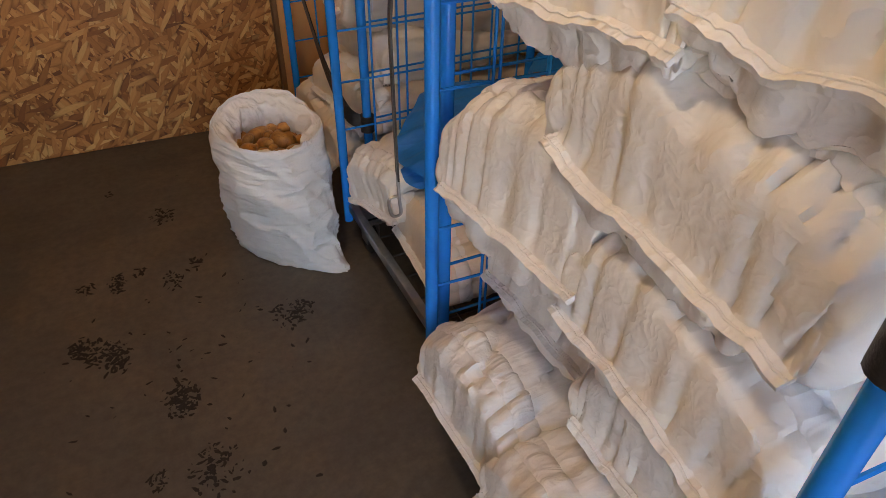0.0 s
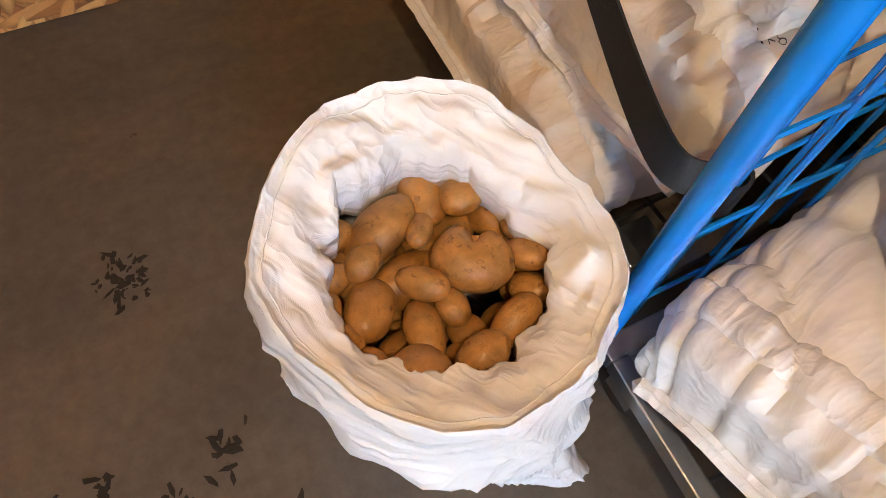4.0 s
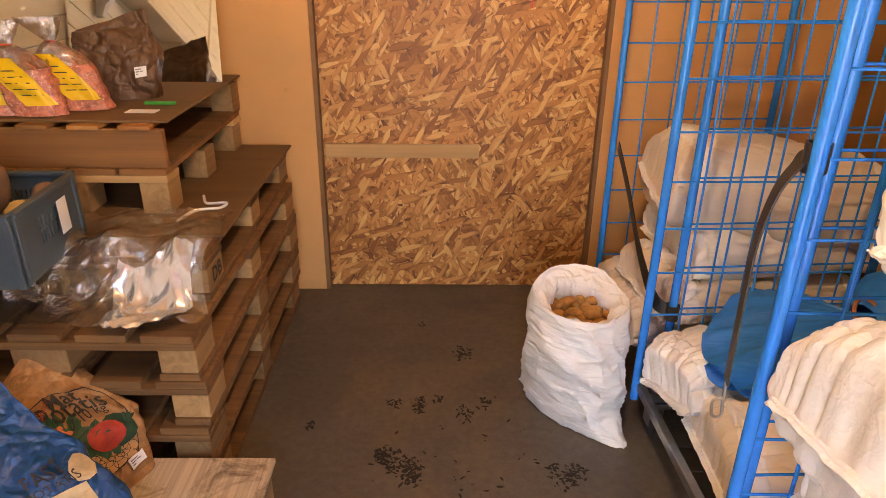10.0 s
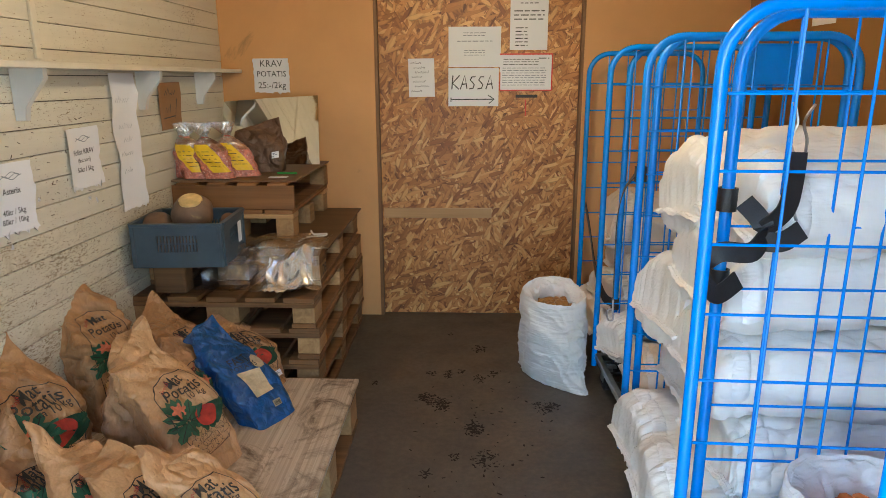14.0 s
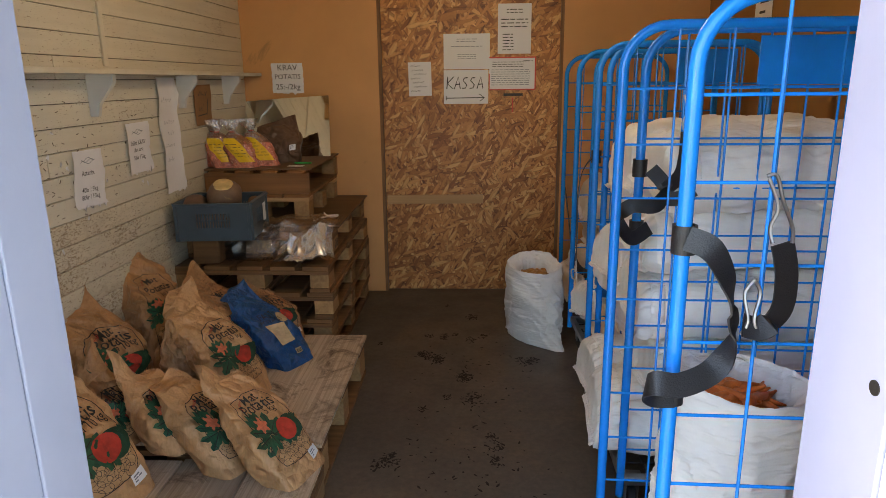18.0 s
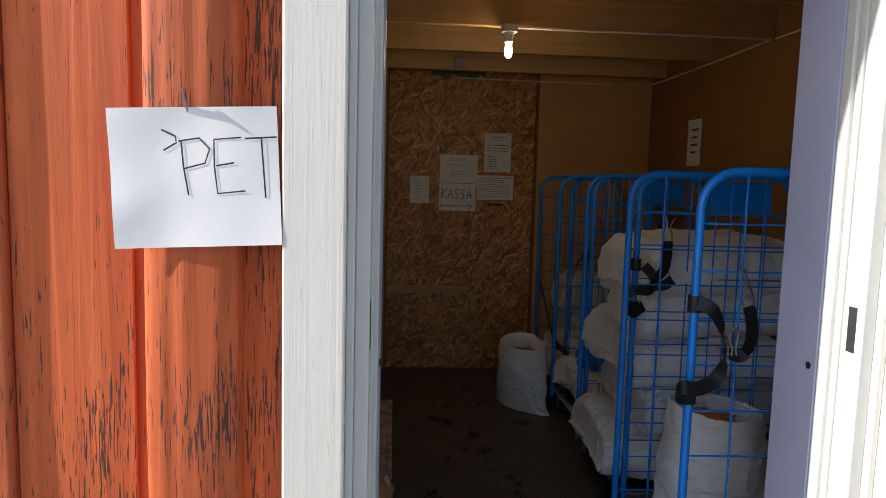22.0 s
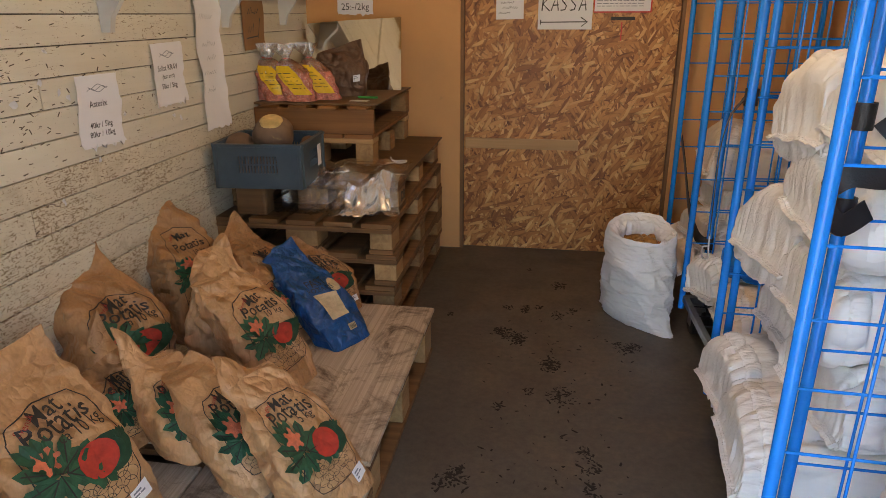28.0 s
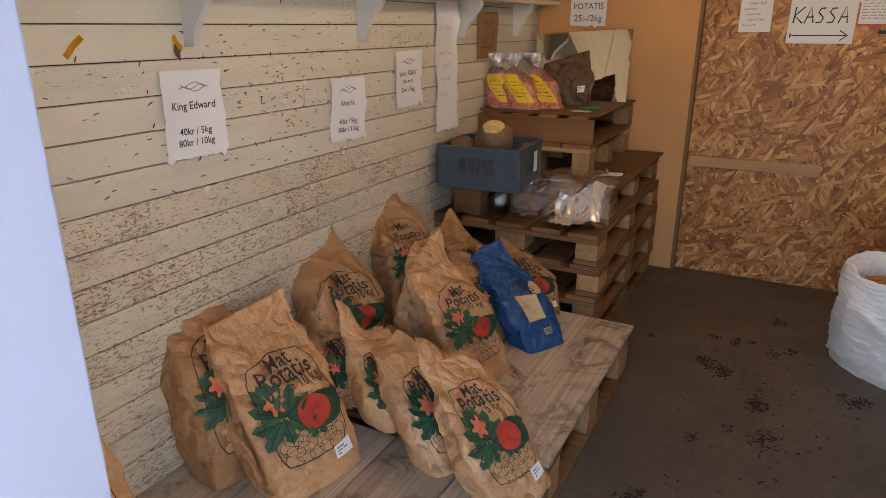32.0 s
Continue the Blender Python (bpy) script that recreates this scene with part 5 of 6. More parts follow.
def open_sack(m, H, rx, ry, seed, label, fill, name="open_sack", lean=(0, 0), rim=0.75, group=""):
    """A standing sack with its mouth rolled open. x is its broad way."""
    ob = thing(name, m, label, "sack", group)

    def f(u, v):
        th = 2 * math.pi * u
        c, s = math.cos(th), math.sin(th)
        inner = 0.0
        if v < 0.62:
            q = v / 0.62
            z = H * q
            belly = 1 + 0.10 * math.sin(math.pi * min(1, q * 1.05)) - (1 - rim) * q ** 3
            n = 2.6 - 0.5 * q
        elif v < 0.70:
            q = (v - 0.62) / 0.08
            z = H + 0.008 * math.sin(math.pi * q)
            belly = rim * (1 - 0.05 * q)
            n = 2.1
        else:
            q = (v - 0.70) / 0.30
            inner = min(1.0, q / 0.8)
            tuck = max(0.0, (q - 0.8) / 0.2)
            z = H - (H - fill) * (0.25 * inner + 0.75 * inner ** 2) - 0.06 * tuck
            sec = 2 * math.pi / 7
            poly = math.cos(sec / 2) / math.cos((th + seed + 0.35 * math.sin(2 * th + seed)) % sec - sec / 2)
            belly = rim * (0.95 - 0.27 * inner) * (1 + (poly - 0.96) * 1.3 * inner ** 2) * (1 + 0.10 * tuck)
            n = 2.1
        qz = max(0.0, min(1.0, z / H))
        ex = math.copysign(abs(c) ** (2 / n), c) * rx * belly
        ey = math.copysign(abs(s) ** (2 / n), s) * ry * belly
        ear = (1 - qz) ** 4 * abs(c) ** 6 * (1 if v < 0.62 else 0)
        ex += math.copysign(0.085 * ear, c)
        ey *= (1 - 0.5 * ear) * (1 - (0.42 * (1 - qz) ** 1.8 if v < 0.62 else 0))
        mean = (rx + ry) / 2
        slant = z * 11 + 1.6 * math.sin(th + seed)
        wr = noise.noise((c * 1.6 + seed, s * 1.6, slant * 0.7)) * 0.013
        wr += (1 - abs(noise.noise((c * 1.8 + seed, s * 1.8 + 2, slant * 0.95)))) ** 5 * 0.014 - 0.004
        wr += (1 - abs(noise.noise((c * 3.6 + seed, s * 3.6 + 5, slant * 1.9)))) ** 6 * 0.006
        wr += noise.noise((c * 5 + seed, s * 5, slant * 2.4)) * 0.0025
        wave = 0.012 * noise.noise((c * 1.2 + seed, s * 1.2, 3)) + 0.004 * (1 - abs(noise.noise((c * 2.4 + seed, s * 2.4, 9)))) ** 4
        fac = -abs(noise.noise((c * 3.2 + seed, s * 3.2, 14 + inner))) * 0.03 * inner - abs(noise.noise((c * 7 + seed, s * 7, 4 + inner * 2))) * 0.012 * inner
        k = 1 + wr / mean * (1 - 0.5 * inner) * (1 - 0.72 * qz ** 4) + (fac + wave * (1 if v >= 0.55 else 0)) / mean * (0.8 if v >= 0.55 else 0)
        z2 = z + wave * 1.1 * qz ** 5 - 0.006 * inner * math.cos(5 * th + 1) + (0.012 * noise.noise((c * 4 + seed, s * 4, inner * 3)) if v > 0.66 else 0)
        z2 += 0.026 * qz ** 4 * (0.6 * s - 0.8 * c)
        if v == 0:
            z2 = 0.002
        return Vector((ex * k + lean[0] * qz, ey * k + lean[1] * qz, max(0.002, z2)))
    bm = bmesh.new()
    vs = grid_mesh(bm, lambda u, v: f(u, v * 0.62), 128, 60, wrap=True)
    bm.faces.new(vs[0][::-1])
    part("body", bm, SACK_OPEN, ob)
    bm = bmesh.new()
    grid_mesh(bm, lambda u, v: f(u, 0.62 + 0.38 * v), 160, 40, wrap=True)
    part("rolled_mouth", bm, HEM, ob, "loosely folded open mouth of the sack")
    sb = bmesh.new()
    tube(sb, [f(k / 120, 0.725) + Vector((0, 0, 0.002 + 0.0012 * (k % 2))) for k in range(120)], 0.0008, 5, closed=True)
    part("stitching", sb, HEM, ob)
    return ob, f


def tuber(seed, lx, ly, lz, heart=False):
    bm = bmesh.new()
    bmesh.ops.create_icosphere(bm, subdivisions=3, radius=1)
    for v in bm.verts:
        p = v.co.copy()
        k = 1 + 0.12 * noise.noise(p * 0.9 + Vector((seed, 0, 0))) + 0.02 * noise.noise(p * 3 + Vector((seed, 3, 0)))
        if heart:
            k *= 1 - 0.5 * math.exp(-(p.x / 0.2) ** 2) * max(0, p.y * 0.9 + 0.3) - 0.18 * max(0, -p.y)
        v.co = Vector((p.x * lx * k, p.y * ly * k, p.z * lz * k))
    return bm


# sack of potatoes on the floor
SX, SY = 0.25, 1.742
potato_sack, psf = open_sack(pose(SX, SY, 0.001, 0, 0, -53), 0.44, 0.152, 0.140, 6.1, "open white woven sack of potatoes standing on the floor", 0.408, rim=1.0, lean=(0.0, 0.0))
P_MESH = [mesh_of("potato", tuber(i * 2.3, 0.029 + 0.004 * (i % 3), 0.0205 + 0.0015 * ((i * 2) % 3), 0.0195 + 0.0015 * (i % 2)), POTATO) for i in range(6)]
rnd = random.Random(4)
HEART = (SX + 0.038, SY + 0.004, 0.378)
pile = [(*HEART, 0.033)]
for k in range(100):
    best = None
    size = rnd.choice((0.68, 0.8, 0.9, 1.0, 1.1, 1.25))
    R = 0.0205 * size
    for tries in range(40):
        a, rad = rnd.uniform(0, 6.283), (0.118 - R) * math.sqrt(rnd.random())
        x, y = SX + rad * math.cos(a), SY + 0.008 + rad * math.sin(a)
        h = 0.30
        for px, py, pz, pr in pile:
            d2 = (px - x) ** 2 + (py - y) ** 2
            if d2 < (R + pr) ** 2:
                h = max(h, pz + math.sqrt((R + pr) ** 2 - d2) * 0.98)
        if best is None or h < best[2]:
            best = (x, y, h)
    if best[2] > 0.383:
        continue
    pile.append((*best, R))
    ob = new("potato", P_MESH[k % 6])
    ob.matrix_basis = pose(*best, rnd.uniform(-20, 20), rnd.uniform(-25, 25), rnd.uniform(0, 360)) @ Matrix.Scale(size * 0.92, 4)
    tagged(ob, "yellow-brown potato with dark spots in an open sack", "potato", "potatoes in the sack")
hp = new("potato", mesh_of("potato", tuber(9.1, 0.05, 0.045, 0.036, True), POTATO))
hp.matrix_basis = pose(*HEART, 14, 4, -28) @ Matrix.Scale(0.8, 4)
tagged(hp, "large heart-shaped potato in an open sack", "potato", "potatoes in the sack")

# sack of carrots in the first cage
carrot_sack, _ = open_sack(pose(0.605, -0.19, 0.168, 0, 0, 12), 0.50, 0.185, 0.15, 15.3, "open white woven sack of carrots in a roll cage", 0.44, rim=0.95)
C_BM = bmesh.new()
tube(C_BM, [(0, 0, 0), (0.01, 0, 0), (0.05, 0.003, 0), (0.11, 0, 0), (0.16, 0.004, 0)], [0.008, 0.016, 0.015, 0.011, 0.003], 10)
C_MESH = mesh_of("carrot", C_BM, CARROT)
for k in range(26):
    a, rad = rnd.uniform(0, 6.28), 0.05 * math.sqrt(rnd.random())
    ob = new("carrot", C_MESH)
    ob.matrix_basis = pose(0.605 + rad * math.cos(a), -0.19 + rad * math.sin(a), 0.168 + 0.455 + rnd.uniform(-0.015, 0.02), rnd.uniform(-20, 20), rnd.uniform(-14, 14), rnd.uniform(-60, 60)) @ Matrix.Translation((-0.07, 0, 0)) @ Matrix.Scale(0.9, 4)
    tagged(ob, "orange carrot lying in an open sack", "carrot", "carrots in the sack")

# blue plastic bag with a tied neck, its skirt spread over the sack
bb = thing("blue_plastic_bag", pose(0.985, 1.50, 0.485), "blue plastic bag with a tied neck slumped over sacks", "plastic bag")
RIM = smooth_line([(-0.17, 0.26, -0.02), (-0.30, 0.16, -0.01), (-0.43, 0.02, -0.03), (-0.465, -0.10, -0.06), (-0.40, -0.19, -0.08), (-0.27, -0.255, -0.095), (-0.10, -0.27, -0.10)], 10)


def skirt(u, v):
    """The pleated skirt, flattened: over from rim start to rim end, and back underneath."""
    over = u < 0.5
    t = 2 * u if over else 2 - 2 * u
    k = t * (len(RIM) - 1)
    i = min(int(k), len(RIM) - 2)
    r = RIM[i].lerp(RIM[i + 1], k - i)
    q = v * (1 + 0.05 * noise.noise((t * 6, over * 3, 2)))
    pleat = 0.036 * noise.noise((t * 7 + 0.5 * v, over * 5, 1)) + 0.016 * noise.noise((t * 17, over * 5, v * 1.2)) + 0.006 * noise.noise((t * 20, v * 14, 5))
    lift = 0.022 * math.sin(math.pi * min(1.0, q)) ** 0.8 + pleat * (0.3 + 0.7 * q)
    p = r * q
    return Vector((p.x, p.y, p.z + lift + 0.012 * (1 - q) - (0.0 if over else 0.010 + 0.012 * math.sin(math.pi * t))))


bm = bmesh.new()
grid_mesh(bm, lambda u, v: skirt(u, 0.05 + 0.95 * v), 160, 40, wrap=True)
part("skirt", bm, BLUE_BAG, bb, "spread pleated mouth of the bag")
bm = bmesh.new()
tube(bm, [(0.035 * math.cos(k * 0.45) + 0.005, 0.03 * math.sin(k * 0.45), 0.03 + 0.035 * math.sin(k * 0.45)) for k in range(14)], 0.006, 6, closed=True)
part("tie", bm, simple("brown_twine", (0.30, 0.13, 0.06), 0.7), bb, "brown twine round the neck")
bm = bmesh.new()
grid_mesh(bm, lambda u, v: Vector((0.02 + 0.30 * v, 0.02, 0.0)) + Vector((0, math.cos(2 * math.pi * u), 0.55 * math.sin(2 * math.pi * u))) * (0.03 + 0.17 * math.sin(math.pi * min(1.0, 0.04 + v * 0.93)) ** 0.7) * (1 + 0.16 * noise.noise((math.cos(2 * math.pi * u) * 2, math.sin(2 * math.pi * u) * 2, v * 1.5)) + 0.06 * noise.noise((u * 19, v * 3, 3))), 80, 30, wrap=True)
part("body", bm, BLUE_BAG, bb)


# ---- paper bags of potatoes ----
def lattice(i, j, seed):
    return noise.noise((i * 0.731 + seed, j * 0.917 - seed, 0.37 * (i + j) + seed * 1.9))


def facets(s, t, cell, seed):
    """Height of crumpled paper: flat triangles between random points."""
    s, t = s / cell, t / cell
    a, b = s + t * 0.5, t
    i, j = math.floor(a), math.floor(b)
    fa, fb = a - i, b - j
    if fa + fb < 1:
        return lattice(i, j, seed) * (1 - fa - fb) + lattice(i + 1, j, seed) * fa + lattice(i, j + 1, seed) * fb
    return lattice(i + 1, j + 1, seed) * (fa + fb - 1) + lattice(i, j + 1, seed) * (1 - fa) + lattice(i + 1, j, seed) * (1 - fb)


def paper_sack(m, w, d, h, lean, seed, label, material=None, prints=True, kilos="10 kg", crumple=1.0, twist=0.0, group="paper potato bags", blue=False):
    """A standing paper bag, front towards local -y, leaning back by shear."""
    material = material or KRAFT
    ob = thing("paper_bag", m, label, "paper bag", group)
    tl = math.tan(radians(lean))

    def shape(x_or_c, s_or_y, q, direct=False):
        hw = w / 2 * (1 - 0.05 * (1 - q) ** 3 + 0.07 * math.sin(math.pi * q) - (0.95 * crumple - 0.5) * max(0, q - 0.52) ** 1.25)
        dd = d * (1.0 + 0.15 * math.sin(math.pi * min(1, q * 1.6)) - 0.28 * q ** 1.5 - 0.66 * min(1.0, max(0, (q - 0.5) / 0.4)) ** 1.1)
        return hw, dd

    def finish(x, y, q):
        z = h * q
        n = Vector((x * 7 + seed, y * 7, z * 6 + seed))
        hw, dd = shape(0, 0, q)
        warp = noise.noise_vector(Vector((x * 6, y * 6, z * 6 + seed)))
        sp, tp = x + 1.2 * y + 0.03 * warp.x, z + 0.03 * warp.y + 0.25 * x
        up = min(1.0, 0.4 + 1.2 * max(0.0, q - 0.2)) * (0.5 + 0.5 * crumple)
        bulge = 1.15 * (facets(sp, tp, 0.085, seed) * 0.034 + facets(sp + 0.4 * tp, tp - 0.3 * sp, 0.045, seed + 5) * 0.017 + facets(sp - 0.5 * tp, tp, 0.022, seed + 9) * 0.006) * up
        ox, oy = max(-1.0, min(1.0, x / hw)), max(-1.0, min(1.0, y / (dd / 2 + 0.001)))
        cr = noise.noise_vector(n * 0.5) * 0.018 * crumple * q
        cr.x += bulge * ox * abs(ox) ** 3
        cr.y += bulge * oy * abs(oy)
        slump = 0.7 * max(0.0, crumple - 0.7) * max(0.0, q - 0.5) ** 1.6 * h
        top = max(0, q - 0.86) / 0.14
        zz = z * math.cos(radians(lean) * 0.6) + cr.z * 0.6 * min(1, q * 4) + top * 0.05 * (crumple - 0.4) * noise.noise((x * 9 + seed, 3, seed)) + top * 0.05 * crumple * x / max(hw, 0.01) * math.sin(seed * 3) - slump * 0.25
        return Vector((x + cr.x + twist * q * 0.1, y + d / 2 + z * tl + cr.y * min(1, q * 6 + 0.3) + slump - top * 0.012 * math.sin(seed), max(0.0, zz)))

    def f(u, q):
        hw, dd = shape(0, 0, q)
        th = 2 * math.pi * u
        c, s = math.cos(th), math.sin(th)
        n = 5 if q < 0.7 else 3.2
        x = math.copysign(abs(c) ** (2 / n), c) * hw
        y = math.copysign(abs(s) ** (2 / n), s) * dd / 2
        if abs(c) > 0.75 and q > 0.25:
            x *= 1 - 0.10 * min(1, (q - 0.25) * 2) * (1 - abs(s)) ** 2
        return finish(x, y, q)

    def front(X, q, off=0.0022):
        q, off = 0.05 + 0.84 * q, 1.5 * off + 0.002
        hw, dd = shape(0, 0, q)
        n = 5 if q < 0.7 else 3.2
        x = X * hw
        y = -dd / 2 * max(0.02, 1 - min(0.999, abs(X)) ** n) ** (1 / n)
        p = finish(x, y, q)
        return p + Vector((0, -off, off * 0.3))
    bm = bmesh.new()
    vs = grid_mesh(bm, lambda u, v: f(u, 0.88 * v), 140, 84, wrap=True)
    bm.faces.new(vs[0][::-1])
    part("body", bm, material, ob)
    bm = bmesh.new()
    vs = grid_mesh(bm, lambda u, v: f(u, 0.88 + 0.12 * v), 140, 12, wrap=True)
    for i in range(1, 70):
        a, b = vs[-1][i], vs[-1][(140 - i) % 140]
        a2, b2 = vs[-1][i + 1], vs[-1][(140 - i - 1) % 140]
        if len({a, b, a2, b2}) == 4:
            try:
                bm.faces.new((a, a2, b2, b))
            except ValueError:
                pass
    part("folded_top", bm, material, ob)

    def decal(nm, polys, ink, off):
        db = bmesh.new()
        for poly in polys:
            try:
                db.faces.new([db.verts.new(front(x, q, off)) for x, q in poly])
            except ValueError:
                pass
        o = part(nm, db, ink, ob)
        if len(polys) > 20:
            tagged(o, kind="stuff")
    ar = w / 2 / h

    def disc(cx, cy, rx, ry, n=18, r0=0.0, rot=0.0):
        out = []
        rings = [r0 + (1 - r0) * k / 3 for k in range(4)] if r0 == 0 else [r0, 1]
        ca, sa = math.cos(rot), math.sin(rot)
        pt = lambda r, a: (cx + (rx * r * math.cos(a) * ca - ry * r * math.sin(a) * sa), cy + (rx * r * math.cos(a) * sa + ry * r * math.sin(a) * ca) * ar)
        for r1, r2 in zip(rings, rings[1:]):
            for k in range(n):
                a, b = 2 * math.pi * k / n, 2 * math.pi * (k + 1) / n
                out.append([pt(r1, a), pt(r2, a), pt(r2, b), pt(r1, b)] if r1 > 0 else [pt(0, 0), pt(r2, a), pt(r2, b)])
        return out

    def leaf(cx, cy, ang, ln, wd):
        ca, sa = math.cos(ang), math.sin(ang)
        pr = [(0, 0), (0.25, 0.8), (0.5, 1), (0.62, 0.62), (0.8, 0.7), (1, 0), (0.8, -0.7), (0.62, -0.62), (0.5, -1), (0.25, -0.8)]
        P = [(cx + (a * ln * ca - b * wd * sa), cy + (a * ln * sa + b * wd * ca) * ar) for a, b in pr]
        mid = len(pr) // 2
        return [[P[0], P[k], P[k + 1]] for k in range(1, 5)] + [[P[0], P[k], P[k + 1]] for k in range(5, 9)]

    def line(pts, wd):
        out = []
        for (x1, y1), (x2, y2) in zip(pts, pts[1:]):
            dx, dy = x2 - x1, (y2 - y1) / ar
            l = math.hypot(dx, dy) or 1
            ox, oy = -dy / l * wd / 2, dx / l * wd / 2 * ar
            out.append([(x1 - ox, y1 - oy), (x2 - ox, y2 - oy), (x2 + ox, y2 + oy), (x1 + ox, y1 + oy)])
        return out

    def words(body, cx, cy, size, ink, off=0.0046, bold=0.0, shear=0.0, rot=0.0):
        tb = text_bm(body, size, bold=bold, shear=shear)
        ca, sa = math.cos(rot), math.sin(rot)
        for v in tb.verts:
            x, y = v.co.x * ca - v.co.y * sa, v.co.x * sa + v.co.y * ca
            v.co = front(cx + x / (w / 2), cy + y / h, off)
        tagged(part("lettering", tb, ink, ob), kind="stuff")
    if prints and not blue:
        k = [(-0.7, 0.24), (-0.62, 0.17), (-0.3, 0.15), (0.55, 0.155), (0.7, 0.22), (0.74, 0.5), (0.7, 0.72), (0.55, 0.8), (0, 0.83), (-0.55, 0.8), (-0.7, 0.72), (-0.74, 0.5), (-0.7, 0.24)]
        fine = [(a[0] + (b[0] - a[0]) * t / 6, a[1] + (b[1] - a[1]) * t / 6) for a, b in zip(k, k[1:]) for t in range(6)] + [k[-1]]
        decal("border_line", line(fine, 0.018), INK_BLACK, 0.0026)
        pot = []
        r2 = random.Random(int(seed * 10))
        fills = []
        for row, (yy, cnt) in enumerate(((0.195, 5), (0.245, 6), (0.295, 5), (0.325, 5))):
            for i in range(cnt):
                cx = -0.56 + 1.12 * (i + 0.5 * (row % 2) + 0.3) / cnt
                if abs(cx) < 0.62:
                    rx, ry, ro = r2.uniform(0.14, 0.18), r2.uniform(0.10, 0.125), r2.uniform(-0.5, 0.5)
                    fills += disc(cx, yy, rx, ry, 14, 0, ro)
                    pot += disc(cx, yy, rx, ry, 16, 0.93, ro)
        decal("printed_scatter", fills, INK_TAN, 0.0024)
        decal("outline_scatter", pot, INK_BLACK, 0.0031)
        lv = []
        for i in range(9):
            lv += leaf(-0.38 + 0.1 * math.sin(i), 0.47 + 0.01 * math.cos(i * 2), 0.4 + i * 0.72, 0.60 if i % 2 else 0.5, 0.15)
        for i in range(5):
            lv += leaf(-0.1 + 0.08 * i, 0.43, 0.9 - i * 0.75, 0.50, 0.13)
        for i in range(4):
            lv += leaf(-0.5 + 0.03 * i, 0.5, 1.15 + 0.32 * i, 0.62, 0.12)
        veins = []
        for i in range(9):
            a, r = 0.4 + i * 0.72, 0.52 if i % 2 else 0.42
            cx, cy = -0.38 + 0.1 * math.sin(i), 0.47 + 0.01 * math.cos(i * 2)
            veins += line([(cx, cy), (cx + r * math.cos(a), cy + r * math.sin(a) * ar)], 0.022)
        decal("leaf_veins", veins, INK_BLACK, 0.0052)
        decal("printed_leaves", lv, INK_GREEN, 0.0045)
        dg = disc(0.40, 0.42, 0.40, 0.36, 16)
        for i in range(5):
            dg += leaf(0.62, 0.44, 1.2 - 0.35 * i + 0.8, 0.26, 0.06)
        decal("dark_leaves", dg, INK_DGREEN, 0.0038)
        decal("red_potato", disc(0.20, 0.43, 0.34, 0.32, 14, 0, 0.3), INK_RED, 0.0062)
        fl = []
        for i in range(6):
            fl += leaf(-0.43, 0.575, i * 1.047, 0.23, 0.065)
        decal("printed_flower", fl, INK_CORAL, 0.0064)
        sz = w * 0.2
        words("Mat", 0.02, 0.735, sz * 0.9, INK_BLACK, bold=0.0004, rot=0.05)
        words("Potatis", 0.02, 0.655, sz * 1.04, INK_BLACK, bold=0.0004, rot=-0.05)
        words(("ca " if w > 0.27 else "") + kilos, 0.25, 0.60, sz * 0.6, INK_BLACK, rot=-0.06)
        words("Svensk", -0.33, 0.755, sz * 0.36, INK_RED, rot=0.5)
    if blue:
        decal("printed_panel", [[(-0.4 + 0.08 * i, q), (-0.32 + 0.08 * i, q), (-0.32 + 0.08 * i, q + 0.055), (-0.4 + 0.08 * i, q + 0.055)] for i in range(10) for q in (0.29, 0.345, 0.40, 0.455, 0.51)], INK_CREAM, 0.003)
        decal("cream_patch", disc(0.55, 0.62, 0.3, 0.2, 10), INK_CREAM, 0.003)
        words("FAST", -0.05, 0.66, w * 0.17, INK_BLACK, rot=0.05)
        words("POTATIS", -0.05, 0.595, w * 0.12, INK_BLACK, rot=0.05)
        decal("barcode", [[(0.1 + 0.03 * i, 0.12), (0.115 + 0.03 * i, 0.12), (0.115 + 0.03 * i, 0.17), (0.1 + 0.03 * i, 0.17)] for i in range(9)], INK_BLACK, 0.0042)
        decal("barcode_field", [[(0.06, 0.105), (0.4, 0.105), (0.4, 0.185), (0.06, 0.185)]], INK_CREAM, 0.003)
    return ob, decal, front


def sticker(ob, decal, cx=0.48, cy=0.12, sx=0.2, sy=0.045, rot=0.15):
    pl = lambda a, b: (cx + a * sx, cy + b * sy + a * rot * sy)
    decal("label", [[pl(-1 + 0.5 * i, -1), pl(-0.5 + 0.5 * i, -1), pl(-0.5 + 0.5 * i, 1), pl(-1 + 0.5 * i, 1)] for i in range(4)], PAPER, 0.0046)
    decal("label_text", [[pl(a, b), pl(a + l, b), pl(a + l, b + 0.22), pl(a, b + 0.22)] for a, b, l in ((-0.8, 0.4, 0.9), (-0.8, -0.05, 0.6), (-0.1, -0.05, 0.5), (-0.8, -0.5, 0.4))], INK_GREY, 0.0056)


def facing(x, y, z, yaw):
    return pose(x, y, z, 0, 0, 90 + yaw)


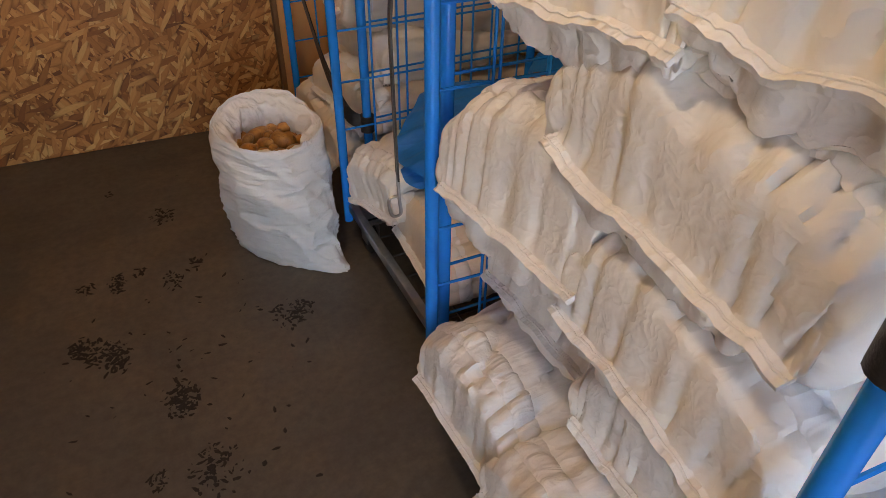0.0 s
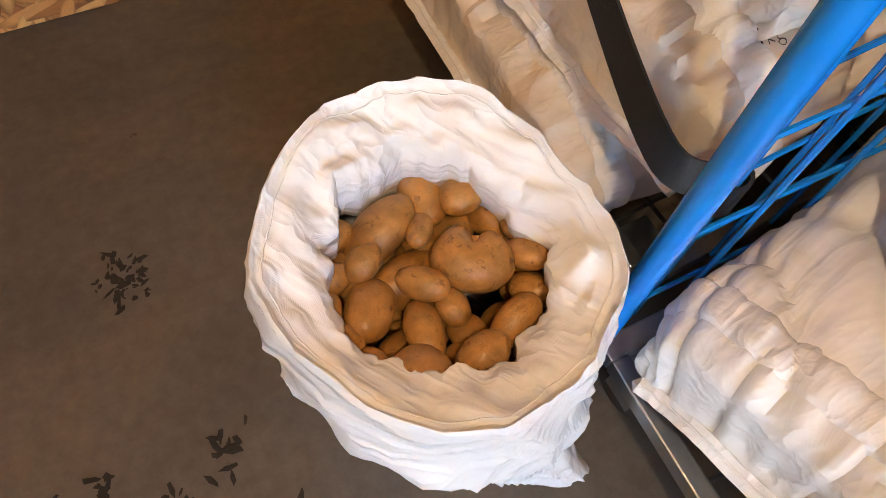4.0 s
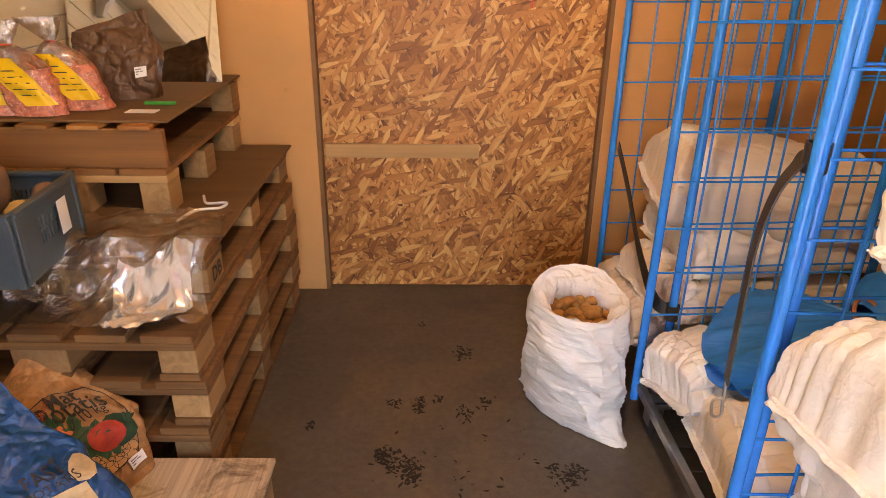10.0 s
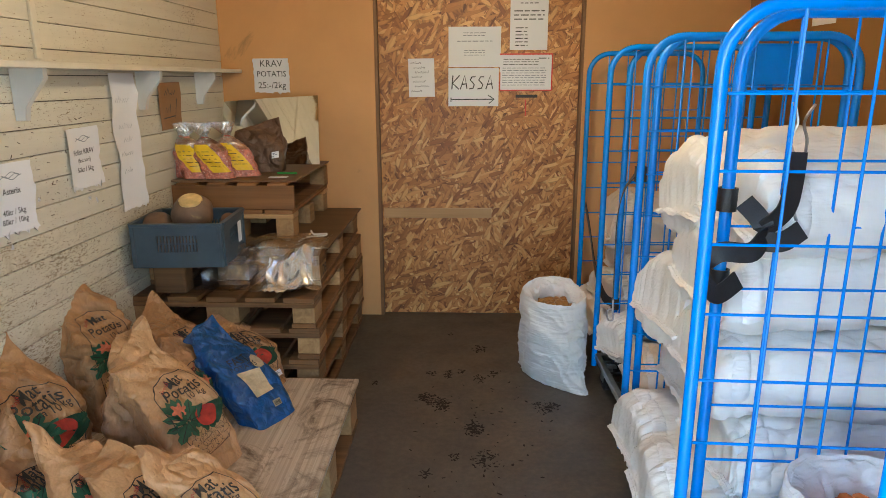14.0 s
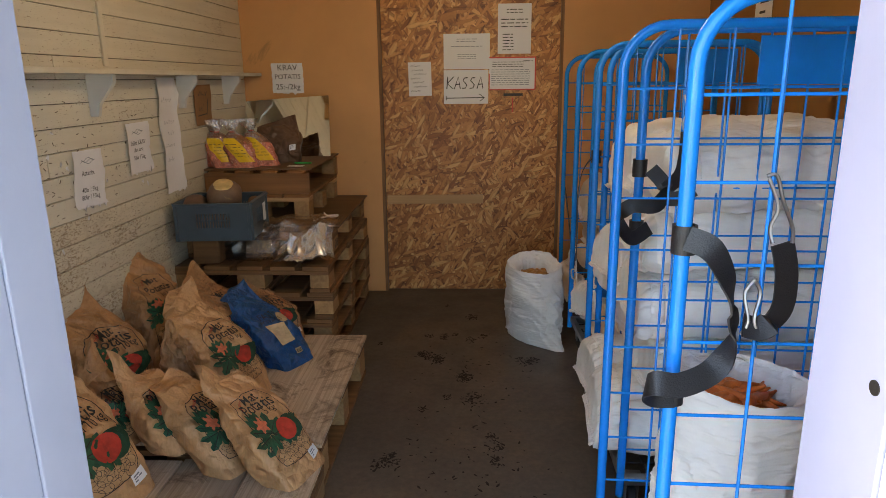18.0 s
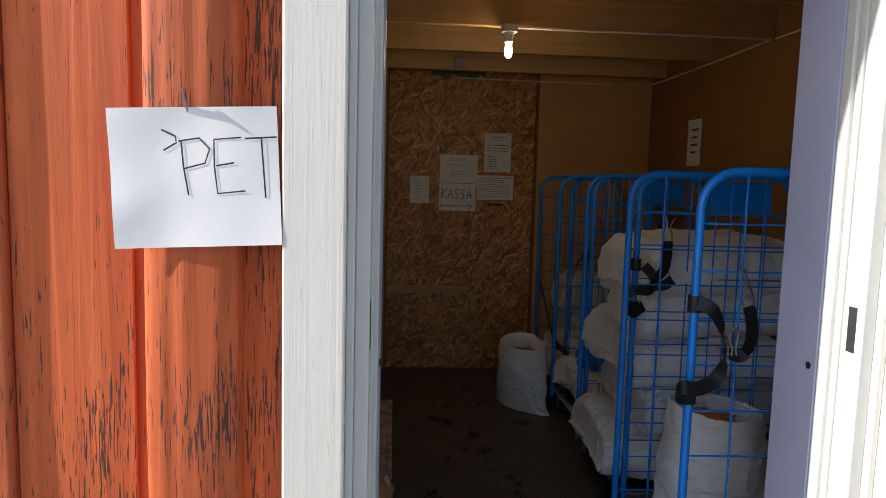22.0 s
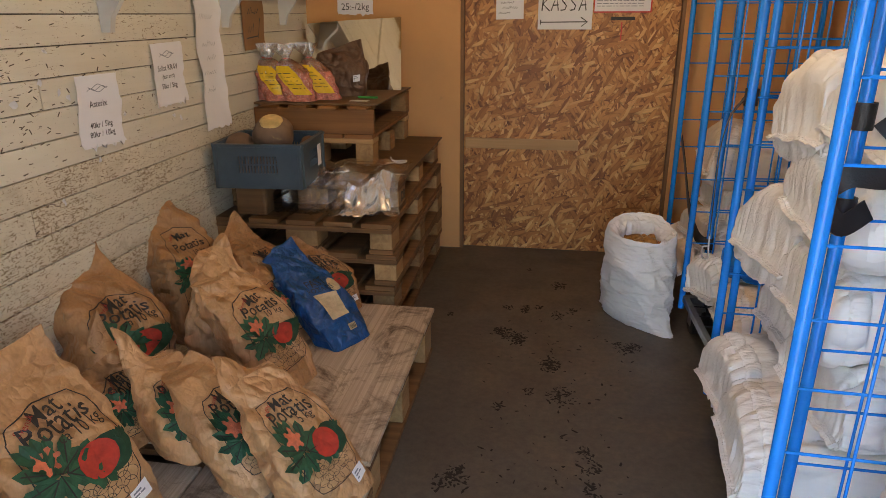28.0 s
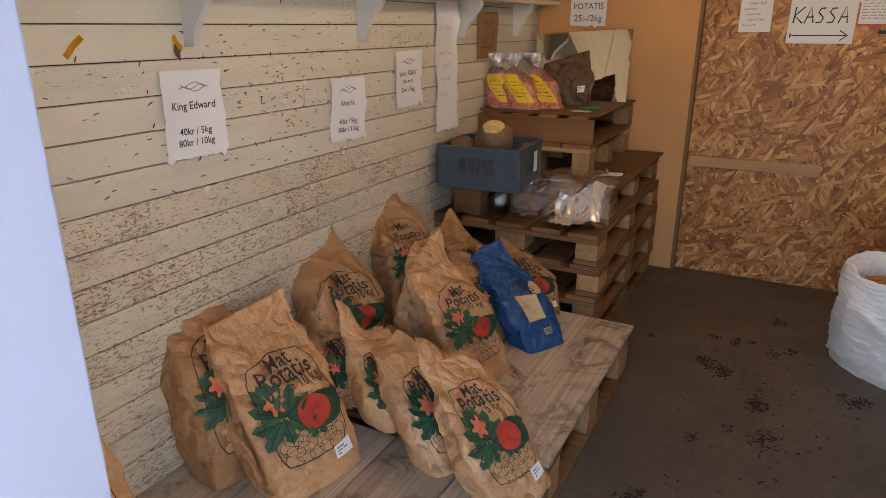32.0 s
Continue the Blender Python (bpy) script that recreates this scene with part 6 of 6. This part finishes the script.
KL = "brown kraft paper potato bag with leaf and potato print"
BAGS = [  # x, y, z, yaw, w, d, h, lean, seed, dark, kilos, label
    (-1.155, -0.045, 0.15, -12, 0.315, 0.18, 0.46, 28, 2.2, 0, "10 kg", KL),
    (-1.375, -0.09, 0.15, -8, 0.29, 0.17, 0.53, 12, 5.4, 1, "10 kg", KL + ", against boards"),
    (-0.635, 0.155, 0.15, -18, 0.235, 0.14, 0.37, 36, 7.7, 0, "5 kg", KL + ", platform edge"),
    (-0.855, 0.205, 0.15, -22, 0.23, 0.14, 0.325, 36, 9.3, 0, "5 kg", KL + ", slumped"),
    (-1.05, 0.25, 0.205, -20, 0.23, 0.14, 0.27, 34, 11.9, 0, "5 kg", KL + ", slumped"),
    (-1.27, 0.26, 0.205, -15, 0.22, 0.12, 0.26, 18, 13.2, 1, "5 kg", KL + ", slumped"),
    (-1.38, 0.43, 0.205, -18, 0.31, 0.18, 0.46, 8, 15.1, 1, "10 kg", KL + ", against boards"),
    (-1.22, 0.60, 0.205, -65, 0.19, 0.13, 0.43, 4, 17.6, 0, "", "creased plain side of a brown kraft paper bag"),
    (-0.945, 0.60, 0.205, -18, 0.235, 0.15, 0.42, 30, 19.4, 0, "10 kg", KL + ", leaning back"),
    (-1.42, 0.90, 0.205, -14, 0.24, 0.13, 0.58, 4, 21.8, 1, "10 kg", KL + ", against boards"),
    (-1.14, 1.10, 0.205, -10, 0.25, 0.14, 0.37, 22, 23.5, 1, "10 kg", KL + ", slumped"),
    (-0.96, 1.16, 0.205, -30, 0.24, 0.14, 0.30, 34, 25.9, 1, "10 kg", KL + ", slumped"),
    (-1.04, 0.93, 0.205, -20, 0.22, 0.13, 0.31, 22, 33.1, 1, "10 kg", KL + ", slumped"),
    (-1.25, -0.665, 0.15, -12, 0.27, 0.16, 0.46, 20, 27.3, 0, "10 kg", KL + ", beside doorway"),
    (-1.44, -0.66, 0.15, -12, 0.24, 0.12, 0.56, 3, 29.3, 1, "", "dark brown kraft paper bag behind another"),
]
for i, (x, y, z, yaw, w, d, h, lean, seed, dark, kilos, label) in enumerate(BAGS):
    o, dc, fr = paper_sack(facing(x, y, z, yaw), w, d, h, lean, seed, label, KRAFT_DARK if dark else KRAFT, bool(kilos), kilos, (0.75, 1.6, 1.35, 1.6, 1.6, 1.7, 1.7, 1.7, 1.35, 1.8, 1.8, 1.8, 1.6, 0.8, 1.5)[i])
    if i in (0, 2, 11, 12, 13):
        sticker(o, dc)
o, dc, fr = paper_sack(facing(-0.855, 0.915, 0.205, -27), 0.21, 0.14, 0.34, 40, 31.7, "glossy blue paper potato bag with a cream panel, leaning back", BLUE_PAPER, True, "", 1.1, blue=True)


# ---- things on the pallets ----
crate = thing("plastic_crate", pose(-1.365, 1.47, 5 * PH + 0.006, 0, 0, 4), "slate-blue slotted plastic crate holding swedes", "crate")
CW, CD, CH = 0.37, 0.34, 0.185


def crate_wall(l, slots):
    """One slotted wall along x, made of bars."""
    bm = bmesh.new()
    box(bm, -l / 2, l / 2, 0, 0.006, 0, 0.065)
    box(bm, -l / 2, l / 2, 0, 0.006, 0.135, CH - 0.012)
    box(bm, -l / 2, l / 2, -0.01, 0.012, CH - 0.012, CH, 0.002)
    box(bm, -l / 2, -l / 2 + 0.10, 0, 0.006, 0.065, 0.135)
    box(bm, l / 2 - 0.10, l / 2, 0, 0.006, 0.065, 0.135)
    n = slots
    for i in range(n + 1):
        x = -l / 2 + 0.10 + (l - 0.20) * i / n
        box(bm, x - 0.004, x + 0.004, 0, 0.006, 0.065, 0.135)
    box(bm, -l / 2 + 0.1, l / 2 - 0.1, 0, 0.006, 0.097, 0.103)
    for x in (-l / 2 + 0.008, l / 2 - 0.008):
        box(bm, x - 0.008, x + 0.008, -0.006, 0.008, 0, CH - 0.003, 0.002)
    return bm


for nm, mm, l, s in (("front_wall", pose(0, -CD / 2, 0), CW, 13), ("back_wall", pose(0, CD / 2, 0, 0, 0, 180), CW, 13), ("end_wall", pose(CW / 2, 0, 0, 0, 0, 90), CD - 0.02, 8), ("end_wall", pose(-CW / 2, 0, 0, 0, 0, -90), CD - 0.02, 8)):
    o = part(nm, crate_wall(l, s), CRATE, crate)
    o.matrix_basis = mm
part("crate_floor", boxed(-CW / 2 + 0.007, CW / 2 - 0.007, -CD / 2 + 0.007, CD / 2 - 0.007, 0.002, 0.008), CRATE, crate)
part("end_label", boxed(CW / 2 + 0.0125, CW / 2 + 0.0135, 0.02, 0.07, 0.06, 0.15), PAPER, crate, "small white paper label")
for x, y, r, z in ((-1.345, 1.46, 0.088, 0.2), (-1.48, 1.42, 0.064, 0.15), (-1.46, 1.55, 0.06, 0.075), (-1.30, 1.56, 0.06, 0.075), (-1.235, 1.58, 0.035, 0.145), (-1.37, 1.40, 0.055, 0.065), (-1.26, 1.40, 0.06, 0.07), (-1.46, 1.41, 0.05, 0.058)):
    sb = bmesh.new()
    bmesh.ops.create_icosphere(sb, subdivisions=3, radius=r)
    for v in sb.verts:
        v.co *= 1 + 0.1 * noise.noise(v.co * 14 + Vector((r * 90, 0, 0)))
        v.co.z = min(v.co.z * 0.92, r * 0.78)
    sw = thing("swede", pose(x, y, 5 * PH + 0.004 + z, 24, 8, 0), "rough brown swede with a pale cut top in a crate", "swede", "swedes in the crate")
    part("root", sb, SWEDE, sw)
    if r < 0.08 and r != 0.06:
        continue
    cb = bmesh.new()
    tube(cb, [(0, 0, r * 0.7), (0, 0, r * 0.81), (0, 0, r * 0.83)], [r * 0.58, r * 0.52, r * 0.42], 24)
    part("cut_top", cb, SWEDE_TOP, sw)

tagged(part("wood_block", boxed(-1.50, -1.36, 1.36, 1.45, 4 * PH + 0.006, 5 * PH + 0.004, bevel=0.012), PALLET), "rounded wooden block propping up the plastic crate", "wood block")

# bags of carrots wrapped with yellow labels
for i, (x, y, rz, tilt) in enumerate(((-1.545, 1.93, 25, -4), (-1.475, 1.88, 14, -14), (-1.365, 1.875, 8, -22), (-1.27, 1.96, 4, -28))):
    ob = thing("produce_bag", pose(x, y, TOPZ, 0, 0, rz), "clear bag of pink produce with a yellow label and tied neck", "produce bag", "produce bags on the plinth")

    def pf(u, v, grow=0.0, tilt=tilt, i=i):
        th = 2 * math.pi * u
        q = v
        c, s = math.cos(th), math.sin(th)
        if q < 0.74:
            w = 1.0 + 0.12 * math.sin(math.pi * q) - 0.88 * max(0, (q - 0.45) / 0.29) ** 1.6 * 0.9
        else:
            w = 0.16 + 0.75 * ((q - 0.74) / 0.26) ** 0.9
        n = 2.6
        rx = math.copysign(abs(c) ** (2 / n), c) * (0.071 * w + grow)
        ry = math.copysign(abs(s) ** (2 / n), s) * (0.040 * w * (1 if q < 0.74 else 0.5) + grow)
        k = 1 + 0.16 * noise.noise((c * 2 + i * 4, s * 2, q * 7)) + 0.10 * noise.noise((c * 6 + i * 4, s * 6, q * 9))
        return Vector((rx * k + 0.24 * math.sin(radians(tilt)) * q, ry * k + 0.03 * q, 0.262 * q + 0.002))
    fb = bmesh.new()
    vs = grid_mesh(fb, lambda u, v: pf(u, v * 0.70), 32, 20, wrap=True)
    fb.faces.new(vs[0][::-1])
    fb.faces.new(vs[-1])
    part("filling", fb, PINK, ob, "pink roots seen through film")
    fb = bmesh.new()
    grid_mesh(fb, lambda u, v: pf(u, 0.5 + 0.5 * v, 0.0015), 30, 16, wrap=True)
    part("neck", fb, CELLO, ob, "gathered clear plastic neck")
    fb = bmesh.new()
    grid_mesh(fb, lambda u, v: pf(0.73 + 0.17 * u - 0.14 * v, 0.12 + 0.50 * v, 0.003), 14, 14)
    part("label", fb, YELLOW, ob, "yellow printed label")
    fb = bmesh.new()
    for k in range(5):
        for a, l in ((0.2, 0.25), (0.5, 0.3)):
            q0 = 0.22 + 0.13 * k
            P = lambda u, v: pf(0.73 + 0.17 * u - 0.14 * v, 0.12 + 0.50 * v, 0.0042)
            fb.faces.new([fb.verts.new(P(*w)) for w in ((a, q0), (a + l * 0.9, q0), (a + l * 0.9, q0 + 0.022), (a, q0 + 0.022))])
    part("label_text", fb, INK_PEN, ob)
    fb = bmesh.new()
    tube(fb, [pf(k / 14, 0.74, 0.002) for k in range(14)], 0.003, 6, closed=True)
    part("tie", fb, TAPE_RED, ob, "red tie round the neck")
o, dc, fr = paper_sack(pose(-1.235, 2.09, TOPZ, 0, 0, 12), 0.25, 0.12, 0.24, 4, 55.0, "dark brown paper bag standing behind the produce bags", UMBER_PAPER, False, "", 0.7, group="")
sticker(o, dc, 0.62, 0.36, 0.13, 0.08)

# leaning mirror
mir = thing("mirror", Matrix.Translation((-1.30, 2.42, TOPZ)) @ pose(0, 0, 0, -15, 0, 0), "frameless cut mirror piece leaning on the ochre wall", "mirror")
mb = bmesh.new()
out = [(-0.255, 0.0), (0.30, 0.0), (0.285, 0.39), (0.0, 0.375), (-0.255, 0.355)]
lo = [mb.verts.new((x, 0, z)) for x, z in out]
hi = [mb.verts.new((x, 0.005, z)) for x, z in out]
mb.faces.new(lo)
mb.faces.new(hi[::-1])
for k in range(5):
    mb.faces.new((lo[(k + 1) % 5], lo[k], hi[k], hi[(k + 1) % 5]))
part("glass", mb, MIRROR, mir)

# pens, film, string
tagged(part("green_pen", boxed(-1.13, -1.03, 2.02, 2.032, TOPZ, TOPZ + 0.01, bevel=0.003), GREEN_PEN), "green plastic marker lying on the plinth", "pen")
tagged(part("paper_slip", boxed(-1.14, -1.05, 1.90, 1.945, TOPZ, TOPZ + 0.002), PAPER), "white paper slip lying on the plinth", "paper slip")
sb = bmesh.new()
tube(sb, smooth_line([(-0.96, 1.72, 0), (-0.93, 1.80, 0.003), (-0.87, 1.83, 0.0), (-0.86, 1.87, 0.002), (-0.92, 1.87, 0), (-0.95, 1.93, 0.003)], 6), 0.0045, 6)
o = tagged(part("string", sb, PLASTIC_WHITE), "loose piece of white string on the brown board", "string")
o.location.z = 5 * PH + 0.018
film = bmesh.new()


def film_at(u, v, lift=0.0):
    x, y = -1.32 + 0.52 * u + 0.03 * noise.noise((v * 4, 1, 0)), 1.33 + 0.40 * v + 0.04 * noise.noise((u * 4, 0, 2))
    base = 4 * PH + 0.006 if y < 1.5 else 5 * PH + 0.014
    t = max(0.0, min(1.0, (y - 1.40) / 0.14))
    return Vector((x, y, 4 * PH + 0.008 + (PH + 0.012) * t * t * (3 - 2 * t) + 0.03 * (1.1 + noise.noise((u * 5, v * 4, 5)) - 0.9 * abs(noise.noise((u * 9, v * 9, 8))) - 0.4 * abs(noise.noise((u * 21, v * 19, 8)))) + lift))


grid_mesh(film, film_at, 46, 40)
fo = thing("plastic_film", pose(0, 0, 0), "crumpled clear plastic sheeting draped over pallets", "plastic film")
part("sheet", film, FILM, fo)
# Patch over the same film that carries the painted glint.
fl = bmesh.new()
grid_mesh(fl, lambda u, v: film_at(0.52 + 0.38 * u + 0.05 * v, 0.0 + 0.42 * v, 0.004), 30, 30)
part("shiny_fold", fl, FILM_GLINT, fo, "fold of clear film with its glint coloured silver")


# ---- straps ----
def strap(pts, wides, label, width=0.042, hooks=()):
    ob = thing("strap", pose(0, 0, 0), label, "strap", "cage straps")
    pts = smooth_line(pts, 8)
    part("webbing", ribbon(bmesh.new(), pts, wides, width, 0.0035), STRAP, ob)
    for h in hooks:
        hb = bmesh.new()
        tube(hb, smooth_line([Vector(p) for p in h], 5), 0.0032, 6)
        part("hook", hb, ZINC, ob, "bent steel wire hook")
    return ob


def post_loop(x, y, z):
    """Webbing sewn round a post."""
    bm = bmesh.new()
    r = 0.019
    pts = [(x + r * math.cos(a), y + r * math.sin(a), z) for a in [2 * math.pi * k / 14 for k in range(15)]]
    return ribbon(bm, pts, (0, 0, 1), 0.05, 0.004)


YA = -0.70
st = strap([(0.262, YA + 0.0, 1.172), (0.30, YA - 0.015, 1.155), (0.33, YA - 0.02, 1.10), (0.343, YA - 0.015, 1.045), (0.35, YA - 0.01, 1.0), (0.32, YA - 0.02, 0.945), (0.26, YA - 0.04, 0.925), (0.215, YA - 0.045, 0.93), (0.205, YA - 0.02, 0.91), (0.225, YA, 0.885), (0.262, YA + 0.005, 0.882)],
           [(0, 0.3, 1)] * 3 * 8 + [(0.3, 0.5, 0.9)] * 200, "black webbing strap with wire hooks on a cage post",
           hooks=([(0.362, YA - 0.01, 1.005), (0.372, YA - 0.01, 1.03), (0.366, YA, 1.075), (0.38, YA, 1.10)], [(0.39, YA - 0.01, 1.01), (0.382, YA - 0.01, 1.035), (0.392, YA, 1.075), (0.38, YA, 1.10)]))
part("sewn_loop", post_loop(0.265, -0.675, 1.165), STRAP, st)
part("sewn_loop", post_loop(0.265, -0.675, 0.885), STRAP, st)
strap([(0.365, YA - 0.008, 1.022), (0.395, YA - 0.012, 1.018), (0.424, YA - 0.012, 1.05), (0.428, YA - 0.008, 1.11), (0.416, YA - 0.006, 1.165)], [(0, 0.6, 0.8)] * 12 + [(0.9, 0.2, 0)] * 60, "black webbing strap hanging on the cage wires",
      hooks=([(0.40, YA - 0.006, 1.165), (0.396, YA, 1.19), (0.405, YA, 1.225), (0.388, YA + 0.005, 1.27)], [(0.432, YA - 0.006, 1.165), (0.432, YA, 1.19), (0.412, YA, 1.235), (0.40, YA + 0.005, 1.275), (0.385, YA + 0.008, 1.275)]))
YC = 0.112
st = strap([(0.412, YC, 1.18), (0.450, YC - 0.02, 1.13), (0.42, YC - 0.05, 1.085), (0.355, YC - 0.055, 1.085), (0.325, YC - 0.05, 1.06), (0.33, YC - 0.045, 1.02), (0.365, YC - 0.03, 0.985), (0.417, YC - 0.004, 1.01)], [(0.1, 0.3, 1)] * 80, "black webbing strap on the second cage frame")
part("sewn_loop", post_loop(0.388, 0.142, 1.18), STRAP, st)
part("sewn_loop", post_loop(0.388, 0.142, 1.0), STRAP, st)
strap([(0.450, YC - 0.02, 1.125), (0.490, YC - 0.02, 1.165), (0.502, YC - 0.015, 1.22), (0.505, YC - 0.01, 1.285)], [(0.9, 0.1, -0.2)] * 60, "black webbing strap hooked to the cage wires",
      hooks=([(0.495, YC - 0.01, 1.285), (0.492, YC, 1.31), (0.502, YC, 1.345), (0.492, YC + 0.005, 1.385)], [(0.520, YC - 0.01, 1.285), (0.525, YC, 1.31), (0.515, YC, 1.345), (0.535, YC + 0.005, 1.38)]))
strap([(0.450, YC - 0.02, 1.1), (0.490, YC - 0.025, 1.10), (0.530, YC - 0.02, 1.125)], [(0, 0.2, 1)] * 60, "short end of black webbing on the cage", hooks=([(0.525, YC, 1.14), (0.515, YC, 1.17), (0.522, YC, 1.2)],))
YD = 0.985
st = strap([(0.425, YD, 1.12), (0.395, YD - 0.02, 1.11), (0.36, YD - 0.03, 1.06), (0.345, YD - 0.03, 0.97), (0.345, YD - 0.03, 0.85), (0.348, YD - 0.03, 0.68)], [(0.25, 1, 0.1)] * 200, "long black webbing strap hanging with a wire hook", width=0.035,
           hooks=([(0.348, YD - 0.03, 0.68), (0.35, YD - 0.03, 0.63), (0.352, YD - 0.03, 0.60), (0.335, YD - 0.03, 0.60), (0.33, YD - 0.03, 0.635), (0.348, YD - 0.03, 0.64)],))
part("sewn_loop", post_loop(0.413, 0.955, 1.12), STRAP, st)
st = strap([(0.492, 2.37, 0.75), (0.48, 2.15, 0.66), (0.47, 1.9, 0.52), (0.49, 1.76, 0.42), (0.53, 1.72, 0.40)], [(0, 0.4, 1)] * 100, "black strap across the front of the far cage", width=0.04)
part("sewn_loop", post_loop(0.535, 1.712, 0.40), STRAP, st)

# trodden soil on the floor
rs = random.Random(12)
soil = bmesh.new()
for cx, cy, r, n in ((-0.1, 2.08, 0.05, 60), (-0.338, 1.494, 0.05, 50), (-0.343, 1.778, 0.03, 24), (-0.28, 1.46, 0.05, 44), (-0.19, 1.79, 0.025, 20), (-0.25, 1.78, 0.03, 20), (-0.103, 1.717, 0.04, 30), (0.229, 1.45, 0.035, 36), (-0.61, 1.65, 0.02, 14), (-0.26, 2.3, 0.015, 8), (-0.03, 1.78, 0.025, 16), (-0.32, 0.9, 0.025, 24), (-0.27, 1.46, 0.037000000000000005, 32), (-0.13, 1.23, 0.049, 40), (-0.1, 1.0, 0.061000000000000006, 48), (-0.02, 0.68, 0.025, 24), (0.0, 0.49, 0.037000000000000005, 32), (-0.41, 0.5, 0.049, 40), (0.18, 1.43, 0.061000000000000006, 48), (-0.38, 1.52, 0.025, 24), (-0.36, 1.52, 0.037000000000000005, 32), (-0.27, 1.44, 0.049, 40), (-0.14, 1.24, 0.061000000000000006, 48), (0.2, 1.43, 0.025, 24), (-0.26, 1.76, 0.037000000000000005, 32), (-0.14, 1.23, 0.049, 40), (-0.08, 1.01, 0.061000000000000006, 48), (-0.21, 1.02, 0.025, 24), (-0.43, 0.49, 0.037000000000000005, 32), (-0.37, 0.08, 0.049, 40), (-0.21, 0.1, 0.061000000000000006, 48), (-0.11, -0.06, 0.025, 24), (-0.46, 0.45, 0.037000000000000005, 32), (-0.01, 0.61, 0.049, 40), (-0.1, 0.5, 0.45, 110), (-0.12, 1.35, 0.42, 80), (-0.15, -0.35, 0.4, 60)):
    for k in range(n):
        a, q = rs.uniform(0, 6.28), r * rs.random() ** 0.7
        x, y, s = cx + q * math.cos(a) * 0.8, cy + q * math.sin(a) * 1.2, rs.uniform(0.0015, 0.0065)
        turn, long = rs.uniform(0, 6.28), rs.uniform(1.0, 2.6)
        base = []
        for b in (0.2, 1.4, 2.6, 3.9, 5.1):
            u, v = s * long * rs.uniform(0.6, 1.4) * math.cos(b), s * rs.uniform(0.4, 1.1) * math.sin(b)
            base.append(soil.verts.new((x + u * math.cos(turn) - v * math.sin(turn), y + u * math.sin(turn) + v * math.cos(turn), 0.0008)))
        tip = soil.verts.new((x, y, min(0.003, s * 0.3) + 0.001))
        for i in range(5):
            soil.faces.new((base[i], base[(i + 1) % 5], tip))
tagged(part("trodden_soil", soil, SOIL), "dark crumbs of trodden soil on the floor", "soil", kind="stuff")
th = thing("thermometer", WEST(-0.43, 1.32), "small cream wall thermometer on the board wall", "thermometer")
part("case", boxed(-0.02, 0.02, -0.06, 0.06, 0.0, 0.008, bevel=0.002), SHELF_WOOD, th)
part("scale", boxed(-0.012, 0.012, -0.045, 0.045, 0.008, 0.0095), INK_GREY, th)
for y, z, w, h in ((-0.194, 1.216, 0.026, 0.02), (0.291, 1.13, 0.024, 0.026), (0.363, 1.136, 0.03, 0.03), (0.47, 1.182, 0.022, 0.026), (0.572, 1.131, 0.02, 0.02), (0.023, 0.926, 0.034, 0.022), (0.473, 0.842, 0.016, 0.03), (1.114, 1.004, 0.03, 0.02), (0.535, 1.15, 0.016, 0.024), (-0.275, 1.388, 0.03, 0.01), (0.30, 1.105, 0.014, 0.016), (0.82, 1.05, 0.018, 0.02), (1.16, 0.99, 0.012, 0.03), (0.51, 1.265, 0.03, 0.012), (0.66, 0.93, 0.014, 0.02)):
    tb = bmesh.new()
    ring = [tb.verts.new((w / 2 * rs.uniform(0.5, 1.1) * math.cos(a), h / 2 * rs.uniform(0.5, 1.1) * math.sin(a), 0.001 + rs.uniform(0, 0.006))) for a in [2 * math.pi * k / 8 for k in range(8)]]
    mid = tb.verts.new((0, 0, 0.001))
    for k in range(8):
        tb.faces.new((ring[k], ring[(k + 1) % 8], mid))
    bmesh.ops.solidify(tb, geom=tb.faces[:], thickness=0.0005)
    o = tagged(part("paper_scrap", tb, PAPER), "small torn white paper scrap stapled to the boards", "paper scrap", "scraps on the wall")
    o.matrix_basis = WEST(y, z, rs.uniform(-20, 20))
pins = bmesh.new()
for k in range(230):
    y, z = rs.choice((rs.uniform(-0.6, 1.3), rs.gauss(0.4, 0.25))), rs.gauss(1.13, 0.13)
    l, a = rs.uniform(0.004, 0.0085), radians(rs.choice((rs.gauss(0, 14), rs.gauss(0, 14), rs.uniform(0, 180))))
    dy, dz = l * math.cos(a), l * math.sin(a)
    ny, nz = -0.0011 * math.sin(a), 0.0011 * math.cos(a)
    x = XL + 0.0152
    q = [pins.verts.new((x + g, y + e * dy + f * ny, z + e * dz + f * nz)) for g in (0, 0.0022) for e, f in ((-1, -1), (1, -1), (1, 1), (-1, 1))]
    for f in ((4, 5, 6, 7), (0, 1, 5, 4), (1, 2, 6, 5), (2, 3, 7, 6), (3, 0, 4, 7)):
        pins.faces.new([q[n] for n in f])
tagged(part("rusty_staples", pins, simple("rusted_wire", (0.09, 0.06, 0.04), 0.6, var=0.5, scale=30)), "old rusty staples left in the painted boards", "staples", kind="stuff")
